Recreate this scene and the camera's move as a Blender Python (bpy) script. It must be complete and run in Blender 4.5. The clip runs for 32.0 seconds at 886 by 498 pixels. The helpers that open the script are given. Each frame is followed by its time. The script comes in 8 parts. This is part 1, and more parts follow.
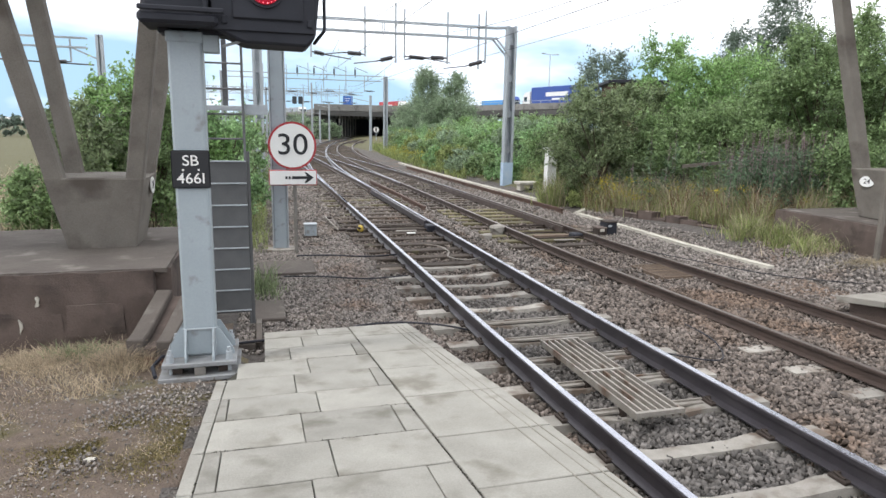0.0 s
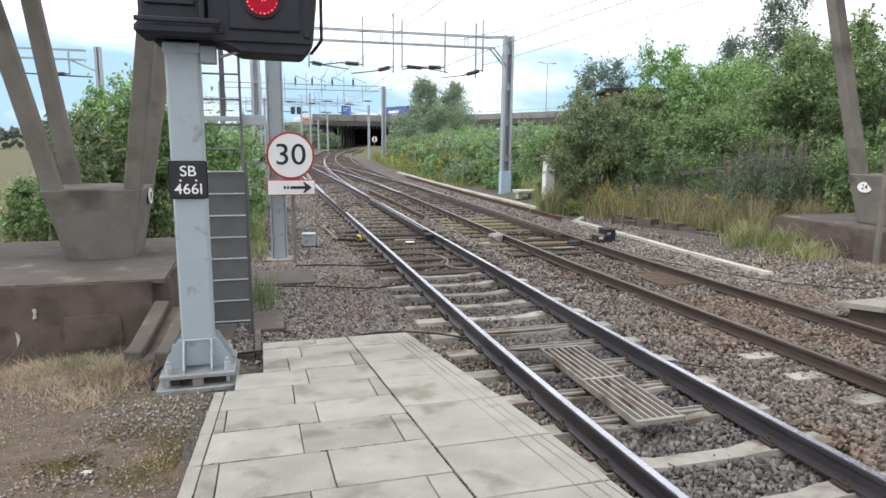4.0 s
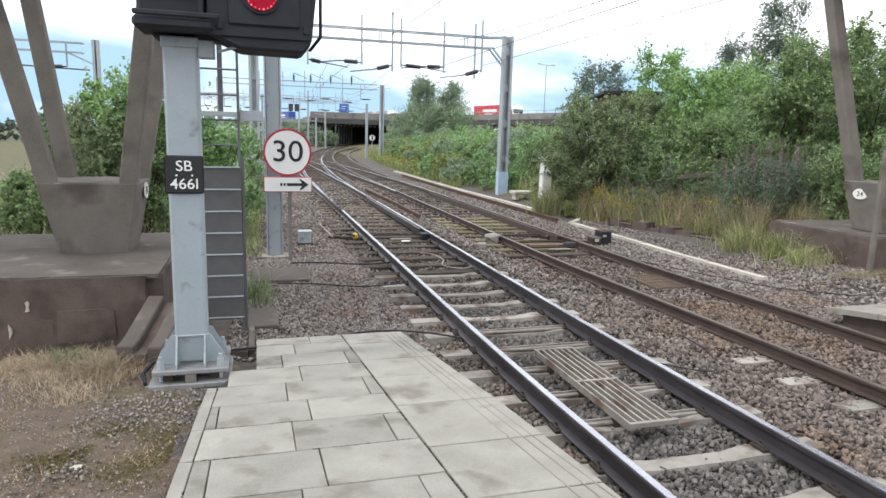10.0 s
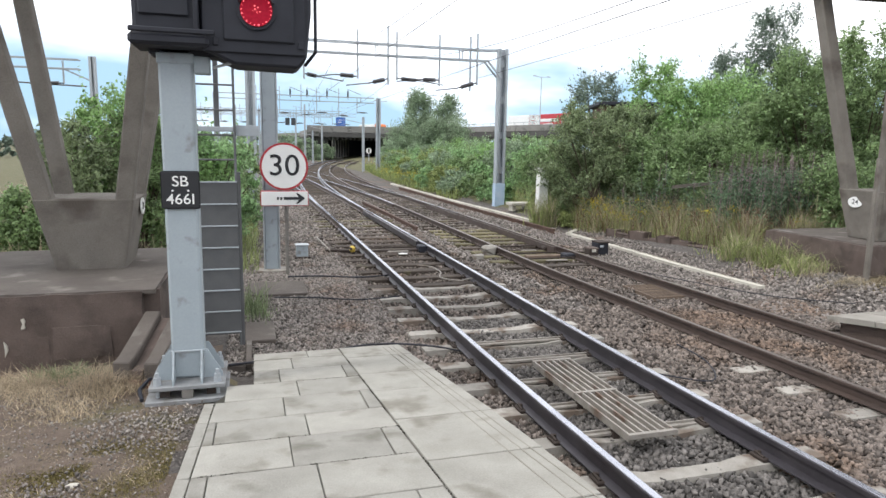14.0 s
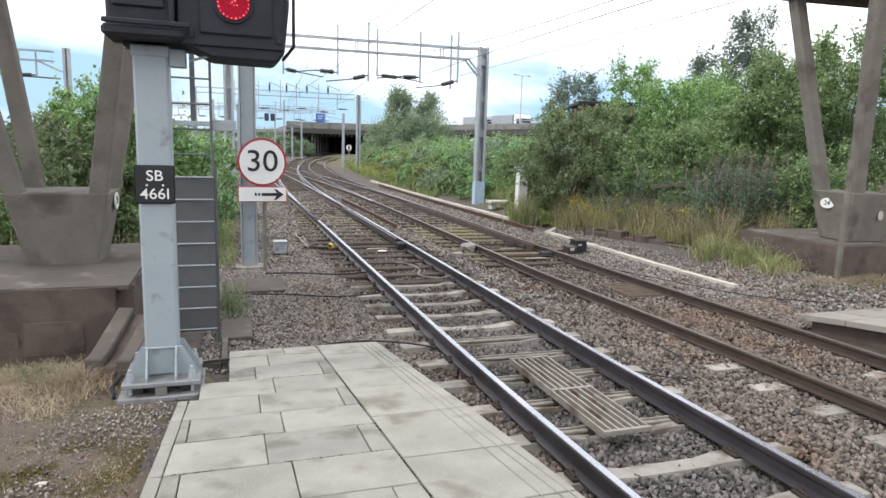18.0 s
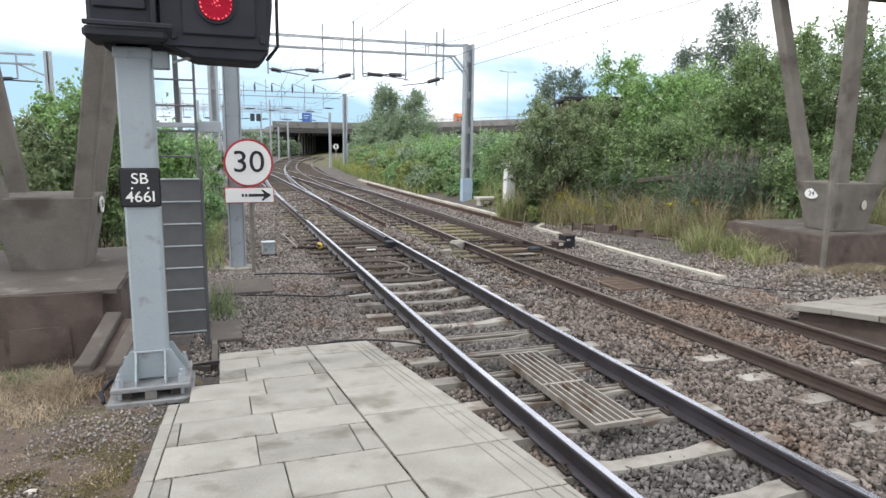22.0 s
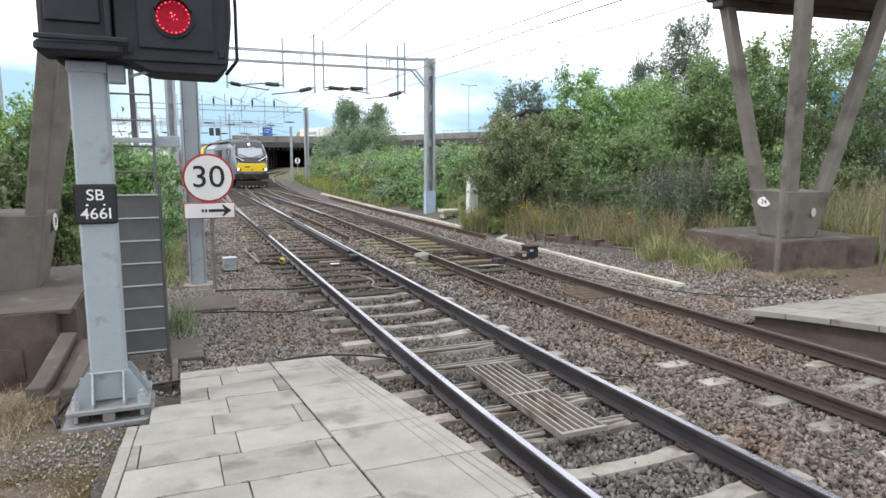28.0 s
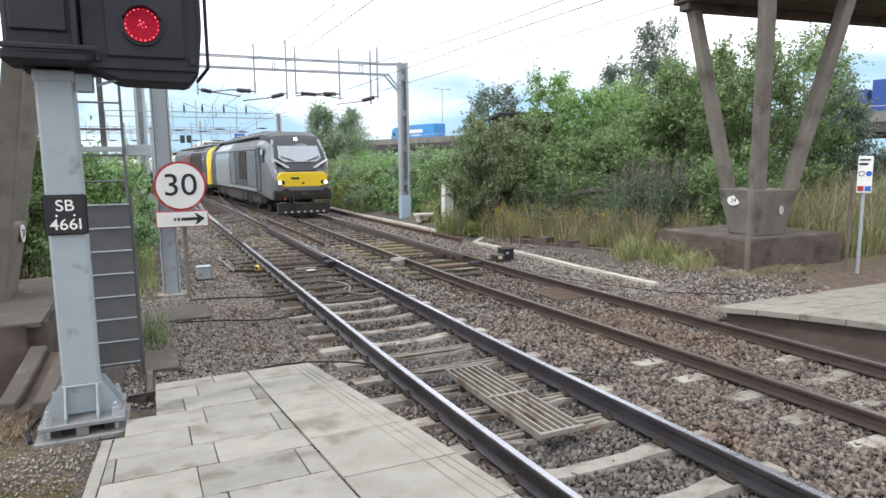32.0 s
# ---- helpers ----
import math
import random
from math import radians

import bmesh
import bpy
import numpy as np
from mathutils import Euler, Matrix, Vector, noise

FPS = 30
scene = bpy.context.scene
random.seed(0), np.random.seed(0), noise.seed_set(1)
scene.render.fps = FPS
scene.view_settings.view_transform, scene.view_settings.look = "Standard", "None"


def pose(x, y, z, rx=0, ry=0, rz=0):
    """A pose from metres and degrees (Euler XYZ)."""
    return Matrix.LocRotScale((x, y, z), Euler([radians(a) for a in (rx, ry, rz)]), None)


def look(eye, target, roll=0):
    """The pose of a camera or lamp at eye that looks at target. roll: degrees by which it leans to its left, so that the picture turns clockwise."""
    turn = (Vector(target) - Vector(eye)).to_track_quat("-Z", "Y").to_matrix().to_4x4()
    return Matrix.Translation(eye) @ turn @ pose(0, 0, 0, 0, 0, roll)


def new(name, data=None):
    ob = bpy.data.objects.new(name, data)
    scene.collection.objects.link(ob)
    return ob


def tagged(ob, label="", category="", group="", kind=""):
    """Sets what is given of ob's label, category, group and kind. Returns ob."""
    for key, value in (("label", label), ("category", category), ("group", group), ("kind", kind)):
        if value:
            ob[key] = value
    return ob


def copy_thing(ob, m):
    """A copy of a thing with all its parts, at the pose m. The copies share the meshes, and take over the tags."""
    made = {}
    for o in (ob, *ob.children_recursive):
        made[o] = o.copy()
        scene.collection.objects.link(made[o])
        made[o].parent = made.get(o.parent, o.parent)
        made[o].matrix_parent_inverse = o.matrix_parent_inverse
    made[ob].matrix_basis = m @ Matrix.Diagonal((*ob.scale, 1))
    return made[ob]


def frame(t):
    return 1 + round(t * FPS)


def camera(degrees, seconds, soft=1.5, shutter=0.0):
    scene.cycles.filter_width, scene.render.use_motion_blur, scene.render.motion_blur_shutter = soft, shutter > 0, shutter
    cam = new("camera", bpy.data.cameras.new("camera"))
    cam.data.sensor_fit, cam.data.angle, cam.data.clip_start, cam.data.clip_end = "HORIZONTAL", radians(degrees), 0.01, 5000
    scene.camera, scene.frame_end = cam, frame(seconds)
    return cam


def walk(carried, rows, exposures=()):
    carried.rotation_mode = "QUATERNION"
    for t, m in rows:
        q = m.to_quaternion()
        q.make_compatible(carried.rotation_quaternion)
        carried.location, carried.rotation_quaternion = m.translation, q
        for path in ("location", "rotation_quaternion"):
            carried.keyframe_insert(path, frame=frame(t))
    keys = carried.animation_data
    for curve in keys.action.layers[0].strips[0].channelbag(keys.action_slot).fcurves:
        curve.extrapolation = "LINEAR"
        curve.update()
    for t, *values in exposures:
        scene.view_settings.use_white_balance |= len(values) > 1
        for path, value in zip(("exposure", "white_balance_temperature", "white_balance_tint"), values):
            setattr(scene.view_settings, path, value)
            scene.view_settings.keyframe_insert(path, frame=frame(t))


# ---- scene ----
cam = camera(68.59, 32.0, soft=1.5)
PATH = [
    (0, (-0.012, -0.009, 2.312), (2.6610, 9.4458, 0.4531), 1.01),
    (0.5, (-0.012, -0.003, 2.309), (2.6684, 9.4549, 0.4739), 0.85),
    (1, (-0.012, -0.007, 2.309), (2.6568, 9.4578, 0.4921), 0.73),
    (1.5, (-0.013, -0.005, 2.311), (2.6722, 9.4600, 0.5234), 0.72),
    (2, (-0.012, -0.007, 2.313), (2.6771, 9.4622, 0.5499), 0.78),
    (2.5, (-0.010, -0.008, 2.312), (2.6806, 9.4626, 0.5601), 0.71),
    (3, (-0.006, -0.006, 2.309), (2.6746, 9.4708, 0.5747), 0.71),
    (3.5, (-0.003, -0.001, 2.308), (2.6806, 9.4757, 0.5795), 0.62),
    (5.5, (-0.002, -0.001, 2.308), (2.7017, 9.4732, 0.5960), 0.49),
    (6, (-0.002, -0.004, 2.307), (2.7275, 9.4638, 0.5989), 0.48),
    (6.5, (-0.003, -0.002, 2.310), (2.7477, 9.4616, 0.6148), 0.55),
    (7, (0.002, -0.006, 2.309), (2.7525, 9.4579, 0.6139), 0.68),
    (7.5, (-0.002, -0.002, 2.308), (2.7624, 9.4580, 0.6180), 0.87),
    (8, (0.000, -0.005, 2.307), (2.7567, 9.4576, 0.6160), 0.88),
    (8.5, (-0.000, -0.003, 2.306), (2.7486, 9.4622, 0.6157), 0.88),
    (9, (0.000, -0.000, 2.307), (2.7425, 9.4652, 0.6077), 0.98),
    (9.5, (0.000, 0.004, 2.304), (2.7511, 9.4651, 0.5978), 1.29),
    (10, (-0.000, 0.007, 2.304), (2.7518, 9.4643, 0.5777), 1.60),
    (10.5, (0.002, 0.006, 2.304), (2.7789, 9.4565, 0.5769), 1.73),
    (11, (0.004, -0.001, 2.308), (2.7823, 9.4481, 0.5748), 1.83),
    (11.5, (0.003, 0.003, 2.307), (2.7875, 9.4519, 0.5875), 1.73),
    (12, (0.003, 0.001, 2.311), (2.7815, 9.4561, 0.6131), 1.67),
    (12.5, (0.005, -0.001, 2.307), (2.7767, 9.4624, 0.6467), 1.62),
    (13, (0.009, -0.003, 2.308), (2.7726, 9.4703, 0.6876), 1.42),
    (13.5, (0.009, 0.000, 2.310), (2.7789, 9.4774, 0.7249), 1.23),
    (14, (0.008, 0.002, 2.309), (2.7985, 9.4792, 0.7648), 1.02),
    (14.5, (0.009, -0.003, 2.309), (2.8244, 9.4709, 0.7900), 1.07),
    (16.5, (0.017, -0.002, 2.304), (2.9772, 9.4268, 0.7791), 1.54),
    (17, (0.021, 0.000, 2.303), (3.0175, 9.4149, 0.7598), 1.75),
    (17.5, (0.020, -0.002, 2.305), (3.0657, 9.3936, 0.7408), 1.66),
    (18, (0.025, -0.001, 2.304), (3.1100, 9.3804, 0.7335), 1.67),
    (18.5, (0.023, -0.006, 2.304), (3.1382, 9.3668, 0.7378), 1.68),
    (19, (0.026, -0.001, 2.303), (3.1790, 9.3569, 0.7272), 1.79),
    (19.5, (0.032, -0.005, 2.302), (3.2174, 9.3419, 0.7261), 1.83),
    (20, (0.033, -0.006, 2.301), (3.2375, 9.3331, 0.7152), 1.63),
    (20.5, (0.034, -0.005, 2.302), (3.2519, 9.3291, 0.7176), 1.48),
    (21, (0.031, -0.006, 2.305), (3.2463, 9.3274, 0.7098), 1.28),
    (21.5, (0.033, -0.004, 2.304), (3.2447, 9.3297, 0.7045), 0.94),
    (22, (0.030, -0.008, 2.306), (3.2688, 9.3158, 0.6988), 0.69),
    (22.5, (0.032, -0.008, 2.307), (3.3077, 9.3059, 0.7177), 0.39),
    (23, (0.030, -0.013, 2.309), (3.3659, 9.2850, 0.7541), -0.04),
    (23.5, (0.027, -0.022, 2.308), (3.4426, 9.2554, 0.8031), -0.40),
    (24, (0.028, -0.025, 2.308), (3.5434, 9.2217, 0.8456), -0.54),
    (24.5, (0.030, -0.022, 2.306), (3.6039, 9.2063, 0.8669), -0.65),
    (25, (0.028, -0.017, 2.309), (3.6657, 9.1852, 0.8635), -0.36),
    (25.5, (0.031, -0.018, 2.308), (3.7011, 9.1710, 0.8639), -0.09),
    (27.5, (0.027, -0.022, 2.307), (3.7788, 9.1377, 0.8828), 0.21),
    (28, (0.025, -0.019, 2.306), (3.7880, 9.1376, 0.8948), 0.19),
    (28.5, (0.024, -0.023, 2.309), (3.8073, 9.1273, 0.9080), 0.21),
    (29, (0.025, -0.022, 2.311), (3.8261, 9.1212, 0.9131), 0.10),
    (29.5, (0.025, -0.024, 2.310), (3.8486, 9.1121, 0.9285), 0.08),
    (30, (0.020, -0.022, 2.311), (3.8784, 9.1017, 0.9409), 0.09),
    (30.5, (0.021, -0.029, 2.311), (3.9190, 9.0796, 0.9511), 0.09),
    (31, (0.022, -0.030, 2.314), (3.9611, 9.0607, 0.9534), 0.12),
    (31.5, (0.023, -0.033, 2.313), (4.0275, 9.0286, 0.9554), -0.12),
    (32, (0.018, -0.039, 2.311), (4.1193, 8.9801, 0.9574), -0.65),
]
walk(cam, [(t, look(eye, target, roll)) for t, eye, target, roll in PATH])

# ---- world, sun and exposure ----
SUN_DIR = Vector((-0.6, -0.12, 0.79)).normalized()
SKY_TINT = (0.66, 0.86, 0.95, 1)
world = bpy.data.worlds.new("sky")
scene.world = world
world.use_nodes = True
wn, wl = world.node_tree.nodes, world.node_tree.links
wn.clear()
w_out, w_bg, w_sky = wn.new("ShaderNodeOutputWorld"), wn.new("ShaderNodeBackground"), wn.new("ShaderNodeTexSky")
w_sky.sky_type, w_sky.sun_disc = "NISHITA", False
w_sky.sun_elevation, w_sky.sun_rotation = math.asin(SUN_DIR.z), math.atan2(SUN_DIR.x, SUN_DIR.y)
w_bg.inputs["Strength"].default_value = 0.12
w_co, w_map, w_noise, w_ramp, w_mix = (wn.new("ShaderNodeTexCoord"), wn.new("ShaderNodeMapping"), wn.new("ShaderNodeTexNoise"),
                                       wn.new("ShaderNodeValToRGB"), wn.new("ShaderNodeMixRGB"))
w_map.inputs["Scale"].default_value = (1.6, 1.6, 5.0)
w_map.inputs["Location"].default_value = (0.35, 0.2, 0.0)
w_noise.inputs["Scale"].default_value, w_noise.inputs["Detail"].default_value, w_noise.inputs["Roughness"].default_value = 1.5, 5.0, 0.5
w_sep, w_rise, w_cover, w_dim = wn.new("ShaderNodeSeparateXYZ"), wn.new("ShaderNodeMapRange"), wn.new("ShaderNodeMath"), wn.new("ShaderNodeMixRGB")
w_rise.inputs["From Min"].default_value, w_rise.inputs["From Max"].default_value = 0.06, 0.235
w_rise.inputs["To Min"].default_value, w_rise.inputs["To Max"].default_value = -0.12, 0.32
w_cover.operation = "ADD"
w_ramp.color_ramp.elements[0].position, w_ramp.color_ramp.elements[1].position = 0.375, 0.61
w_dim.blend_type, w_dim.inputs["Fac"].default_value = "MULTIPLY", 1.0
w_dim.inputs["Color2"].default_value = SKY_TINT
w_mix.inputs["Color2"].default_value = (11.8, 12.0, 12.6, 1)
wl.new(w_co.outputs["Generated"], w_map.inputs["Vector"])
wl.new(w_co.outputs["Generated"], w_sep.inputs["Vector"])
wl.new(w_sep.outputs["Z"], w_rise.inputs["Value"])
wl.new(w_map.outputs["Vector"], w_noise.inputs["Vector"])
wl.new(w_noise.outputs["Fac"], w_cover.inputs[0])
wl.new(w_rise.outputs["Result"], w_cover.inputs[1])
wl.new(w_cover.outputs["Value"], w_ramp.inputs["Fac"])
wl.new(w_ramp.outputs["Color"], w_mix.inputs["Fac"])
wl.new(w_sky.outputs["Color"], w_dim.inputs["Color1"])
w_veil = wn.new("ShaderNodeMixRGB")
w_veil.inputs["Fac"].default_value, w_veil.inputs["Color2"].default_value = 0.88, (3.75, 5.65, 7.6, 1)
wl.new(w_dim.outputs["Color"], w_veil.inputs["Color1"])
wl.new(w_veil.outputs["Color"], w_mix.inputs["Color1"])
wl.new(w_mix.outputs["Color"], w_bg.inputs["Color"])
wl.new(w_bg.outputs["Background"], w_out.inputs["Surface"])
sun = new("sun", bpy.data.lights.new("sun", "SUN"))
sun.data.energy, sun.data.angle, sun.data.color = 1.5, radians(10), (1.0, 0.98, 0.955)
sun.matrix_world = look(SUN_DIR * 50, (0, 0, 0))
scene.view_settings.exposure = 0.34


# ---- materials ----
def mat(name, a, b=None, rough=0.8, metal=0.0, scale=6.0, fine=60.0, bump=0.15, rnd=0.0, island=0.0, c=None, spot=0.0, spotscale=3.0, emit=0.0, coat=0.0, dist=0.01):
    """A surface of two tones mixed by noise at two scales, with stains of colour c, fine relief, and a shade for each piece."""
    m = bpy.data.materials.new(name)
    m.use_nodes = True
    n, l = m.node_tree.nodes, m.node_tree.links
    p = n["Principled BSDF"]
    b = b or tuple(v * 0.75 for v in a)
    co, n1, n2 = n.new("ShaderNodeTexCoord"), n.new("ShaderNodeTexNoise"), n.new("ShaderNodeTexNoise")
    info = n.new("ShaderNodeObjectInfo")
    geo = n.new("ShaderNodeNewGeometry")
    add = n.new("ShaderNodeVectorMath")
    add.operation = "MULTIPLY_ADD"
    add.inputs[1].default_value = (37.0, 91.0, 53.0)
    l.new(info.outputs["Random"], add.inputs[0])
    l.new(co.outputs["Object"], add.inputs[2])
    for q, sc, de in ((n1, scale, 4.0), (n2, fine, 3.0)):
        q.inputs["Scale"].default_value, q.inputs["Detail"].default_value = sc, de
        l.new(add.outputs["Vector"], q.inputs["Vector"])
    mix = n.new("ShaderNodeMixRGB")
    mix.inputs["Color1"].default_value, mix.inputs["Color2"].default_value = (*a, 1), (*b, 1)
    blend = n.new("ShaderNodeMath")
    blend.operation = "MULTIPLY_ADD"
    blend.inputs[1].default_value, blend.inputs[2].default_value = 2.2, -0.6
    half = n.new("ShaderNodeMixRGB")
    half.inputs["Fac"].default_value = 0.4
    l.new(n1.outputs["Fac"], half.inputs["Color1"])
    l.new(n2.outputs["Fac"], half.inputs["Color2"])
    l.new(half.outputs["Color"], blend.inputs[0])
    blend.use_clamp = True
    l.new(blend.outputs["Value"], mix.inputs["Fac"])
    last = mix.outputs["Color"]
    if c:
        n3, ramp, mx = n.new("ShaderNodeTexNoise"), n.new("ShaderNodeValToRGB"), n.new("ShaderNodeMixRGB")
        n3.inputs["Scale"].default_value, n3.inputs["Detail"].default_value = spotscale, 6.0
        ramp.color_ramp.elements[0].position, ramp.color_ramp.elements[1].position = 0.62 - 0.25 * spot, 0.75 - 0.2 * spot
        mx.inputs["Color2"].default_value = (*c, 1)
        l.new(add.outputs["Vector"], n3.inputs["Vector"])
        l.new(n3.outputs["Fac"], ramp.inputs["Fac"])
        l.new(ramp.outputs["Color"], mx.inputs["Fac"])
        l.new(last, mx.inputs["Color1"])
        last = mx.outputs["Color"]
    if rnd or island:
        hsv, mr = n.new("ShaderNodeHueSaturation"), n.new("ShaderNodeMapRange")
        k = rnd or island
        mr.inputs["To Min"].default_value, mr.inputs["To Max"].default_value = 1 - k, 1 + k
        l.new(info.outputs["Random"] if rnd else geo.outputs["Random Per Island"], mr.inputs["Value"])
        l.new(mr.outputs["Result"], hsv.inputs["Value"])
        l.new(last, hsv.inputs["Color"])
        last = hsv.outputs["Color"]
    l.new(last, p.inputs["Base Color"])
    p.inputs["Metallic"].default_value = metal
    p.inputs["Coat Weight"].default_value = coat
    rr = n.new("ShaderNodeMapRange")
    rr.inputs["To Min"].default_value, rr.inputs["To Max"].default_value = max(0.03, rough - 0.12), min(1.0, rough + 0.12)
    l.new(n1.outputs["Fac"], rr.inputs["Value"])
    l.new(rr.outputs["Result"], p.inputs["Roughness"])
    if bump:
        bp = n.new("ShaderNodeBump")
        bp.inputs["Strength"].default_value, bp.inputs["Distance"].default_value = bump, dist
        l.new(n2.outputs["Fac"], bp.inputs["Height"])
        l.new(bp.outputs["Normal"], p.inputs["Normal"])
    if emit:
        l.new(last, p.inputs["Emission Color"])
        p.inputs["Emission Strength"].default_value = emit
    return m


def leaf_mat(name, a, b, glow=0.45):
    """A leaf: light also passes through it."""
    m = mat(name, a, tuple(v * 0.68 for v in b), rough=0.5, scale=1.5, fine=7.0, bump=0, island=0.55)
    n, l = m.node_tree.nodes, m.node_tree.links
    p, out = n["Principled BSDF"], n["Material Output"]
    p.inputs["Specular IOR Level"].default_value = 0.35
    tr, mx = n.new("ShaderNodeBsdfTranslucent"), n.new("ShaderNodeMixShader")
    l.new(p.inputs["Base Color"].links[0].from_socket, tr.inputs["Color"])
    mx.inputs["Fac"].default_value = glow * 0.8
    l.new(p.outputs["BSDF"], mx.inputs[1])
    l.new(tr.outputs["BSDF"], mx.inputs[2])
    l.new(mx.outputs["Shader"], out.inputs["Surface"])
    return m


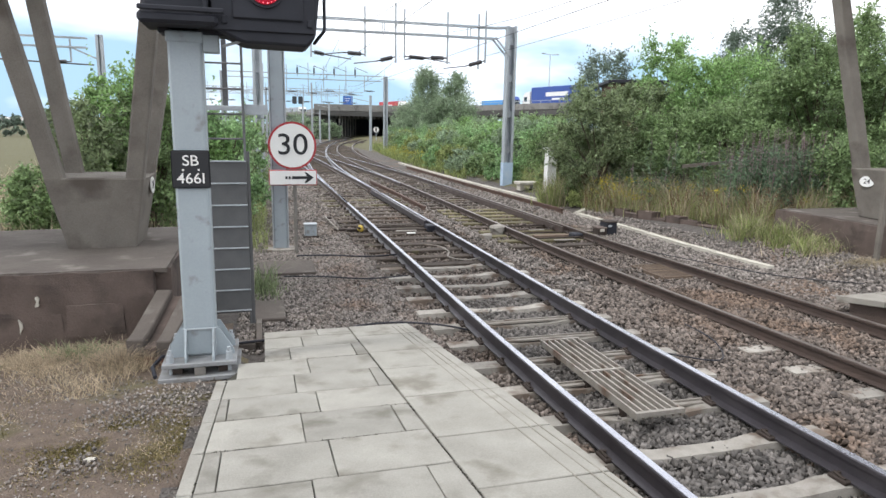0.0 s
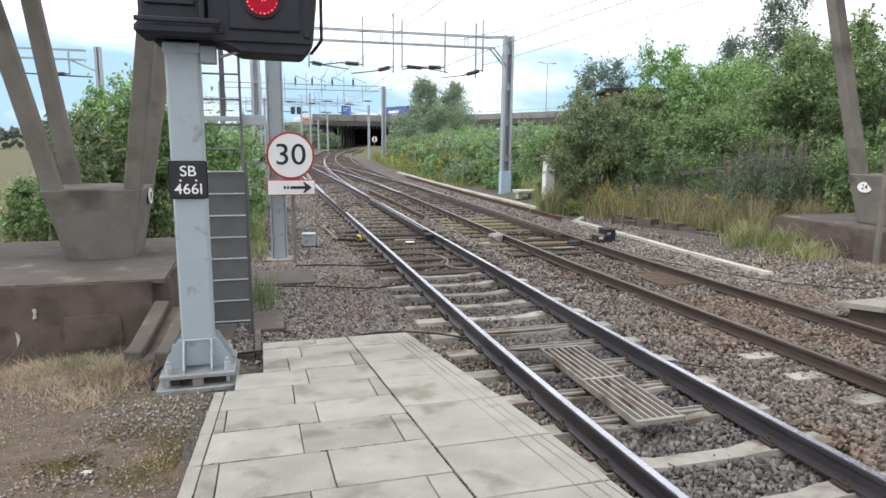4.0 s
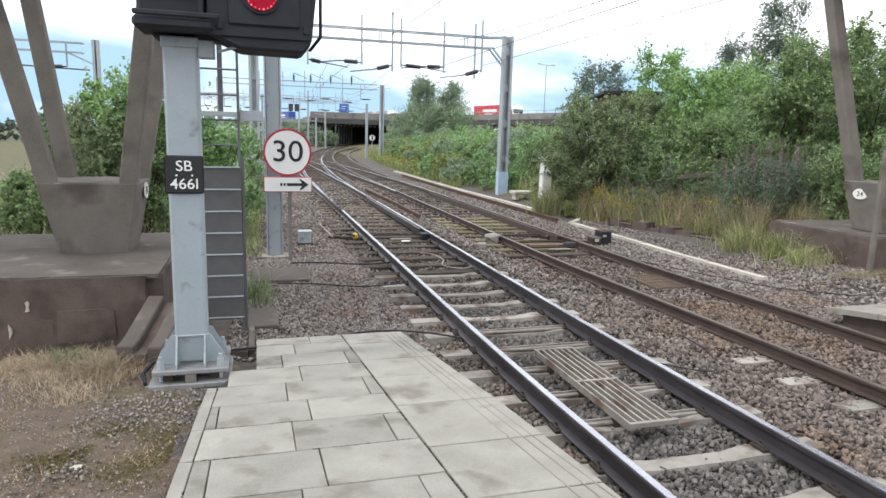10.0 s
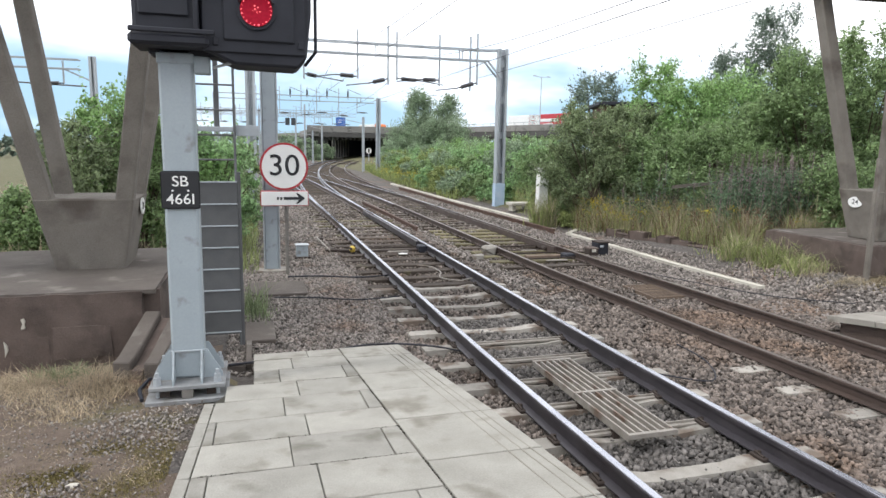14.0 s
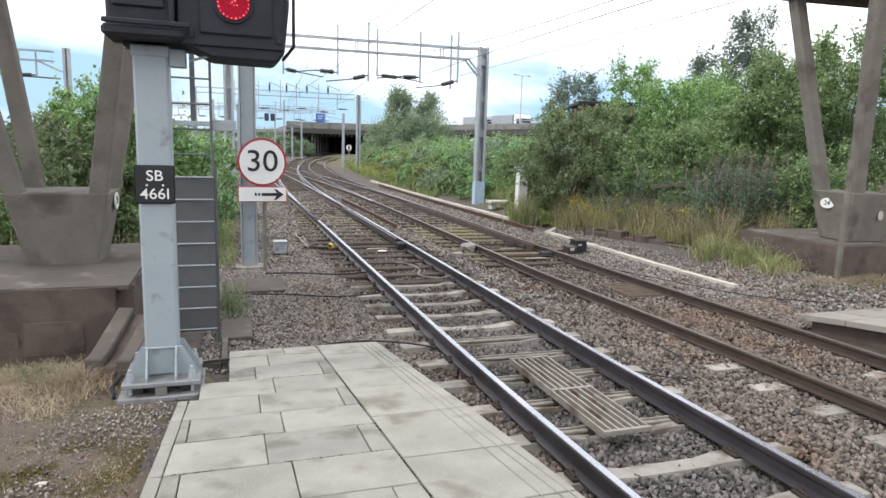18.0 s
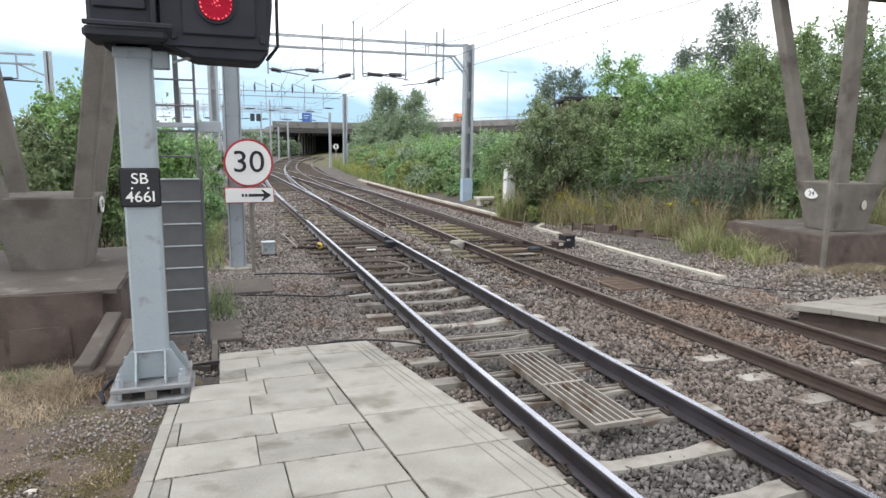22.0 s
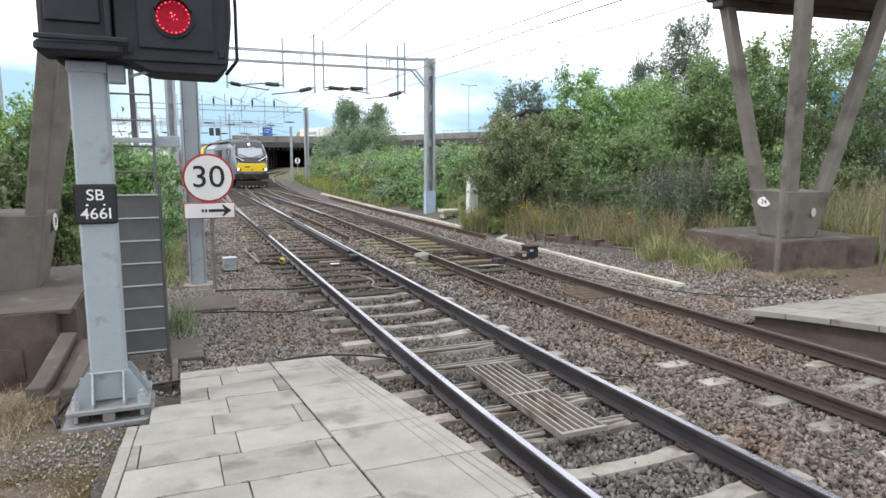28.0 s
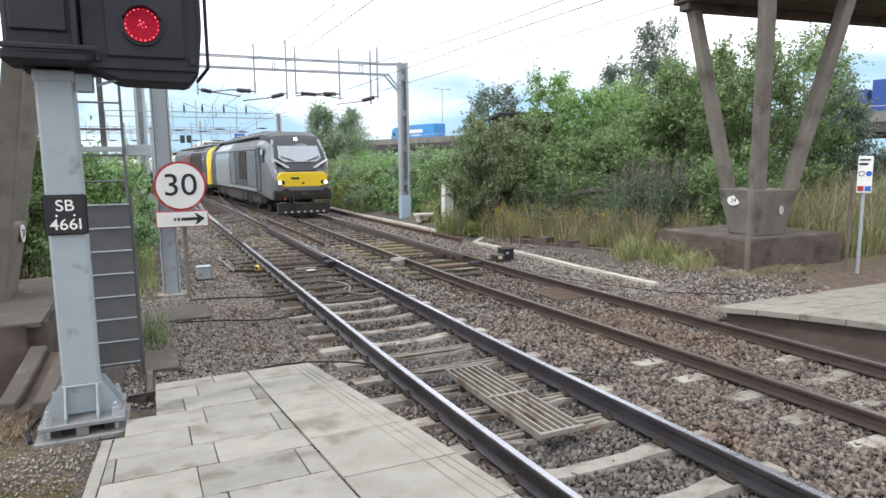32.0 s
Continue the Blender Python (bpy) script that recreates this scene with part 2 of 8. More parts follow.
M = dict(
    ballast=mat("ballast", (0.13, 0.115, 0.105), (0.055, 0.048, 0.043), 0.95, scale=9, fine=30, bump=1.0, dist=0.05, c=(0.15, 0.105, 0.077), spot=0.25, spotscale=0.5),
    stone=mat("ballast_stone", (0.195, 0.164, 0.143), (0.09, 0.075, 0.065), 0.95, scale=14, fine=90, island=0.7, c=(0.145, 0.105, 0.08), spot=0.28, spotscale=0.6),
    darkstone=mat("dark_ballast_stone", (0.155, 0.143, 0.133), (0.068, 0.062, 0.057), 0.95, scale=14, fine=90, island=0.7),
    palestone=mat("pale_ballast_stone", (0.25, 0.222, 0.2), (0.13, 0.115, 0.104), 0.95, scale=14, fine=90, island=0.65, c=(0.17, 0.125, 0.098), spot=0.28, spotscale=0.6),
    grit=mat("pale_grit", (0.3, 0.275, 0.25), (0.16, 0.142, 0.126), 0.95, scale=14, fine=90, island=0.6),
    dirt=mat("dirt", (0.185, 0.14, 0.106), (0.08, 0.058, 0.045), 1.0, scale=7, fine=75, bump=1.0, dist=0.03, c=(0.125, 0.112, 0.05), spot=0.36, spotscale=1.1),
    earth=mat("earth", (0.12, 0.105, 0.05), (0.06, 0.065, 0.025), 1.0, scale=1.5, fine=20, bump=0.6, dist=0.05),
    paver=mat("paving_slab", (0.318, 0.308, 0.275), (0.195, 0.187, 0.165), 0.92, scale=3.2, fine=85, bump=0.45, rnd=0.13, c=(0.16, 0.15, 0.126), spot=0.36, spotscale=3.0),
    coping=mat("coping_slab", (0.33, 0.319, 0.284), (0.206, 0.198, 0.174), 0.92, scale=3.2, fine=85, bump=0.45, rnd=0.09, c=(0.17, 0.158, 0.132), spot=0.32, spotscale=3.0),
    groove=mat("groove_dirt", (0.25, 0.235, 0.2), (0.19, 0.175, 0.15), 1.0),
    oldpave=mat("old_paving", (0.26, 0.245, 0.215), (0.19, 0.178, 0.155), 0.95, scale=3, fine=90, rnd=0.1, c=(0.14, 0.12, 0.1), spot=0.35, spotscale=4),
    rustside=mat("brown_rail_side", (0.075, 0.052, 0.042), (0.04, 0.029, 0.025), 0.6, 0.2, scale=5, fine=90),
    brownrail=mat("dull_rail_head", (0.15, 0.125, 0.11), (0.095, 0.075, 0.065), 0.4, 0.5, scale=3, fine=120, bump=0.02),
    captop=mat("plinth_top", (0.112, 0.096, 0.083), (0.064, 0.053, 0.046), 0.95, scale=2.5, fine=60, bump=0.5, c=(0.18, 0.163, 0.145), spot=0.15, spotscale=3),
    signpost=mat("dull_steel", (0.2, 0.19, 0.17), (0.14, 0.13, 0.12), 0.7, 0.2),
    joint=mat("joint_dirt", (0.05, 0.045, 0.035), (0.025, 0.025, 0.018), 1.0),
    railtop=mat("rail_polished_head", (0.5, 0.51, 0.56), (0.36, 0.37, 0.42), 0.25, 0.95, scale=3, fine=200, bump=0.02),
    railside=mat("rail_rusty_side", (0.07, 0.065, 0.074), (0.036, 0.032, 0.036), 0.36, 0.35, scale=5, fine=90, bump=0.06),
    rustrail=mat("rusty_rail", (0.105, 0.06, 0.043), (0.058, 0.036, 0.028), 0.85, 0.1, scale=5, fine=90),
    conc=mat("sleeper_concrete", (0.34, 0.32, 0.285), (0.2, 0.187, 0.165), 0.95, scale=6, fine=90, bump=0.4, rnd=0.2, c=(0.13, 0.1, 0.078), spot=0.6, spotscale=4),
    timber=mat("sleeper_timber", (0.085, 0.066, 0.05), (0.04, 0.03, 0.024), 0.95, scale=7, fine=70, rnd=0.35, c=(0.13, 0.12, 0.06), spot=0.12, spotscale=2, bump=0.4),
    olive=mat("mossy_timber", (0.15, 0.13, 0.065), (0.08, 0.07, 0.04), 0.95, scale=7, fine=70, rnd=0.25),
    chair=mat("cast_iron", (0.05, 0.037, 0.03), (0.03, 0.022, 0.018), 0.8, 0.2),
    grate=mat("galvanised_bar", (0.34, 0.318, 0.285), (0.19, 0.17, 0.147), 0.6, 0.3, scale=8, fine=90, c=(0.12, 0.075, 0.05), spot=0.3),
    galv=mat("galvanised_steel", (0.42, 0.45, 0.475), (0.32, 0.35, 0.375), 0.5, 0.35, scale=3, fine=25, bump=0.05),
    greypaint=mat("grey_paint", (0.315, 0.36, 0.385), (0.26, 0.3, 0.325), 0.5, 0.0, scale=2.5, fine=60, bump=0.05, c=(0.18, 0.185, 0.185), spot=0.12, spotscale=6),
    darkpaint=mat("dark_paint", (0.012, 0.014, 0.023), (0.007, 0.008, 0.014), 0.68, 0, scale=4, fine=60, bump=0.06),
    ladder=mat("dark_galvanised", (0.15, 0.155, 0.16), (0.1, 0.103, 0.107), 0.6, 0.3),
    dullgalv=mat("dull_galvanised_plate", (0.27, 0.28, 0.285), (0.19, 0.195, 0.2), 0.6, 0.2, scale=5, fine=40, c=(0.13, 0.12, 0.11), spot=0.3),
    mesh=mat("ladder_sheet", (0.1, 0.102, 0.105), (0.075, 0.077, 0.08), 0.7, 0.1),
    vconc=mat("weathered_concrete", (0.222, 0.202, 0.175), (0.112, 0.1, 0.086), 0.95, scale=2.2, fine=70, bump=0.7, dist=0.015, c=(0.09, 0.076, 0.063), spot=0.34, spotscale=1.6),
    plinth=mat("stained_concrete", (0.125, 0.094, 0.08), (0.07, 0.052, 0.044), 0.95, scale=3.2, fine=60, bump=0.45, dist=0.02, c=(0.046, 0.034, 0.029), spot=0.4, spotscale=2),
    brick=mat("engineering_brick", (0.16, 0.075, 0.05), (0.09, 0.045, 0.035), 0.9, scale=6, fine=60, rnd=0.25),
    white=mat("white_enamel", (0.78, 0.78, 0.76), (0.7, 0.7, 0.68), 0.4, scale=2, fine=30, bump=0.02),
    black=mat("black_enamel", (0.008, 0.009, 0.012), (0.013, 0.013, 0.016), 0.62, bump=0.02),
    red=mat("red_enamel", (0.42, 0.025, 0.035), (0.33, 0.02, 0.03), 0.4, bump=0.02),
    redlamp=mat("red_lens", (0.3, 0.006, 0.022), (0.15, 0.003, 0.012), 0.45, emit=0.6, bump=0, scale=40),
    redspot=mat("red_emitter", (1.0, 0.2, 0.22), (1.0, 0.1, 0.14), 0.3, emit=1.1, bump=0),
    yellow=mat("yellow_paint", (0.58, 0.42, 0.06), (0.42, 0.3, 0.05), 0.6, c=(0.2, 0.15, 0.08), spot=0.3),
    kerb=mat("kerb_concrete", (0.5, 0.475, 0.415), (0.37, 0.35, 0.3), 0.95, scale=3, fine=70, rnd=0.08),
    bridge=mat("bridge_concrete", (0.25, 0.243, 0.228), (0.15, 0.146, 0.137), 0.95, scale=0.5, fine=5, bump=0.3, c=(0.1, 0.096, 0.09), spot=0.3, spotscale=0.8),
    # bridge concrete darkened for parts below the decks; their shade is in this colour
    bridgedark=mat("bridge_shaded", (0.085, 0.082, 0.078), (0.05, 0.049, 0.046), 0.9, scale=0.4, fine=5),
    asphalt=mat("asphalt", (0.055, 0.055, 0.057), (0.04, 0.04, 0.042), 0.95, scale=0.5, fine=20),
    bark=mat("bark", (0.11, 0.085, 0.06), (0.06, 0.047, 0.035), 0.95, scale=4, fine=30, bump=0.5),
    wire=mat("contact_wire", (0.16, 0.16, 0.165), (0.11, 0.11, 0.115), 0.5, 0.6, bump=0),
    insul=mat("insulator_brown", (0.06, 0.058, 0.062), (0.04, 0.038, 0.042), 0.35, bump=0),
    leaf_olive=leaf_mat("leaf_olive", (0.274, 0.341, 0.182), (0.17, 0.221, 0.111), 0.5),
    leaf_light=leaf_mat("leaf_light", (0.349, 0.522, 0.213), (0.227, 0.374, 0.138), 0.5),
    leaf_mid=leaf_mat("leaf_mid", (0.3, 0.417, 0.191), (0.189, 0.275, 0.123), 0.5),
    leaf_dark=leaf_mat("leaf_dark", (0.223, 0.286, 0.226), (0.139, 0.189, 0.144), 0.5),
    straw=leaf_mat("straw", (0.52, 0.45, 0.32), (0.36, 0.3, 0.2)),
    deadgrass=leaf_mat("dead_grass", (0.58, 0.48, 0.345), (0.38, 0.305, 0.215)),
    grassgreen=leaf_mat("grass_green", (0.374, 0.425, 0.167), (0.225, 0.283, 0.106), 0.5),
    herb=leaf_mat("herb_leaf", (0.18, 0.27, 0.162), (0.108, 0.165, 0.0986), 0.5),
    herbtop=leaf_mat("herb_top", (0.33, 0.24, 0.255), (0.22, 0.165, 0.17)),
    leaf_grey=leaf_mat("leaf_grey", (0.35, 0.45, 0.296), (0.221, 0.295, 0.184), 0.5),
    leaf_hedge=leaf_mat("leaf_hedge", (0.347, 0.525, 0.252), (0.225, 0.363, 0.165), 0.5),
    dock=leaf_mat("dead_dock", (0.26, 0.15, 0.09), (0.17, 0.1, 0.06)),
    moss=leaf_mat("moss_green", (0.24, 0.205, 0.085), (0.17, 0.142, 0.062)),
    oldwood=mat("old_grey_timber", (0.17, 0.15, 0.125), (0.1, 0.085, 0.07), 0.95, scale=6, fine=50, bump=0.4),
    slat=mat("tan_timber_slat", (0.15, 0.11, 0.078), (0.085, 0.06, 0.045), 0.9, scale=6, fine=60, rnd=0.2),
    flower=leaf_mat("yellow_flower", (0.62, 0.5, 0.05), (0.42, 0.36, 0.04)),
)

M["redlamp"].node_tree.nodes["Principled BSDF"].inputs["Specular IOR Level"].default_value = 0.1


# ---- builders ----
def thing(name, x, y, z, label, category, group="", kind="", rz=0.0):
    ob = new(name)
    ob.matrix_basis = pose(x, y, z, 0, 0, rz)
    return tagged(ob, label, category, group, kind)


def part(name, bm, material, parent, label="", smooth=False):
    me = bpy.data.meshes.new(name)
    bm.to_mesh(me)
    bm.free()
    me.materials.append(material)
    if smooth:
        me.shade_smooth()
    ob = new(name, me)
    ob.parent = parent
    return tagged(ob, label)


def solid(name, verts, faces, material, parent=None):
    """A mesh straight from arrays of corners and faces."""
    me = bpy.data.meshes.new(name)
    verts, faces = np.asarray(verts, dtype=np.float32), np.asarray(faces, dtype=np.int32)
    me.vertices.add(len(verts))
    me.vertices.foreach_set("co", verts.ravel())
    k = faces.shape[1]
    me.loops.add(faces.size)
    me.loops.foreach_set("vertex_index", faces.ravel())
    me.polygons.add(len(faces))
    me.polygons.foreach_set("loop_start", np.arange(0, faces.size, k, dtype=np.int32))
    me.polygons.foreach_set("loop_total", np.full(len(faces), k, dtype=np.int32))
    me.update(calc_edges=True)
    me.materials.append(material)
    ob = new(name, me)
    ob.parent = parent
    return ob


def box(x0, x1, y0, y1, z0, z1, b=0.0, bm=None, m=None):
    """A block, with its edges rounded by b."""
    one = bmesh.new()
    bmesh.ops.create_cube(one, size=1.0)
    for v in one.verts:
        v.co = Vector(((x0 + x1) / 2 + v.co.x * (x1 - x0), (y0 + y1) / 2 + v.co.y * (y1 - y0), (z0 + z1) / 2 + v.co.z * (z1 - z0)))
    if b:
        bmesh.ops.bevel(one, geom=one.edges[:], offset=b, segments=1, affect="EDGES")
    if m is not None:
        one.transform(m)
    return join(bm, one)


def join(bm, one):
    if bm is None:
        return one
    me = bpy.data.meshes.new("tmp")
    one.to_mesh(me)
    one.free()
    bm.from_mesh(me)
    bpy.data.meshes.remove(me)
    return bm


def rod(p0, p1, r, r1=None, seg=8, bm=None):
    """A round bar from p0 to p1."""
    p0, p1 = Vector(p0), Vector(p1)
    one = bmesh.new()
    bmesh.ops.create_cone(one, cap_ends=True, segments=seg, radius1=r, radius2=r if r1 is None else r1, depth=(p1 - p0).length)
    one.transform(Matrix.Translation((p0 + p1) / 2) @ (p1 - p0).to_track_quat("Z", "Y").to_matrix().to_4x4())
    return join(bm, one)


def beam(p0, p1, w, d, bm=None, up=(0, 0, 1)):
    """A square bar from p0 to p1, w across and d deep."""
    p0, p1 = Vector(p0), Vector(p1)
    one = bmesh.new()
    bmesh.ops.create_cube(one, size=1.0)
    z = (p1 - p0).normalized()
    x = Vector(up).cross(z)
    x = x.normalized() if x.length > 1e-4 else Vector((1, 0, 0))
    y = z.cross(x)
    r = Matrix((x, y, z)).transposed().to_4x4()
    one.transform(Matrix.Translation((p0 + p1) / 2) @ r @ Matrix.Diagonal((w, d, (p1 - p0).length, 1)))
    return join(bm, one)


def prism(outline, y0, y1, bm=None, m=None):
    """An outline in x and z drawn out along y."""
    one = bmesh.new()
    a = [one.verts.new((x, y0, z)) for x, z in outline]
    b = [one.verts.new((x, y1, z)) for x, z in outline]
    k = len(outline)
    for i in range(k):
        one.faces.new((a[i], a[(i + 1) % k], b[(i + 1) % k], b[i]))
    one.faces.new(a[::-1])
    one.faces.new(b)
    bmesh.ops.recalc_face_normals(one, faces=one.faces[:])
    if m is not None:
        one.transform(m)
    return join(bm, one)


def disc(cx, y, cz, r, d, seg=40, bm=None):
    """A round plate that faces along y."""
    return rod((cx, y, cz), (cx, y + d, cz), r, None, seg, bm)


def sweep(section, line, bm=None):
    """A closed section (across, up) drawn along a line of points on the ground."""
    bm = bm or bmesh.new()
    rings = []
    for i, (x, y, z) in enumerate(line):
        a, b = line[max(0, i - 1)], line[min(len(line) - 1, i + 1)]
        t = Vector((b[0] - a[0], b[1] - a[1])).normalized()
        rings.append([bm.verts.new((x + t.y * u, y - t.x * u, z + w)) for u, w in section])
    k = len(section)
    for p, q in zip(rings, rings[1:]):
        for i in range(k):
            bm.faces.new((p[i], p[(i + 1) % k], q[(i + 1) % k], q[i]))
    bm.faces.new(rings[0][::-1])
    bm.faces.new(rings[-1])
    return bm


def words(text, size, x, y, z, material, parent, name, depth=0.004, turn=(90, 0, 0), wide=1.0, bold=0.004):
    """Raised lettering, centred at a point, as a mesh."""
    cu = bpy.data.curves.new(name, "FONT")
    cu.body, cu.size, cu.extrude, cu.align_x, cu.align_y = text, size, depth / 2, "CENTER", "CENTER"
    cu.offset = size * bold
    tmp = bpy.data.objects.new("tmp", cu)
    me = bpy.data.meshes.new_from_object(tmp)
    bpy.data.objects.remove(tmp)
    me.transform(pose(x, y, z, *turn) @ Matrix.Diagonal((wide, 1, 1, 1)))
    me.name = name
    me.materials.clear()
    me.materials.append(material)
    ob = new(name, me)
    ob.parent = parent
    return ob


def piece(name, mesh, parent, m):
    ob = new(name, mesh)
    ob.parent = parent
    ob.matrix_basis = m
    return ob


def mesh_of(name, bm, material):
    me = bpy.data.meshes.new(name)
    bm.to_mesh(me)
    bm.free()
    me.materials.append(material)
    return me


# ---- the lie of the land ----
def ramp(y):
    """Height of the platform ramp, which falls away from the camera."""
    return 0.05 + 0.093 * (7.1 - y)


def smooth01(a, b, v):
    t = np.clip((v - a) / (b - a), 0, 1)
    return t * t * (3 - 2 * t)


def land(x, y):
    """Height of the ground."""
    x, y = np.asarray(x, dtype=float), np.asarray(y, dtype=float)
    z = np.full(np.broadcast(x, y).shape, -0.225)
    one = 1 - smooth01(1.15, 1.5, np.abs(x - 3.3))
    z = z + 0.02 * np.sin(x * 4.3 + y * 2.1) * np.sin(y * 5.7 - x * 1.3) * smooth01(1.0, 2.2, x) * (1 - smooth01(8, 9, x))
    z = z - 0.06 * one * (1 - smooth01(11, 14, y) * 0.4)
    two = np.abs(x - 6.3 - far_bend(np.minimum(y, 26.0)))
    z = z + 0.03 * (1 - smooth01(0.9, 1.5, two)) * smooth01(5.2, 6.2, y) * (1 - smooth01(10.5, 12.5, y))
    left = (1 - smooth01(-0.42, -0.12, x)) * (1 - smooth01(6.3, 8.2, y))
    z = z + left * (np.clip(0.05 + 0.093 * (7.1 - y), 0, 0.9) - 0.08 + 0.21)
    z = z + smooth01(9.2, 10.5, x) * 0.2 * (1 - smooth01(60, 90, y)) * smooth01(7.5, 9.5, y)
    z = z + (1 - smooth01(-4.0, -1.5, x)) * 0.1 * smooth01(9, 12, y)
    z = z - 0.006 * np.clip(y - 50, 0, 80) * (1 - smooth01(2.0, 4.5, x))
    z = z + smooth01(14, 20, x) * 0.5 * smooth01(8, 14, y)
    return z


def build_ground():
    def steps(lo, hi, d):
        near = np.arange(lo, hi, d)
        out = [hi + d]
        while out[-1] < 2500:
            out.append(out[-1] + max(d, (out[-1] - hi) * 0.35))
        back = [lo - d]
        while back[-1] > -2500:
            back.append(back[-1] - max(d, (lo - back[-1]) * 0.35))
        return np.array(back[::-1] + list(near) + out)
    xs, ys = steps(-7, 16, 0.2), steps(-3, 26, 0.2)
    gx, gy = np.meshgrid(xs, ys)
    rng = np.random.default_rng(3)
    gz = land(gx, gy) + rng.normal(0, 0.008, gx.shape)
    nx, ny = len(xs), len(ys)
    idx = np.arange(nx * ny).reshape(ny, nx)
    quads = np.stack([idx[:-1, :-1], idx[:-1, 1:], idx[1:, 1:], idx[1:, :-1]], -1).reshape(-1, 4)
    ob = solid("ground", np.stack([gx, gy, gz], -1).reshape(-1, 3), quads, M["ballast"])
    ob.data.materials.append(M["dirt"])
    ob.data.materials.append(M["earth"])
    cx, cy = (gx[:-1, :-1] + gx[1:, 1:]) / 2, (gy[:-1, :-1] + gy[1:, 1:]) / 2
    cx = cx + rng.normal(0, 0.12, cx.shape)
    kind = np.zeros(cx.shape, dtype=np.int32)
    kind[(cx < -0.45) & (cy < 8.5)] = 1
    kind[(cx < -1.2) & (cy >= 8.5)] = 2
    kind[(cx > 10.0 + np.where(cy < 17, (17 - cy) * 0.2, 0)) & (cy > 11)] = 2
    kind[(cx > 10.6) & (cy <= 11)] = 1
    kind[(cy > 45) & (cx > 9.6 + (np.clip(cy - 45, 0, 90) ** 2) / 400)] = 2
    kind[cy > 150] = 2
    ob.data.polygons.foreach_set("material_index", kind.ravel())
    ob.data.shade_smooth()
    return tagged(ob, "grey-brown ballast with dirt and rough grass at its sides", "ground", kind="structure")


# ---- tracks ----
RAIL = [(1.08 * u, 1.1 * w) for u, w in ((-0.07, -0.16), (0.07, -0.16), (0.07, -0.148), (0.012, -0.128), (0.009, -0.05), (0.035, -0.038), (0.036, -0.008), (0.029, 0.0), (-0.029, 0.0), (-0.036, -0.008), (-0.035, -0.038), (-0.009, -0.05), (-0.012, -0.128), (-0.07, -0.148))]


RAIL_LOW = [(0.9 * u, 0.82 * w) for u, w in RAIL]


def near_bend(y):
    """How far the near track swings out beside the platform."""
    return 0.004 * max(0.0, 8 - max(y, 2.0)) ** 2 + 0.048 * max(0.0, 2.0 - y)


def far_bend(y):
    """How far the far track swings out towards the station; numbers or arrays."""
    d = 11.0 - y
    return 0.023 * (d + np.sqrt(d * d + 1.0))


def main_one(y):
    """Centre of the track beside the platform, which bends off towards the bridge."""
    return 3.25 + near_bend(y) + (max(0, y - 25) ** 2) / 690


def main_two(y):
    return 6.3 + float(far_bend(min(y, 26.0))) + (max(0, y - 35) ** 2) / 496


def left_one(y):
    return 3.25 - (max(0, y - 17) ** 2) / 2300 - (max(0, y - 44) ** 2) / 700


def left_two(y):
    """Centre of the line on which the train crosses over from the far left."""
    if y < 55:
        return 6.3 - (max(0, y - 19) ** 2) / 1150
    return 5.173 - (y - 55) * 0.05 - (y - 55) ** 2 / 800


def fall(y):
    """How far that line has dropped by y."""
    return -0.006 * max(0.0, min(y, 130.0) - 30)


def line_of(f, y0, y1, off, step=1.0):
    ys = np.arange(y0, y1 + 1e-6, step)
    out = []
    for y in ys:
        t = Vector((f(y + 0.1) - f(y - 0.1), 0.2)).normalized()
        out.append((f(y) + t.y * off, y - t.x * off, fall(y) if f is left_two else 0.0))
    return out


def rail(f, y0, y1, off, parent, side, shine=True, head=None, section=RAIL):
    body = part("rail", sweep(section, line_of(f, y0, y1, off, 1.0 if y1 > 12 else 0.5)), side, parent)
    if shine:
        band = [(-0.031, 0.0), (0.031, 0.0), (0.028, 0.0035), (-0.028, 0.0035)]
        part("rail_head", sweep(band, line_of(f, y0, y1, off, 1.0)), head or M["railtop"], body, "polished running surface")
    return body


def build_tracks():
    near = thing("near_track", 0, 0, 0, "running line with bright polished rails on concrete and timber sleepers", "railway track", kind="structure")
    far = thing("far_track", 0, 0, 0, "running line with rust-brown rails beyond the first", "railway track", kind="structure")
    branch = thing("crossover_track", 0, 0, 0, "pointwork of diverging rails on dark timbers", "railway track", kind="structure")
    for o in (-0.7525, 0.7525):
        rail(main_one, -14, 125, o, near, M["railside"])
        rail(main_two, -14, 125, o, far, M["rustside"], True, M["brownrail"], RAIL_LOW)
        rail(left_one, 19.5 if o < 0 else 22, 130, o, branch, M["rustside"])
        rail(left_two, 22 if o > 0 else 26, 130, o, branch, M["rustside"])
    # switch blades lying along the stock rails
    part("switch_blade", sweep([(-0.03, -0.15), (0.03, -0.15), (0.025, -0.006), (-0.02, -0.006)], [(4.0 - 0.0525 - 0.05 - 0.0016 * (y - 15.5) ** 2 * 0.2, y, 0) for y in np.arange(15.5, 24, 0.5)]), M["railside"], branch)
    part("switch_blade", sweep([(-0.03, -0.15), (0.03, -0.15), (0.025, -0.006), (-0.02, -0.006)], [(7.0525 - 0.13 - 0.0016 * (y - 14) ** 2 * 0.6, y, 0) for y in np.arange(14, 26, 0.5)]), M["rustside"], branch)
    return near, far, branch


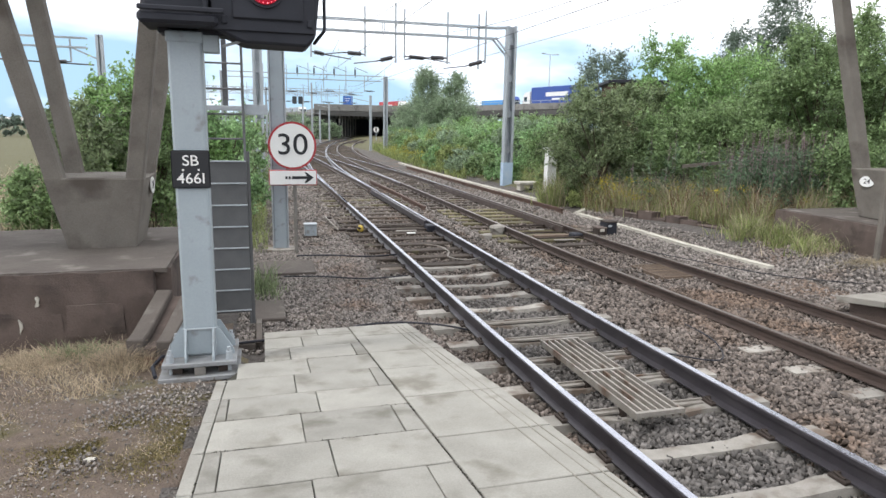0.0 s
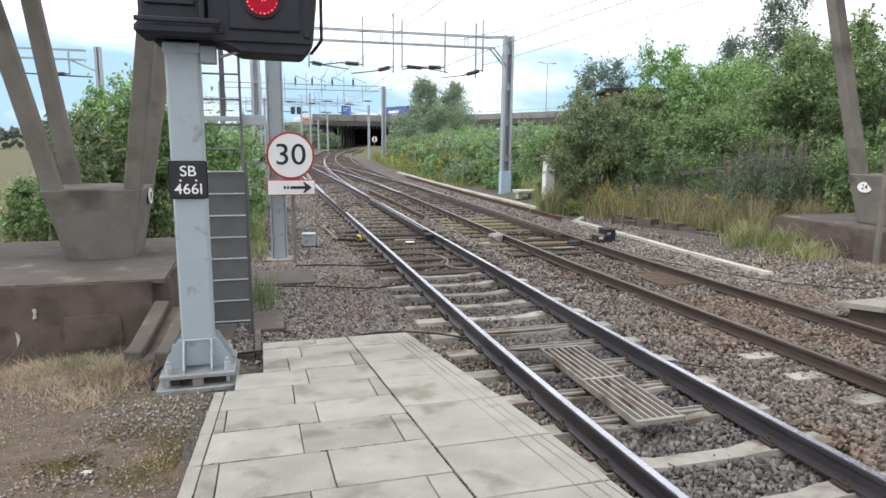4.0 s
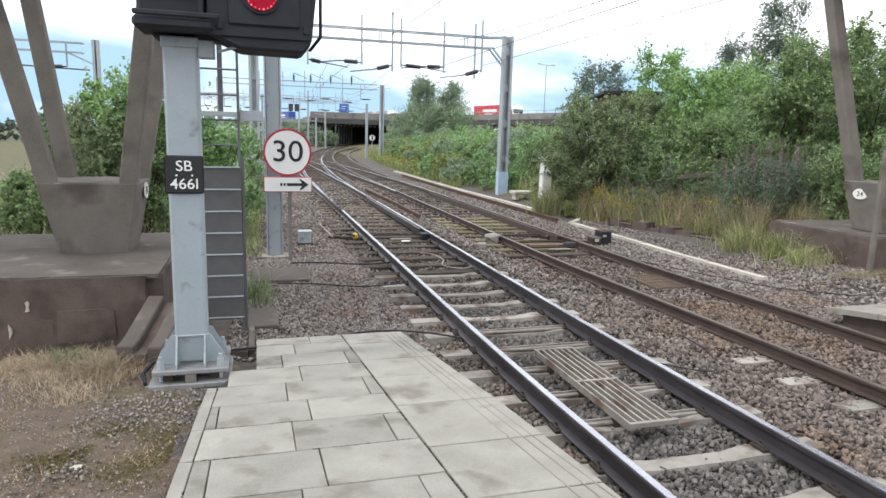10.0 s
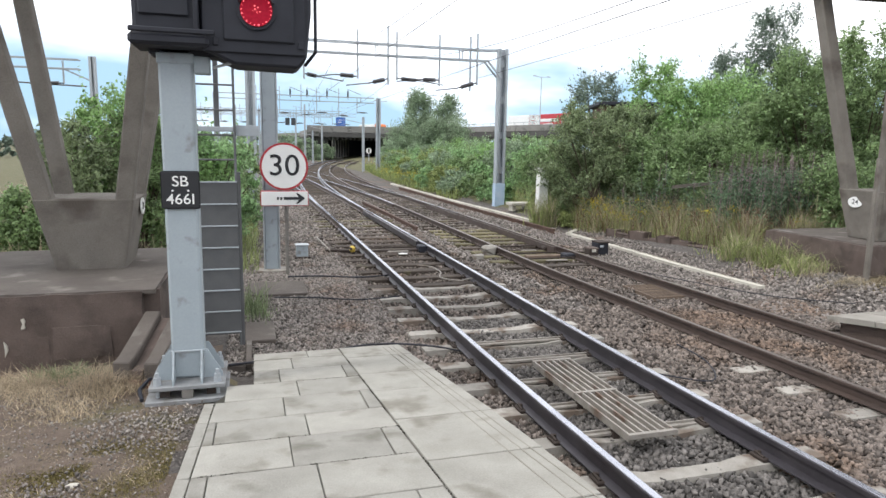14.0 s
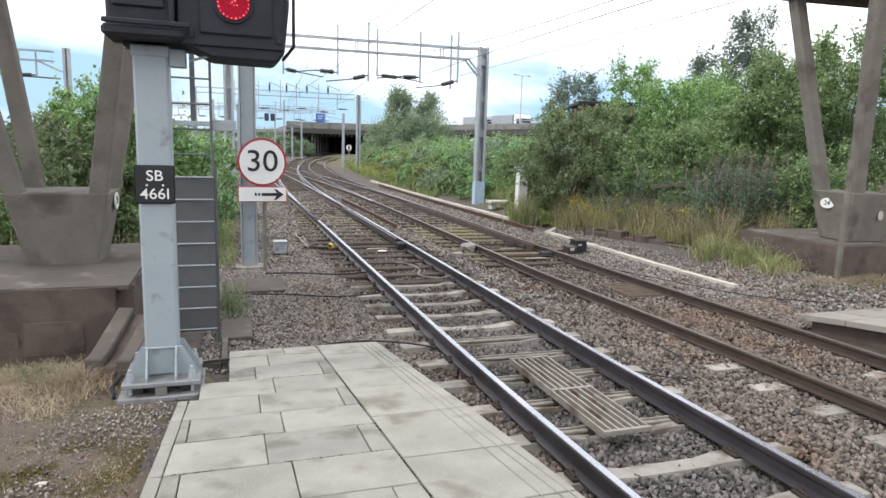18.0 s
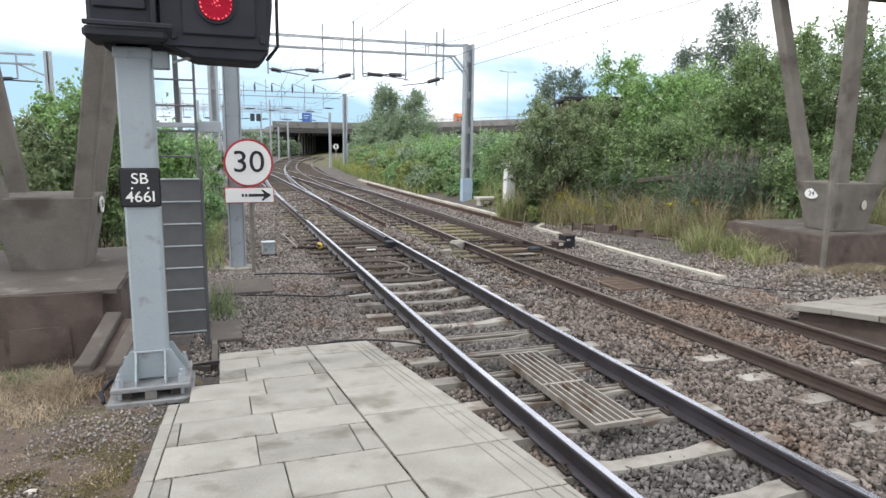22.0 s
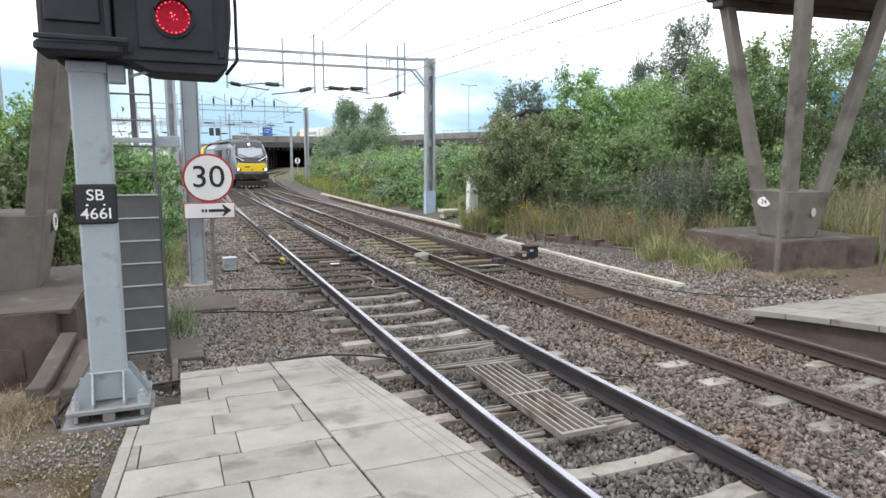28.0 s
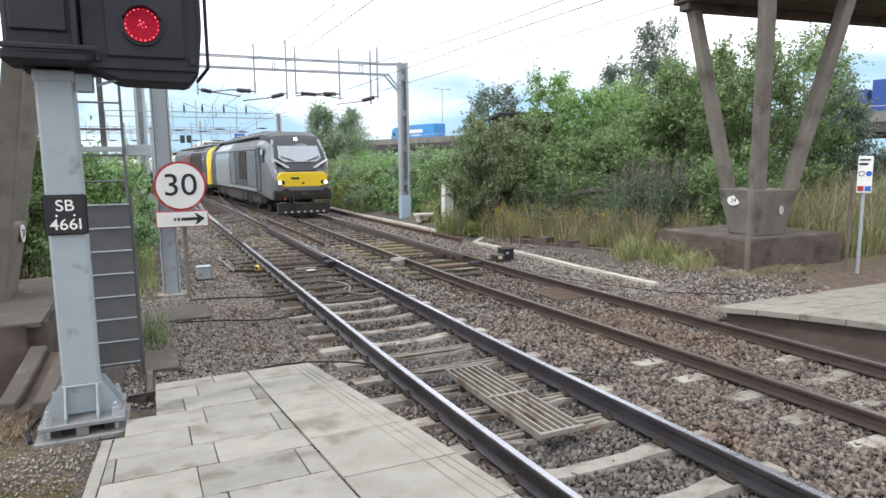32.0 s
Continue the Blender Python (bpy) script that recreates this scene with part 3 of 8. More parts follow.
def sleeper_meshes():
    shape = bmesh.new()
    rows = ((-1.25, 0.0, 0.13), (-1.0, 0.0, 0.13), (-0.55, 0.0, 0.125), (-0.35, -0.025, 0.11), (0.35, -0.025, 0.11), (0.55, 0.0, 0.125), (1.0, 0.0, 0.13), (1.25, 0.0, 0.13))
    rings = [[shape.verts.new((x, s * (w if z < -0.1 else w - 0.03), z)) for s, z in ((-1, -0.2), (1, -0.2), (1, top), (-1, top))] for x, top, w in rows]
    for p, q in zip(rings, rings[1:]):
        for i in range(4):
            shape.faces.new((p[i], p[(i + 1) % 4], q[(i + 1) % 4], q[i]))
    shape.faces.new(rings[0][::-1])
    shape.faces.new(rings[-1])
    bmesh.ops.recalc_face_normals(shape, faces=shape.faces[:])
    conc = mesh_of("concrete_sleeper", shape, M["conc"])
    timber = mesh_of("timber_sleeper", box(-1.3, 1.3, -0.125, 0.125, -0.14, 0, 0.012), M["timber"])
    olive = mesh_of("mossy_sleeper", box(-1.3, 1.3, -0.125, 0.125, -0.14, 0, 0.012), M["olive"])
    clip = bmesh.new()
    box(-0.12, 0.12, -0.08, 0.08, 0, 0.03, 0.006, clip)
    for s in (-1, 1):
        rod((s * 0.09, -0.05, 0.03), (s * 0.09, 0.05, 0.045), 0.014, None, 6, clip)
        rod((s * 0.075, 0.02, 0.02), (s * 0.075, 0.02, 0.06), 0.016, None, 6, clip)
    return conc, timber, olive, mesh_of("rail_chair", clip, M["chair"])


def build_sleepers(near, far, branch):
    conc, timber, olive, clip = sleeper_meshes()
    rng = random.Random(5)
    y = -13.4
    while y < 11.2:
        piece("concrete_sleeper", conc, near, pose(main_one(y) + rng.uniform(-0.02, 0.02), y, -0.19, 0, 0, rng.uniform(-0.6, 0.6)))
        y += 0.70
    y = 11.35
    while y < 60:
        f = main_one(y)
        wide = 1.0 if y < 16 or y > 34 else 1.0 + 0.02 * (y - 16)
        piece("timber_sleeper", olive if 13 < y < 22 and rng.random() < 0.16 else timber, near, pose(f - 0.02 - (wide - 1) * 0.6, y, -0.19, 0, 0, rng.uniform(-0.8, 0.8)) @ Matrix.Diagonal((wide, 1, 1, 1)))
        y += 0.70
    y = -13.2
    while y < 60:
        f = main_two(y)
        kind = conc if y < 6.5 else olive if 12.4 < y < 19 and rng.random() < 0.55 else timber
        piece("concrete_sleeper" if kind is conc else "timber_sleeper", kind, far, pose(f, y, -0.168 if y < 6.5 else -0.208 if y < 12 else -0.146, 0, 0, rng.uniform(-0.8, 0.8)))
        y += 0.66
    for y in np.arange(60, 124, 0.75):
        for f, owner in ((main_one, near), (main_two, far)):
            a = math.degrees(math.atan(-(f(y + 0.1) - f(y - 0.1)) / 0.2))
            piece("timber_sleeper", timber, owner, pose(f(y), y, -0.19, 0, 0, a))
    for y in np.arange(40, 110, 0.72):
        piece("timber_sleeper", timber, branch, pose(left_one(y) - 0.2, y, -0.197, 0, 0, 2))
        if y > 46:
            piece("timber_sleeper", timber, branch, pose(left_two(y), y, -0.203 + fall(y), 0, 0, 5))
    for f, owner, y0 in ((main_one, near, 1.5), (main_two, far, 2.0)):
        for i in range(34):
            y = -13.4 + 0.70 * 21 + i * 0.70 if f is main_one else -13.2 + 0.66 * 23 + i * 0.66
            for o in ((-0.7525, 0.7525) if f is main_one or y > 12.5 else ()):
                piece("rail_chair", clip, owner, pose(f(y) + o, y, -0.188 if f is main_one else -0.15))


# ---- platforms ----
def run_of(rows, y):
    """x at y on a line of straight pieces (y, x), y rising."""
    return float(np.interp(y, [r[0] for r in rows], [r[1] for r in rows]))


EDGE = ((-4, 1.84), (2.74, 1.824), (3.58, 1.808), (4.37, 1.779), (5.21, 1.718), (7.13, 1.582))
BACK = ((-4, -0.5), (3.46, -0.493), (4.34, -0.458), (5.35, -0.42))


def build_platform():
    ob = thing("platform", 0, 0, 0, "pale concrete slab platform ramp ending beside the track", "platform", kind="structure")
    edge = lambda y: run_of(EDGE, y)
    seam = lambda y: 0.888 + 0.034 * (7.1 - y)
    def left(y):
        return run_of(BACK, y) if y < 5.39 else -0.265 + 0.06 * (y - 5.36) if y < 5.84 else -0.03
    bm = bmesh.new()
    ys = np.concatenate([np.arange(-4, 5.3, 0.5), [5.34, 5.38, 5.82, 5.88, 6.5, 7.0]])
    rows = []
    for y in ys:
        top = ramp(y) - 0.035
        rows.append([bm.verts.new(c) for c in ((left(y) + 0.03, y, -0.5), (edge(y) - 0.08, y, -0.5), (edge(y) - 0.08, y, top), (left(y) + 0.03, y, top))])
    for p, q in zip(rows, rows[1:]):
        for i in range(4):
            bm.faces.new((p[i], p[(i + 1) % 4], q[(i + 1) % 4], q[i]))
    bm.faces.new(rows[0][::-1])
    bm.faces.new(rows[-1])
    part("bedding", bm, M["joint"], ob)
    rng = random.Random(11)

    def slab(x0, x1, y0, y1, kind, g=0.0032, c=0.0048):
        """A slab between two lines across, with its rim worn round and a slight tilt."""
        tw = [rng.uniform(-0.003, 0.003) for _ in range(4)]
        b = bmesh.new()
        f0, f1 = (x0 if callable(x0) else lambda y: x0), (x1 if callable(x1) else lambda y: x1)
        lo = [(f0(y) + rng.uniform(0.5, 1.6) * g if k else f1(y) - rng.uniform(0.5, 1.6) * g, y + e) for y, e, k in ((y0, c, 1), (y0, c, 0), (y1, -c, 0), (y1, -c, 1))]
        bot = [b.verts.new((x, y, ramp(y) - 0.06)) for x, y in lo]
        mid = [b.verts.new((x, y, ramp(y) + t - 0.005)) for (x, y), t in zip(lo, tw)]
        cx, cy = sum(p[0] for p in lo) / 4, sum(p[1] for p in lo) / 4
        top = [b.verts.new((x + (0.004 if x < cx else -0.004), y + (0.005 if y < cy else -0.005), ramp(y) + t)) for (x, y), t in zip(lo, tw)]
        for p, q in ((bot, mid), (mid, top)):
            for i in range(4):
                b.faces.new((p[i], p[(i + 1) % 4], q[(i + 1) % 4], q[i]))
        b.faces.new(top)
        return part("paving_slab" if kind is M["paver"] else "coping_slab", b, kind, ob)
    courses = [-3.8, -3.25, -2.75, -2.2, -1.7, -1.2, -0.7, -0.2, 0.3, 0.8, 1.3, 1.8, 2.3, 2.8, 3.31, 3.85, 4.38, 4.86, 5.37, 5.86, 6.33, 6.78, 7.1]
    for i, (y0, y1) in enumerate(zip(courses, courses[1:])):
        if y1 < 5.4:
            slab(left, lambda y: left(y) + 0.085, y0, y1, M["paver"])
            lx = -0.405
        else:
            lx = -0.262 if y1 < 5.9 else -0.03
        cuts = ([-0.295] if y1 < 4.9 else []) + [0.348] if i % 2 == 0 else [0.207, 0.85 if y0 < 5.8 else 0.82]
        if y0 > 6.7:
            cuts = [0.53]
        xs = [lx] + [c for c in cuts if c > lx + 0.05]
        for a, b in zip(xs, xs[1:] + [None]):
            slab((lambda y: left(y) + 0.085) if a == lx and y1 < 5.4 else a, seam if b is None else b, y0, y1, M["paver"])
    edges = [-3.8, -3.0, -2.2, -1.4, -0.6, 0.2, 1.0, 1.7, 2.3, 2.95, 3.69, 4.52, 5.3, 5.9, 6.62, 7.11]
    for y0, y1 in zip(edges, edges[1:]):
        slab(lambda y: seam(y) + 0.008, edge, y0, y1, M["coping"])
    # moss and dirt standing in the joints
    moss = np.random.default_rng(17)
    for x, y, n in ((seam, None, 900), (None, 3.85, 260), (None, 4.38, 160), (None, 5.86, 160), (lambda v: left(v) + 0.085, None, 160)):
        yy = moss.uniform(2.4, 7.05, n) if y is None else np.full(n, y) + moss.normal(0, 0.003, n)
        xx = np.array([x(v) for v in yy]) + moss.normal(0.002, 0.003, n) if y is None else moss.uniform(-0.35, 1.0, n)
        if y is None and n < 500:
            yy = np.minimum(yy, 5.3)
            xx = np.array([x(v) for v in yy]) + moss.normal(0, 0.003, n)
        keep = np.sin(yy * 9 + xx * 7) + np.sin(yy * 3.1 + xx * 4) > -0.3
        v, f = leaves(np.stack([xx, yy, np.array([ramp(q) for q in yy]) + moss.uniform(-0.007, 0.001, n)], 1)[keep], 0.0048, moss, 0.8)
        tagged(solid("joint_moss", v, f, M["joint"]), "dark moss and dirt in the slab joints", "moss", kind="stuff")
    # grooves cut along the edge
    for far, near_ in ((1.376, 1.596), (1.438, 1.695), (1.488, 1.765)):
        line = [(near_ + (far - near_) * (v - 3.0) / 4.1, v, ramp(v) + 0.003) for v in np.arange(-2, 7.05, 0.25)]
        part("groove", sweep([(-0.004, -0.004), (0.004, -0.004), (0.004, 0.0008), (-0.004, 0.0008)], [(min(x, edge(y) - 0.03), y, z) for x, y, z in line]), M["groove"], ob)
    return ob


FAR_EDGE = ((-4, 8.5), (5.5, 8.09), (6.3, 8.02), (7.1, 7.81))


def build_far_platform():
    ob = thing("far_platform", 0, 0, 0, "low pale platform end across the tracks", "platform", kind="structure")
    def top(y):
        return 0.05 + 0.093 * (7.1 - y)
    edge = lambda y: run_of(FAR_EDGE, y)
    rng = random.Random(4)
    ends = [7.1 - 0.62 * i for i in range(16)]
    for i, (y1, y0) in enumerate(zip(ends, ends[1:])):
        cuts = [0.0, 0.62] + [0.62 + (0.45 if i % 2 else 0.9) + 0.9 * j for j in range(6)]
        for a, b in zip(cuts, cuts[1:]):
            bm = bmesh.new()
            g = 0.009
            pts = [(edge(y0) + a + g, y0 + g), (edge(y0) + b - g, y0 + g), (edge(y1) + b - g, y1 - g), (edge(y1) + a + g, y1 - g)]
            tw = [rng.uniform(-0.005, 0.005) for _ in pts]
            lo = [bm.verts.new((x, y, top(y) - 0.085)) for x, y in pts]
            mid = [bm.verts.new((x, y, top(y) + t - 0.008)) for (x, y), t in zip(pts, tw)]
            cx, cy = sum(p[0] for p in pts) / 4, sum(p[1] for p in pts) / 4
            hi = [bm.verts.new((x + (0.009 if x < cx else -0.009), y + (0.009 if y < cy else -0.009), top(y) + t)) for (x, y), t in zip(pts, tw)]
            for p, q in ((lo, mid), (mid, hi)):
                for k in range(4):
                    bm.faces.new((p[k], p[(k + 1) % 4], q[(k + 1) % 4], q[k]))
            bm.faces.new(hi)
            bm.faces.new(lo[::-1])
            part("coping_slab" if a == 0.0 else "paving_slab", bm, M["oldpave"], ob)
    bm = bmesh.new()
    rows = [[bm.verts.new(c) for c in ((edge(y) + 0.14, y, -0.5), (edge(y) + 6.3, y, -0.5), (edge(y) + 6.3, y, top(y) - 0.06), (edge(y) + 0.14, y, top(y) - 0.06))] for y in (-2.2, 0, 3, 5.5, 6.3, 7.0)]
    for p, q in zip(rows, rows[1:]):
        for i in range(4):
            bm.faces.new((p[i], p[(i + 1) % 4], q[(i + 1) % 4], q[i]))
    bm.faces.new(rows[0][::-1])
    bm.faces.new(rows[-1])
    part("retaining_wall", bm, M["plinth"], ob, "dark brown retaining wall set back under the slabs")
    return ob


# ---- concrete supports on both sides of the line ----
def taper(x, y, z0, z1, r0, r1, bm=None):
    """A square block that widens from r0 at its foot to r1 at its top."""
    one = bmesh.new()
    bmesh.ops.create_cube(one, size=2.0)
    for v in one.verts:
        r = r0 if v.co.z < 0 else r1
        v.co = Vector((x + math.copysign(r, v.co.x), y + math.copysign(r, v.co.y), z0 if v.co.z < 0 else z1))
    bmesh.ops.bevel(one, geom=one.edges[:], offset=0.018, segments=1, affect="EDGES")
    return join(bm, one)


def strut(p0, p1, w0, w1):
    bm = bmesh.new()
    p0, p1 = Vector(p0), Vector(p1)
    for p, w in ((p0, w0), (p1, w1)):
        for a, b in ((-1, -1), (1, -1), (1, 1), (-1, 1)):
            bm.verts.new((p.x + a * w, p.y + b * w, p.z))
    v = list(bm.verts)
    for i in range(4):
        bm.faces.new((v[i], v[(i + 1) % 4], v[4 + (i + 1) % 4], v[4 + i]))
    bm.faces.new(v[:4][::-1])
    bm.faces.new(v[4:])
    bmesh.ops.bevel(bm, geom=bm.edges[:], offset=0.02, segments=1, affect="EDGES")
    return bm


def build_support(x, y, z, label, deck, turn=0.0, high=0.99, spread=1.10, half=0.125):
    ob = thing("concrete_support", x, y, z, label, "bridge support", "pair of concrete supports", rz=turn)
    part("pedestal", taper(0, 0, 0, high, 0.385, 0.385 + 0.18 * high / 0.99), M["vconc"], ob)
    for a in (-1, 1):
        for b in (-1, 1):
            part("strut", strut((a * (0.465 - half), b * (0.465 - half), 0.45), (a * spread, b * spread, 4.95), half, half), M["vconc"], ob)
    x0, x1, y0, y1 = deck
    # deck and edge beams take the plinth's dark brown, all sides alike
    part("deck", box(x0, x1, y0, y1, 5.02, 5.6, 0.03), M["plinth"], ob, "deck in dark brown concrete")
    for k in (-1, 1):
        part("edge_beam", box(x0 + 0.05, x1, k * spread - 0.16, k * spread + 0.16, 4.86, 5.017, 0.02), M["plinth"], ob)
    return ob


def rough_block(x0, x1, y0, y1, z0, z1, step, amp, seed):
    """A block of old concrete: its faces wander and its edges are chipped."""
    bm = box(x0, x1, y0, y1, z0, z1)
    for axis, lo, hi in ((0, x0, x1), (1, y0, y1), (2, z0, z1)):
        no = Vector((axis == 0, axis == 1, axis == 2))
        k = max(2, int((hi - lo) / step))
        for i in range(1, k):
            at = no * (lo + (hi - lo) * i / k)
            bmesh.ops.bisect_plane(bm, geom=bm.verts[:] + bm.edges[:] + bm.faces[:], plane_co=at, plane_no=no)
    mid, shift = Vector(((x0 + x1) / 2, (y0 + y1) / 2, (z0 + z1) / 2)), Vector((seed * 3.1, seed * 1.7, seed * 2.3))
    for v in bm.verts:
        c = v.co.copy()
        faces = (abs(c.x - x0) < 1e-4) + (abs(c.x - x1) < 1e-4) + (abs(c.y - y0) < 1e-4) + (abs(c.y - y1) < 1e-4) + (abs(c.z - z0) < 1e-4) + (abs(c.z - z1) < 1e-4)
        d = amp * (0.55 * noise.noise(c * 3 + shift) + 0.45 * noise.noise(c * 9 + shift))
        if faces > 1:
            d -= amp * 1.6 * max(0.0, noise.noise(c * 5 + shift * 2) + 0.25)
        out = Vector(((c.x > x1 - 1e-4) - (c.x < x0 + 1e-4), (c.y > y1 - 1e-4) - (c.y < y0 + 1e-4), (c.z > z1 - 1e-4) - (c.z < z0 + 1e-4)))
        v.co = c + out.normalized() * d if out.length else c
    return bm


def number_disc(x, y, z, rz, parent_support):
    """A small white oval number plate on a support."""
    bm = bmesh.new()
    rod((0, -0.006, 0), (0, 0.006, 0), 0.125, None, 28, bm)
    bm.transform(Matrix.Diagonal((1.25, 1, 0.85, 1)))
    bm.transform(pose(x, y, z, 0, 0, rz))
    plate = part("number_plate", bm, M["white"], parent_support, "small white oval plate with black figures")
    words("24", 0.14, 0, 0, 0, M["black"], plate, "numeral", 0.003).data.transform(pose(x, y, z, 0, 0, rz) @ pose(0, -0.008, 0))
    return plate


def build_supports():
    left = build_support(-1.92, 9.13, 0.74, "weathered concrete support with splayed struts on a brown plinth", (-8, 1.15, -1.4, 1.4), 0.0, 0.89, 1.13, 0.1)
    right = build_support(12.17, 10.05, 0.63, "weathered concrete support with splayed struts and a white number plate", (-1.35, 7.0, -1.35, 1.35), -5.5, 0.99, 1.04)
    number_disc(-0.535, 0.12, 0.74, -80, right)
    number_disc(0.545, 0.1, 0.75, 90, left)
    bm = bmesh.new()
    rod((0, -0.004, 0), (0, 0.004, 0), 0.07, None, 9, bm)
    bm.transform(pose(0.15, -0.52, 0.55) @ Matrix.Diagonal((0.9, 1, 1.4, 1)))
    part("paint_patch", bm, M["kerb"], right, "worn pale patch")
    # plinths
    p = thing("plinth", 0, 0, 0, "brown stained concrete plinth with a flat top", "plinth", "pair of plinths")
    part("base", rough_block(-7.0, -1.15, 7.37, 10.5, -0.3, 0.742, 0.1, 0.022, 1), M["plinth"], p)
    part("corner", rough_block(-1.16, -0.99, 7.5, 10.45, -0.3, 0.735, 0.1, 0.016, 2), M["plinth"], p, "recessed dark corner of the plinth")
    part("corner_foot", rough_block(-1.17, -0.98, 7.37, 7.52, -0.3, 0.42, 0.07, 0.012, 3), M["plinth"], p)
    for k, (xa, xb, za, zb, yy) in enumerate(((-2.02, -1.46, 0.05, 0.4, 7.352), (-3.1, -2.06, -0.05, 0.385, 7.366), (-6.8, -3.15, -0.05, 0.41, 7.36))):
        part("render_patch", rough_block(xa, xb, yy, 7.42, za, zb, 0.08, 0.018, 10 + k), M["plinth"], p, "cracked patch of cement render")
    rng = random.Random(21)
    for x, z, h in ((-2.27, 0.46, 0.11), (-2.45, 0.2, 0.16)):
        bm = bmesh.new()
        prism([(x + rng.uniform(-0.012, 0.012) + s * rng.uniform(0.006, 0.018), z + h * (q - 0.5)) for s, q in ((-1, 0), (1, 0.05), (1, 0.4), (1, 0.7), (0.4, 1), (-0.6, 0.9), (-1, 0.5))], 7.335, 7.42, bm)
        part("paint_drip", bm, M["kerb"], p, "run of spilt white paint")
    part("cap", rough_block(-6.9, -1.02, 7.40, 10.4, 0.7, 0.757, 0.2, 0.012, 5), M["captop"], p, "top in a paler, greyer concrete tone")
    q = thing("plinth", 0, 0, 0, "brown stained concrete plinth under the far support", "plinth", "pair of plinths")
    part("base", rough_block(11.06, 14.0, 9.31, 11.9, -0.3, 0.618, 0.12, 0.025, 7), M["plinth"], q)
    part("cap", rough_block(11.12, 13.9, 9.38, 11.84, 0.58, 0.632, 0.2, 0.012, 8), M["captop"], q, "top in a paler, greyer concrete tone")
    # low wall that runs on from the far plinth
    w = thing("low_wall", 0, 0, 0, "low wall of dark worn blocks at the foot of the bank", "wall")
    rng = random.Random(8)
    a, b = Vector((11.0, 12.0)), Vector((9.9, 16.4))
    at = 0.0
    while at < (b - a).length:
        d = rng.uniform(0.4, 0.7)
        p, q = a + (b - a).normalized() * (at + 0.015), a + (b - a).normalized() * (at + d)
        top = 0.06 + rng.uniform(-0.09, 0.06)
        bm = beam((p.x, p.y, (top - 0.25) / 2), (q.x, q.y, (top - 0.25) / 2 + rng.uniform(-0.01, 0.01)), 0.3, top + 0.25)
        bmesh.ops.bevel(bm, geom=bm.edges[:], offset=0.03, segments=1, affect="EDGES")
        part("block", bm, M["plinth"], w)
        at += d
    # steps beside the near plinth
    s = thing("concrete_ramp", 0, 0, 0, "short sloping brown concrete block with two raised sides", "ramp block")
    foot, head = Vector((-1.12, 6.42, 0.0)), Vector((-0.95, 7.36, 0.0))
    way = (head - foot).normalized()
    m = Matrix.Translation(foot) @ Matrix.Rotation(math.atan2(way.y, way.x), 4, "Z")
    for off, w, drop in ((0.095, 0.16, 0.0), (-0.17, 0.14, 0.015), (-0.04, 0.11, 0.075)):
        bm = bmesh.new()
        prism([(0.0, -0.1), (0.93, -0.1), (0.93, 0.53 - drop), (0.16, 0.29 - drop), (0.0, 0.27 - drop)], off - w / 2, off + w / 2, bm)
        bmesh.ops.bevel(bm, geom=bm.edges[:], offset=0.012, segments=1, affect="EDGES")
        bm.transform(m)
        part("raised_side" if drop < 0.05 else "channel", bm, M["captop"] if drop < 0.05 else M["plinth"], s)
    for off in (-0.17, -0.02, 0.1):
        bm = box(-0.05, 0.03, off - 0.06, off + 0.06, -0.02, 0.1, 0.008)
        bm.transform(m)
        part("brick", bm, M["brick"], s, "red brick at the foot")


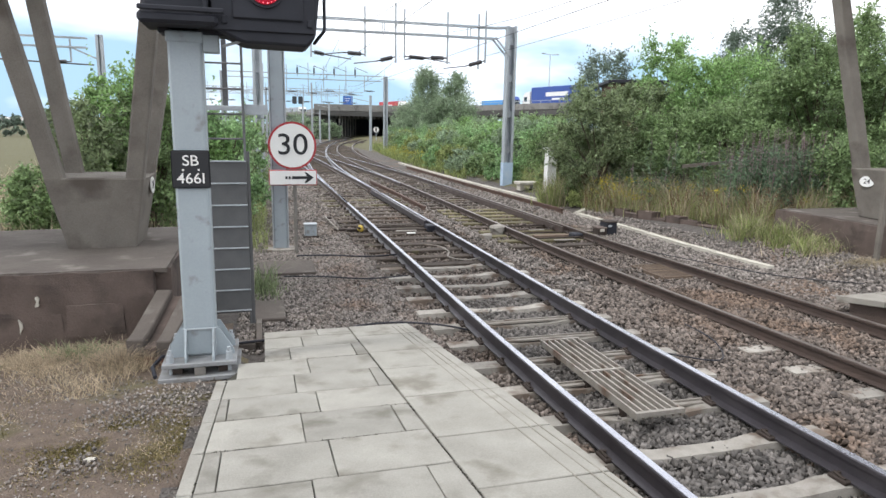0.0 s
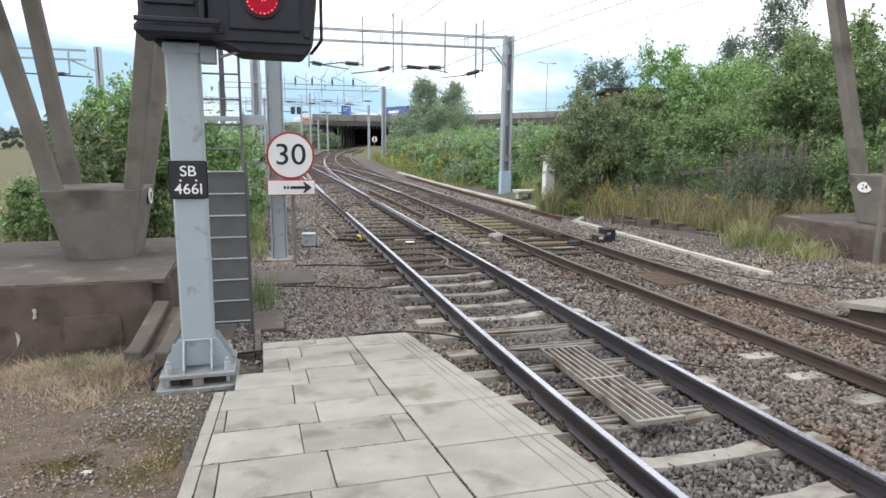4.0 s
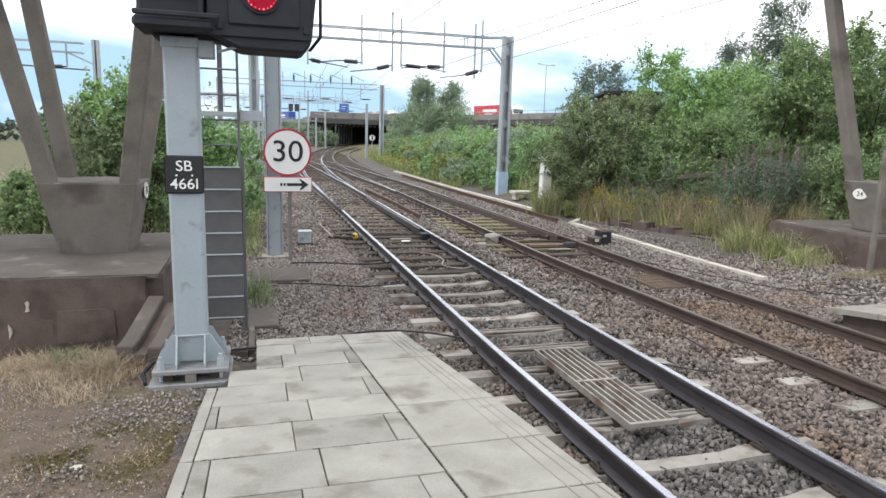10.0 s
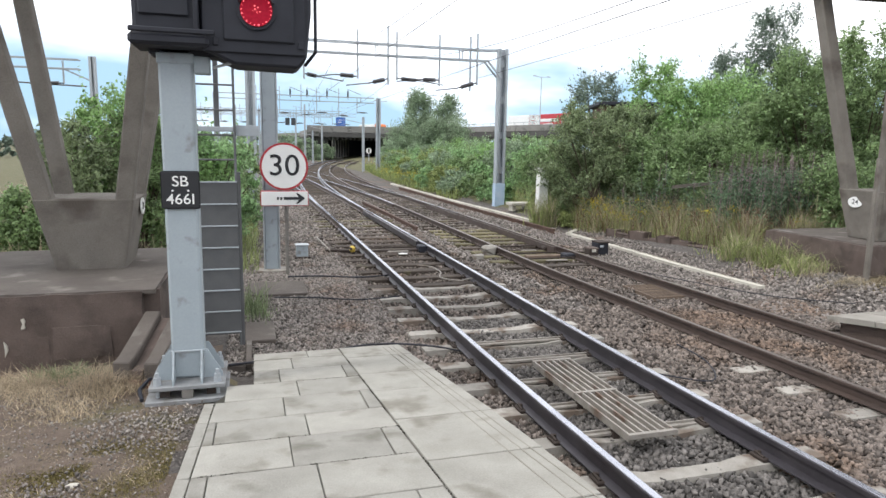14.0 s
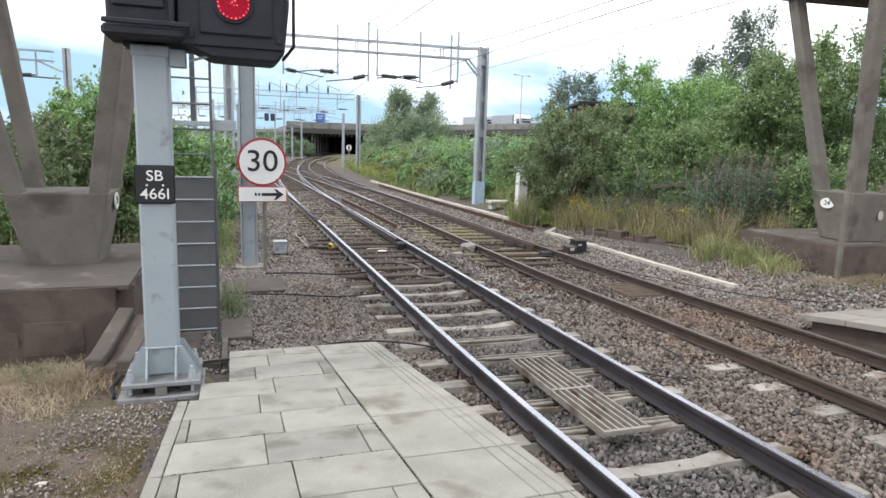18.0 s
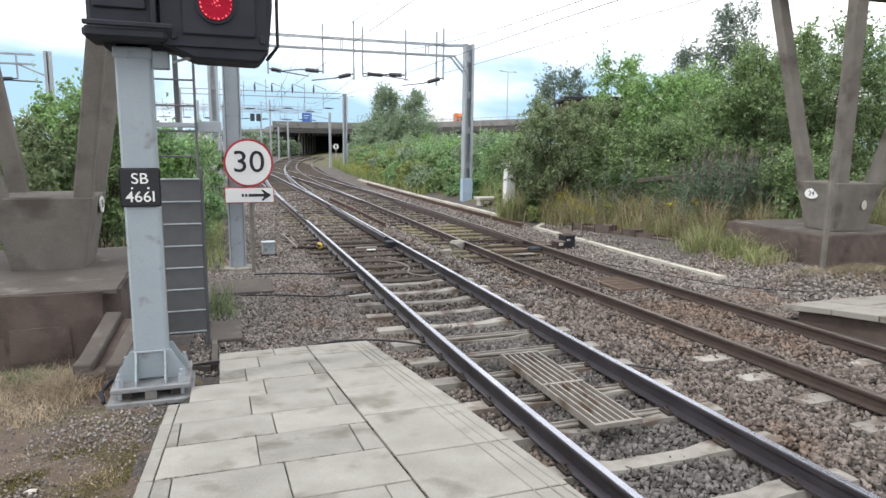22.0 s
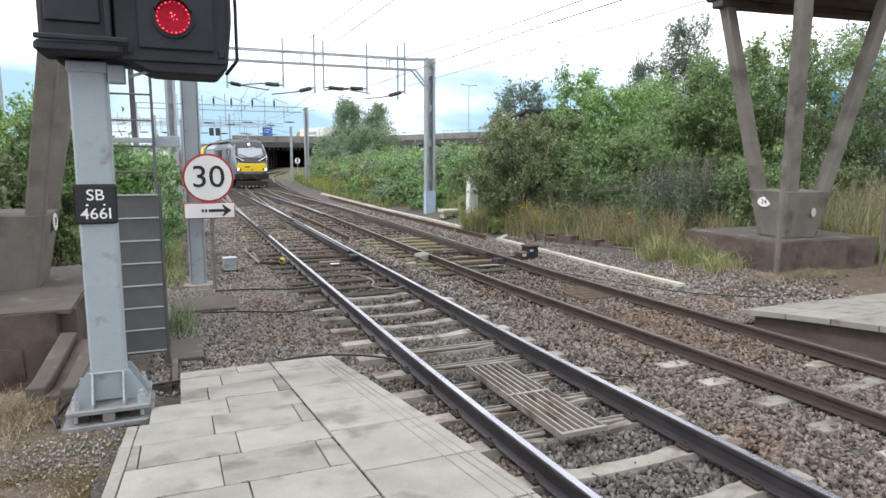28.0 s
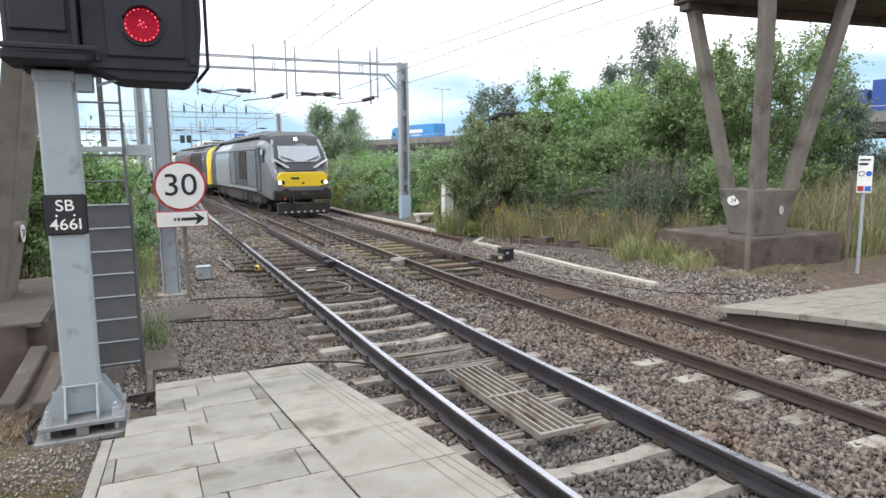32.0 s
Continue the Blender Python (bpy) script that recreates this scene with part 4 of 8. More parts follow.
# ---- signal ----
def build_signal():
    ob = thing("signal", -0.575, 6.03, 0.09, "grey signal post with a black head showing a red light", "signal")
    part("foot_plate", box(-0.34, 0.33, -0.34, 0.33, 0.0, 0.045, 0.006), M["dullgalv"], ob, "grey lower plate")
    part("base_plate", box(-0.31, 0.31, -0.31, 0.31, 0.12, 0.16, 0.006), M["dullgalv"], ob)
    for sx in (-0.2, 0.2):
        for sy in (-0.2, 0.2):
            part("packing", box(sx - 0.05, sx + 0.05, sy - 0.05, sy + 0.05, 0.05, 0.12), M["chair"], ob)
    part("post", box(-0.135, 0.135, -0.12, 0.12, 0.16, 3.15, 0.02), M["greypaint"], ob)
    for rz in (0, 90, 180, 270):
        for off in (-0.115, 0.115):
            bm = bmesh.new()
            prism([(0.125, 0.16), (0.285, 0.16), (0.285, 0.2), (0.16, 0.42), (0.125, 0.42)], off - 0.008, off + 0.008, bm)
            bm.transform(pose(0, 0, 0, 0, 0, rz))
            part("gusset", bm, M["greypaint"], ob)
    for sx in (-0.128, 0.128):
        part("weld_edge", box(sx - 0.007, sx + 0.007, -0.137, -0.12, 0.16, 0.42, 0.002), M["galv"], ob, "pale bare edge of a plate")
    part("weld_edge", box(-0.121, 0.121, -0.137, -0.12, 0.406, 0.42, 0.002), M["galv"], ob, "pale bare edge of a plate")
    part("packing", box(-0.045, 0.045, -0.31, -0.22, 0.05, 0.12), M["signpost"], ob)
    for sx in (-0.245, 0.245):
        for sy in (-0.245, 0.245):
            bm = rod((sx, sy, 0.05), (sx, sy, 0.27), 0.017, None, 8)
            rod((sx, sy, 0.16), (sx, sy, 0.2), 0.034, None, 6, bm)
            rod((sx, sy, 0.2), (sx, sy, 0.23), 0.03, None, 6, bm)
            part("bolt", bm, M["galv"], ob)
    # number plate
    plate = part("identity_plate", box(-0.155, 0.155, -0.145, -0.13, 1.665, 1.985, 0.012), M["black"], ob, "black plate with white letters")
    words("SB", 0.125, 0.0, -0.148, 1.895, M["white"], plate, "lettering", 0.004, wide=1.05)
    words("466I", 0.125, 0.0, -0.148, 1.745, M["white"], plate, "number", 0.004, wide=1.05)
    for sx in (-0.062, 0.062):
        part("rivet", disc(sx, -0.15, 1.82, 0.009, 0.005, 10), M["white"], plate)
    # head
    dp = M["darkpaint"]
    part("bracket", box(-0.2, 0.5, -0.12, 0.14, 2.93, 3.02, 0.01), dp, ob)
    part("clamp", box(-0.145, 0.145, -0.13, 0.13, 2.86, 2.95, 0.01), M["greypaint"], ob)
    part("terminal_box", box(0.14, 0.27, -0.12, 0.02, 2.79, 2.93, 0.008), M["greypaint"], ob)
    part("head_box", box(-0.28, 0.2, -0.34, 0.14, 3.0, 4.6, 0.03), dp, ob)
    part("shelf", box(-0.31, 0.28, -0.4, 0.1, 2.97, 3.06, 0.025), dp, ob)
    part("shelf_lip", box(-0.30, 0.33, -0.42, -0.39, 3.06, 3.1, 0.008), dp, ob)
    part("head_door", box(-0.23, 0.14, -0.365, -0.34, 3.2, 4.5, 0.01), dp, ob)
    part("door_post", box(0.17, 0.21, -0.38, -0.30, 3.06, 4.6, 0.008), dp, ob)
    bm = bmesh.new()
    prism([(0.21, 2.98), (0.47, 2.86), (0.98, 2.85), (1.05, 2.93), (1.09, 3.3), (1.09, 4.6), (0.21, 4.6)], -0.3, 0.16, bm)
    bmesh.ops.bevel(bm, geom=bm.edges[:], offset=0.02, segments=1, affect="EDGES")
    part("lamp_case", bm, dp, ob)
    part("backboard", box(0.23, 1.04, -0.325, -0.30, 2.95, 4.6, 0.006), dp, ob)
    part("door", box(0.39, 0.95, -0.35, -0.325, 3.04, 4.5, 0.012), dp, ob, "black lamp door")
    part("hinge_rod", rod((1.13, -0.22, 3.0), (1.13, -0.22, 4.5), 0.014), dp, ob)
    part("stay", rod((1.13, -0.22, 3.0), (1.05, -0.1, 2.9), 0.014), dp, ob)
    part("stay", rod((0.3, -0.15, 2.84), (0.62, -0.25, 2.93), 0.012), M["galv"], ob, "pale stay rod")
    part("lens_hood", rod((0.65, -0.375, 3.28), (0.65, -0.345, 3.28), 0.15, None, 32), dp, ob)
    lens = part("lens", rod((0.65, -0.388, 3.28), (0.65, -0.37, 3.28), 0.126, None, 32), M["redlamp"], ob, "lit red lens")
    for i in range(28):
        a = i * 2 * math.pi / 22 if i < 22 else i * 2.399
        r = 0.116 if i < 22 else 0.035 * math.sqrt((i - 21.5) / 6)
        k = 0.003 + 0.004 * ((i * 7) % 5) / 4
        c = (0.65 + r * math.cos(a), 3.28 + r * math.sin(a))
        part("emitter", rod((c[0], -0.394, c[1]), (c[0], -0.386, c[1]), k, None, 6), M["redspot"], lens)
    bm = bmesh.new()
    arc = [radians(d) for d in range(20, 161, 14)]
    prism([(0.65 + 0.145 * math.cos(a), 3.28 + 0.145 * math.sin(a)) for a in arc] + [(0.65 + 0.132 * math.cos(a), 3.28 + 0.132 * math.sin(a)) for a in arc[::-1]], -0.47, -0.375, bm)
    part("hood", bm, dp, ob, "short black hood over the lens")
    for sx in (0.33, 1.0):
        for z in (3.0, 3.6, 4.2):
            part("catch", box(sx - 0.02, sx + 0.02, -0.345, -0.325, z, z + 0.06, 0.004), dp, ob)
    # conduit at the foot
    part("conduit", sweep([(0.018 * math.cos(a), 0.018 * math.sin(a)) for a in np.arange(0, 6.28, 1.05)], [(-0.38, -0.2, 0.02), (-0.42, -0.05, 0.06), (-0.36, 0.1, 0.1), (-0.2, 0.2, 0.08)]), M["darkpaint"], ob)
    return ob


def build_ladder():
    ob = thing("signal_ladder", -0.4, 8.0, -0.1, "steel ladder with a dark sheet fixed over its lower rungs", "ladder")
    for x in (-0.2, 0.225):
        part("stile", box(x - 0.014, x + 0.014, -0.03, 0.03, 0.0, 3.7, 0.004), M["ladder"], ob)
    for i in range(13):
        part("rung", rod((-0.2, 0, 0.25 + i * 0.282), (0.225, 0, 0.25 + i * 0.282), 0.011), M["ladder"], ob)
    part("guard_sheet", box(-0.175, 0.235, -0.045, -0.037, 0.15, 1.97, 0.001), M["mesh"], ob, "dark anti-climb sheet")
    for i in range(8):
        part("fixing_bar", box(-0.175, 0.235, -0.06, -0.047, 0.17 + i * 0.256, 0.186 + i * 0.256, 0.002), M["galv"], ob)
    part("locking_post", box(0.238, 0.275, -0.03, 0.03, 0.0, 2.08, 0.004), M["mesh"], ob)
    # bracket and step plate above
    part("step_plate", box(-0.19, 0.215, -0.02, 0.1, 2.545, 2.6, 0.004), M["galv"], ob, "pale step plate")
    part("bracket_beam", box(0.24, 0.5, 0.0, 0.06, 2.5, 2.62, 0.004), M["galv"], ob, "pale bracket plate")
    part("bracket_post", box(0.005, 0.06, 0.08, 0.12, 2.6, 3.75, 0.004), M["ladder"], ob)
    part("stay", rod((-0.2, 0.0, 3.3), (-0.05, 0.1, 3.42), 0.012), M["ladder"], ob)


# ---- speed signs ----
def speed_sign(x, y, z, number, r, top, post, label, board=True):
    ob = thing("speed_sign", x, y, z, label, "road sign")
    for dx in ((0.03,) if board else (0,)):
        part("post", rod((dx, 0.05, 0), (dx, 0.05, top + r * 0.5), post, None, 12), M["signpost"], ob)
    face = part("sign_rim", disc(0, -0.02, top, r, 0.03, 48), M["red"], ob, "red enamel rim")
    part("sign_face", disc(0, -0.026, top, r * 0.915, 0.008, 48), M["white"], face, "white enamel face")
    words(number, r * 1.26, 0, -0.03, top + r * 0.01, M["black"], face, "numeral", 0.006, wide=1.06, bold=0.002)
    if board:
        b = part("arrow_board", box(-r, r, -0.02, 0.01, top - r * 1.68, top - r * 1.02, 0.01), M["red"], ob, "white board with a black arrow and red edge")
        part("board_face", box(-r + 0.014, r - 0.014, -0.028, -0.02, top - r * 1.68 + 0.016, top - r * 1.02 - 0.016, 0.002), M["white"], b)
        zc = top - r * 1.35
        part("arrow_shaft", box(-0.02, r * 0.8, -0.034, -0.028, zc - 0.026, zc + 0.026), M["black"], b)
        bm = bmesh.new()
        prism([(r * 0.86, zc), (r * 0.55, zc + 0.1), (r * 0.47, zc + 0.1), (r * 0.62, zc), (r * 0.47, zc - 0.1), (r * 0.55, zc - 0.1)], -0.036, -0.028, bm)
        part("arrow_head", bm, M["black"], b)
        for dx in (-0.06, -0.12):
            part("dash", box(dx - 0.022, dx + 0.015, -0.034, -0.028, zc - 0.026, zc + 0.026), M["black"], b)
        part("backing", box(-r * 0.3, r * 0.3, -0.012, 0.01, top - r * 1.06, top - r * 0.7, 0.004), M["signpost"], ob)
    return ob


# ---- overhead line ----
def lattice(ob, x0, x1, y, z, dz=0.42, dy=0.4):
    for a in (0, dz):
        for b in (-dy / 2, dy / 2):
            part("chord", beam((x0, y + b, z + a), (x1, y + b, z + a), 0.05, 0.05), M["galv"], ob)
    n = max(2, int((x1 - x0) / 1.1))
    for i in range(n):
        u, v = x0 + (x1 - x0) * i / n, x0 + (x1 - x0) * (i + 1) / n
        for b in (-dy / 2, dy / 2):
            if y > 80:
                p, q = ((u, y + b, z), (v, y + b, z + dz)) if i % 2 else ((u, y + b, z + dz), (v, y + b, z))
                part("brace", beam(p, q, 0.03, 0.03), M["galv"], ob)
            elif i % 3 == 1:
                part("brace", beam((u, y + b, z), (u, y + b, z + dz), 0.035, 0.035), M["galv"], ob)
        part("batten", beam((u, y - dy / 2, z + (dz if i % 2 else 0)), (v, y + dy / 2, z + (dz if i % 2 else 0)), 0.03, 0.03), M["galv"], ob)


def mast(ob, x, y, h, w=0.36, d=0.26, blue=False):
    """A lattice-webbed mast with slots in its web."""
    for s in (-1, 1):
        part("mast_flange", box(x + s * w / 2 - 0.05, x + s * w / 2 + 0.05, y - d / 2, y + d / 2, -0.2, h, 0.008), M["galv"], ob)
    k = 0
    z = -0.2
    while z < h:
        part("mast_web", box(x - w / 2 + 0.05, x + w / 2 - 0.05, y - 0.02, y + 0.02, z, min(z + 0.28, h)), M["galv"], ob)
        z += 1.45
    part("mast_back", box(x - w / 2 + 0.05, x + w / 2 - 0.05, y + d / 2 - 0.03, y + d / 2 - 0.004, -0.2, h), M["galv"], ob)


def dropper(ob, x, y, z0, z1):
    part("drop_tube", beam((x, y, z0), (x, y, z1), 0.06, 0.06), M["galv"], ob)


def insulator(ob, p0, p1, r=0.115):
    p0, p1 = Vector(p0), Vector(p1)
    bm = rod(p0, p1, 0.025)
    n = 11
    for i in range(n):
        a, b = p0.lerp(p1, 0.2 + 0.6 * i / n), p0.lerp(p1, 0.2 + 0.6 * (i + 0.8) / n)
        rod(a, b, r * 0.75, r * 0.6, 8, bm)
    part("insulator", bm, M["insul"], ob)


def build_overhead():
    p1 = thing("overhead_portal", 0, 0, 0, "grey steel lattice portal carrying the overhead wires", "overhead line portal", "overhead line portals")
    y = 25.9
    mast(p1, 10.05, y, 6.35, 0.31, 0.3)
    part("paint_band", box(9.835, 10.265, y - 0.16, y + 0.16, -0.2, 0.85, 0.002), mat("blue_grey_paint", (0.3, 0.42, 0.58), (0.42, 0.5, 0.58), 0.6, scale=5), p1, "pale blue painted foot")
    lattice(p1, 0.15, 9.4, y, 5.82)
    for b in (-0.2, 0.2):
        part("strut", beam((9.3, y + b, 5.85), (9.95, y + b, 5.15), 0.06, 0.06), M["galv"], p1)
        part("strut", beam((9.3, y + b, 6.24), (9.9, y + b, 6.28), 0.06, 0.06), M["galv"], p1)
    mast(p1, 0.02, y, 6.35, 0.26, 0.26)
    for x, z0, z1 in ((4.05, 6.75, 4.9), (5.25, 6.95, 4.72), (5.6, 6.75, 4.9), (7.35, 6.75, 4.75), (8.65, 6.75, 4.6), (8.95, 6.9, 4.85), (2.0, 6.75, 4.8)):
        dropper(p1, x, y, z0, z1)
    for a, b in (((4.05, y, 4.98), (3.2, y, 5.02)), ((5.6, y, 4.98), (6.6, y, 4.92)), ((7.35, y, 4.98), (6.5, y, 4.98)), ((8.95, y, 4.95), (8.1, y, 4.7)), ((5.25, y, 4.95), (4.5, y, 4.75)), ((2.0, y, 5.0), (2.6, y, 4.9))):
        insulator(p1, a, b)
        part("cantilever", rod(b, (b[0] - 0.9 if b[0] < a[0] else b[0] + 0.9, y, b[2] - 0.12), 0.022), M["wire"], p1)
    p2 = thing("overhead_portal", 0, 0, 0, "farther grey steel portal over the curving lines", "overhead line portal", "overhead line portals")
    y = 58.0
    mast(p2, 10.87, y, 6.5, 0.26, 0.26)
    lattice(p2, -2.5, 10.5, y, 6.05, 0.42, 0.4)
    mast(p2, -2.7, y, 6.5)
    for x, z0, z1 in ((0.5, 7.2, 5.0), (2.4, 7.2, 4.9), (4.2, 7.4, 4.8), (5.5, 7.2, 5.0), (7.4, 7.2, 4.8), (9.0, 6.5, 5.1)):
        dropper(p2, x, y, z0, z1)
        insulator(p2, (x, y, z1 + 0.1), (x + 0.9, y, z1 + 0.1), 0.09)
    for x in (1.4, 3.3, 4.7, 6.4, 8.2):
        insulator(p2, (x, y, 7.15), (x, y, 6.3), 0.11)
        part("jumper", rod((x, y, 7.15), (x + 1.1, y, 6.75), 0.02), M["wire"], p2)
    p3 = thing("overhead_portal", 0, 0, 0, "grey steel portal over the sidings", "overhead line portal", "overhead line portals")
    y = 29.4
    mast(p3, -5.95, y, 5.62, 0.16, 0.2)
    lattice(p3, -16.0, -6.4, y, 5.1, 0.36, 0.3)
    for x in (-7.0, -7.6, -9.6):
        dropper(p3, x, y, 5.4, 4.55)
    insulator(p3, (-7.0, y, 4.55), (-7.9, y, 4.5))
    part("cantilever", rod((-6.2, y, 4.45), (-9.5, y, 4.55), 0.03), M["wire"], p3)
    part("strut", beam((-6.1, y, 4.7), (-7.0, y, 5.1), 0.06, 0.06), M["galv"], p3)
    for k, (y, x0, x1, h) in enumerate(((84, -9, 14, 6.6), (98, -16, 18, 7.0), (112, -24, 16, 7.4))):
        p = thing("overhead_portal", 0, 0, 0, "distant grey steel portal over the lines", "overhead line portal", "overhead line portals")
        mast(p, x0, y, h, 0.2, 0.2)
        mast(p, (x0 + x1) / 2 - 1.5, y, h, 0.14, 0.14)
        lattice(p, x0, x1 - 3.0, y, h - 0.5, 0.45, 0.4)
        for i in range(9):
            x = x0 + (x1 - 3 - x0) * (i + 0.5) / 9
            dropper(p, x, y, h + 0.5, h - 1.7)
            insulator(p, (x, y, h - 1.6), (x + 0.9, y, h - 1.6), 0.1)
    # lone masts
    for x, y, h in ((9.7, 95, 5.4), (8.4, 95, 4.5), (6.0, 94, 6.0), (7.4, 96, 8.2), (10.15, 61.7, 5.2), (0.33, 13.27, 0), (3.0, 100, 6.2), (-1.5, 70, 6.4)):
        if h:
            m = thing("overhead_mast", x, y, -0.2, "plain grey steel overhead line mast", "mast", "overhead line masts")
            part("shaft", box(-0.11, 0.11, -0.1, 0.1, 0, h, 0.01), M["galv"], m)
            part("arm", rod((0, 0, h - 0.6), (-1.6, 0, h - 0.3), 0.03), M["galv"], m)
    # wires
    w = thing("overhead_wires", 0, 0, 0, "thin dark overhead wires above both tracks", "overhead wire")
    ring = [(0.0085 * math.cos(t), 0.0085 * math.sin(t)) for t in (0, 1.57, 3.14, 4.71)]
    for f, low in ((main_one, 5.03), (main_two, 4.86)):
        spans = [-6.0, 25.9, 58.0, 98.0]
        for a, b in zip(spans, spans[1:]):
            n = 16
            cat, con = [], []
            for i in range(n + 1):
                y = a + (b - a) * i / n
                cat.append((f(y), y, low + (5.85 - low) * (2 * i / n - 1) ** 2))
                con.append((f(y), y, 4.66))
            for line in (cat, con):
                part("wire", sweep(ring, line), M["wire"], w)
            for i in range(1, n, 3):
                part("dropper", rod(con[i], cat[i], 0.003, None, 4), M["wire"], w)
    part("wire", sweep(ring, [(9.0 - 0.01 * (y - 25), y, 5.14) for y in np.arange(2, 27, 2.0)]), M["wire"], w)
    return w


# ---- viaduct ----
def road_at(d):
    """A point of the viaduct's centre line, d metres from its near end, and its heading."""
    a, b = Vector((67.0, 25.0)), Vector((41.5, 127.0))
    L = (b - a).length
    p = a + (b - a) * (d / L)
    return p.x + 2.0, p.y, math.degrees(math.atan2((b - a).y, (b - a).x)) - 90


def deck_z(d):
    return 5.6


def build_viaduct():
    ob = thing("viaduct", 0, 0, 0, "long grey concrete road viaduct on piers", "viaduct")
    def run(a, b, off, w, z0, z1, name, material, label=""):
        n = 12
        ax, ay, h = road_at(0)
        t = Vector((-math.sin(radians(h)), math.cos(radians(h))))
        s = Vector((t.y, -t.x))
        line = []
        for i in range(n + 1):
            d = a + (b - a) * i / n
            x, y, _ = road_at(d)
            line.append((x + s.x * off, y + s.y * off, deck_z(d)))
        return part(name, sweep([(-w / 2, z0), (w / 2, z0), (w / 2, z1), (-w / 2, z1)], line), material, ob, label)
    run(-500, 620, 0, 11.6, -1.2, -0.8, "deck", M["bridge"])
    run(-500, 620, 0, 11.0, -0.8, -0.75, "carriageway", M["asphalt"])
    # dark strips under both parapets: the shadow there put into the colour
    for off in (-5.95, 5.95):
        run(-500, 620, off, 0.28, -1.25, -0.35, "edge_girder", M["bridgedark"])
    run(-500, 620, -6.0, 0.35, -0.35, 0.62, "parapet", M["bridge"])
    run(-500, 620, 6.0, 0.35, -0.35, 0.62, "parapet", M["bridge"])
    for off in (-5.3, -1.5, 1.5, 5.3):
        run(-500, 620, off, 0.6, -1.55, -1.2, "girder", M["bridgedark"])
    run(-500, 620, -6.0, 0.07, 1.02, 1.1, "handrail", M["galv"])
    for i in range(60):
        d = -8 + i * 2.4
        x, y, h = road_at(d)
        bm = box(-6.03, -5.97, -0.03, 0.03, 0.62, 1.05)
        bm.transform(pose(x, y, deck_z(d), 0, 0, h))
        part("rail_post", bm, M["galv"], ob)
    for d in (-40, -15, 10, 35, 60, 85):
        x, y, h = road_at(d)
        for off in (-4, 4):
            bm = rod((off, 0, -6.2), (off, 0, -1.5), 0.5, None, 14)
            bm.transform(pose(x, y, deck_z(d), 0, 0, h))
            part("pier", bm, M["bridge"], ob)
        bm = box(-5.5, 5.5, -0.6, 0.6, -2.1, -1.5, 0.05)
        bm.transform(pose(x, y, deck_z(d), 0, 0, h))
        part("crosshead", bm, M["bridge"], ob)
    # bridge over the railway
    b = thing("railway_overbridge", 0, 0, 0, "wide concrete road bridge with a dark opening over the tracks", "bridge")
    part("deck", box(9.4, 44, 117.5, 135, 3.9, 5.0, 0.05), M["bridge"], b)
    part("parapet", box(9.4, 44, 117.2, 117.5, 4.6, 5.75, 0.03), M["bridge"], b)
    part("fascia_beam", box(11.5, 44, 117.0, 117.5, 3.75, 4.5, 0.03), M["bridgedark"], b)
    for i in range(7):
        part("pier", box(13.75 + i * 0.74, 13.97 + i * 0.74, 117.7 + i * 1.9, 118.2 + i * 1.9, -1.0, 4.0, 0.02), M["bridge"], b)
    for i in range(16):
        part("girder", box(13.2 + i * 0.75, 13.45 + i * 0.75, 117.55, 134, 3.35, 3.9), M["bridgedark"], b)
    part("abutment", box(23.6, 44, 119, 135, -1, 3.9), M["bridgedark"], b)
    part("abutment", box(9.5, 13.3, 119, 135, -1, 3.9), M["bridgedark"], b)
    # black wall added across the far end in place of the opening's deep shade
    part("back_wall", box(9.5, 44, 134, 135, -1, 3.9), M["darkpaint"], b, "added black wall standing for the shade inside the opening")
    # lamp columns
    for d, hgt in ((84, 9.8), (124, 9.0), (150, 9.0)):
        x, y, h = road_at(d)
        c = thing("street_lamp", x, y, deck_z(d) - 0.75, "tall slim grey lamp column on the viaduct", "street lamp", "viaduct lamps", rz=h)
        part("column", rod((0, 0, 0), (0, 0, hgt), 0.1, 0.06), M["galv"], c)
        for s in (-1, 1):
            part("arm", rod((0, 0, hgt), (s * 1.6, 0, hgt + 0.1), 0.05), M["galv"], c)
            part("lantern", box(s * 1.5 - 0.35, s * 1.5 + 0.35, -0.12, 0.12, hgt + 0.05, hgt + 0.2, 0.03), M["galv"], c)
    g = thing("direction_sign", 15.5, 119.0, 5.7, "blue motorway direction sign above the bridge", "road sign")
    part("panel", box(-0.85, 0.85, -0.05, 0.05, 0.1, 1.6, 0.03), mat("sign_blue", (0.03, 0.12, 0.42), (0.04, 0.14, 0.45), 0.4), g)
    part("lettering_bar", box(-0.5, 0.4, -0.062, -0.05, 1.1, 1.2), M["white"], g)
    part("lettering_bar", box(-0.5, 0.2, -0.062, -0.05, 0.7, 0.8), M["white"], g)
    for s in (-0.5, 0.5):
        part("leg", rod((s, 0.08, -0.6), (s, 0.08, 1.4), 0.06), M["galv"], g)


# ---- plants ----
def leaves(points, size, rng, flat=0.5):
    """Four-cornered leaves at the given points, each turned at random."""
    n = len(points)
    u = rng.normal(size=(n, 3))
    u /= np.linalg.norm(u, axis=1, keepdims=True)
    v = rng.normal(size=(n, 3))
    v -= u * (u * v).sum(1, keepdims=True)
    v /= np.linalg.norm(v, axis=1, keepdims=True)
    s = size * rng.uniform(0.6, 1.4, (n, 1))
    a, b, c, d = points - u * s, points + v * s * flat, points + u * s, points - v * s * flat
    verts = np.stack([a, b, c, d], 1).reshape(-1, 3)
    return verts, np.arange(n * 4).reshape(-1, 4)


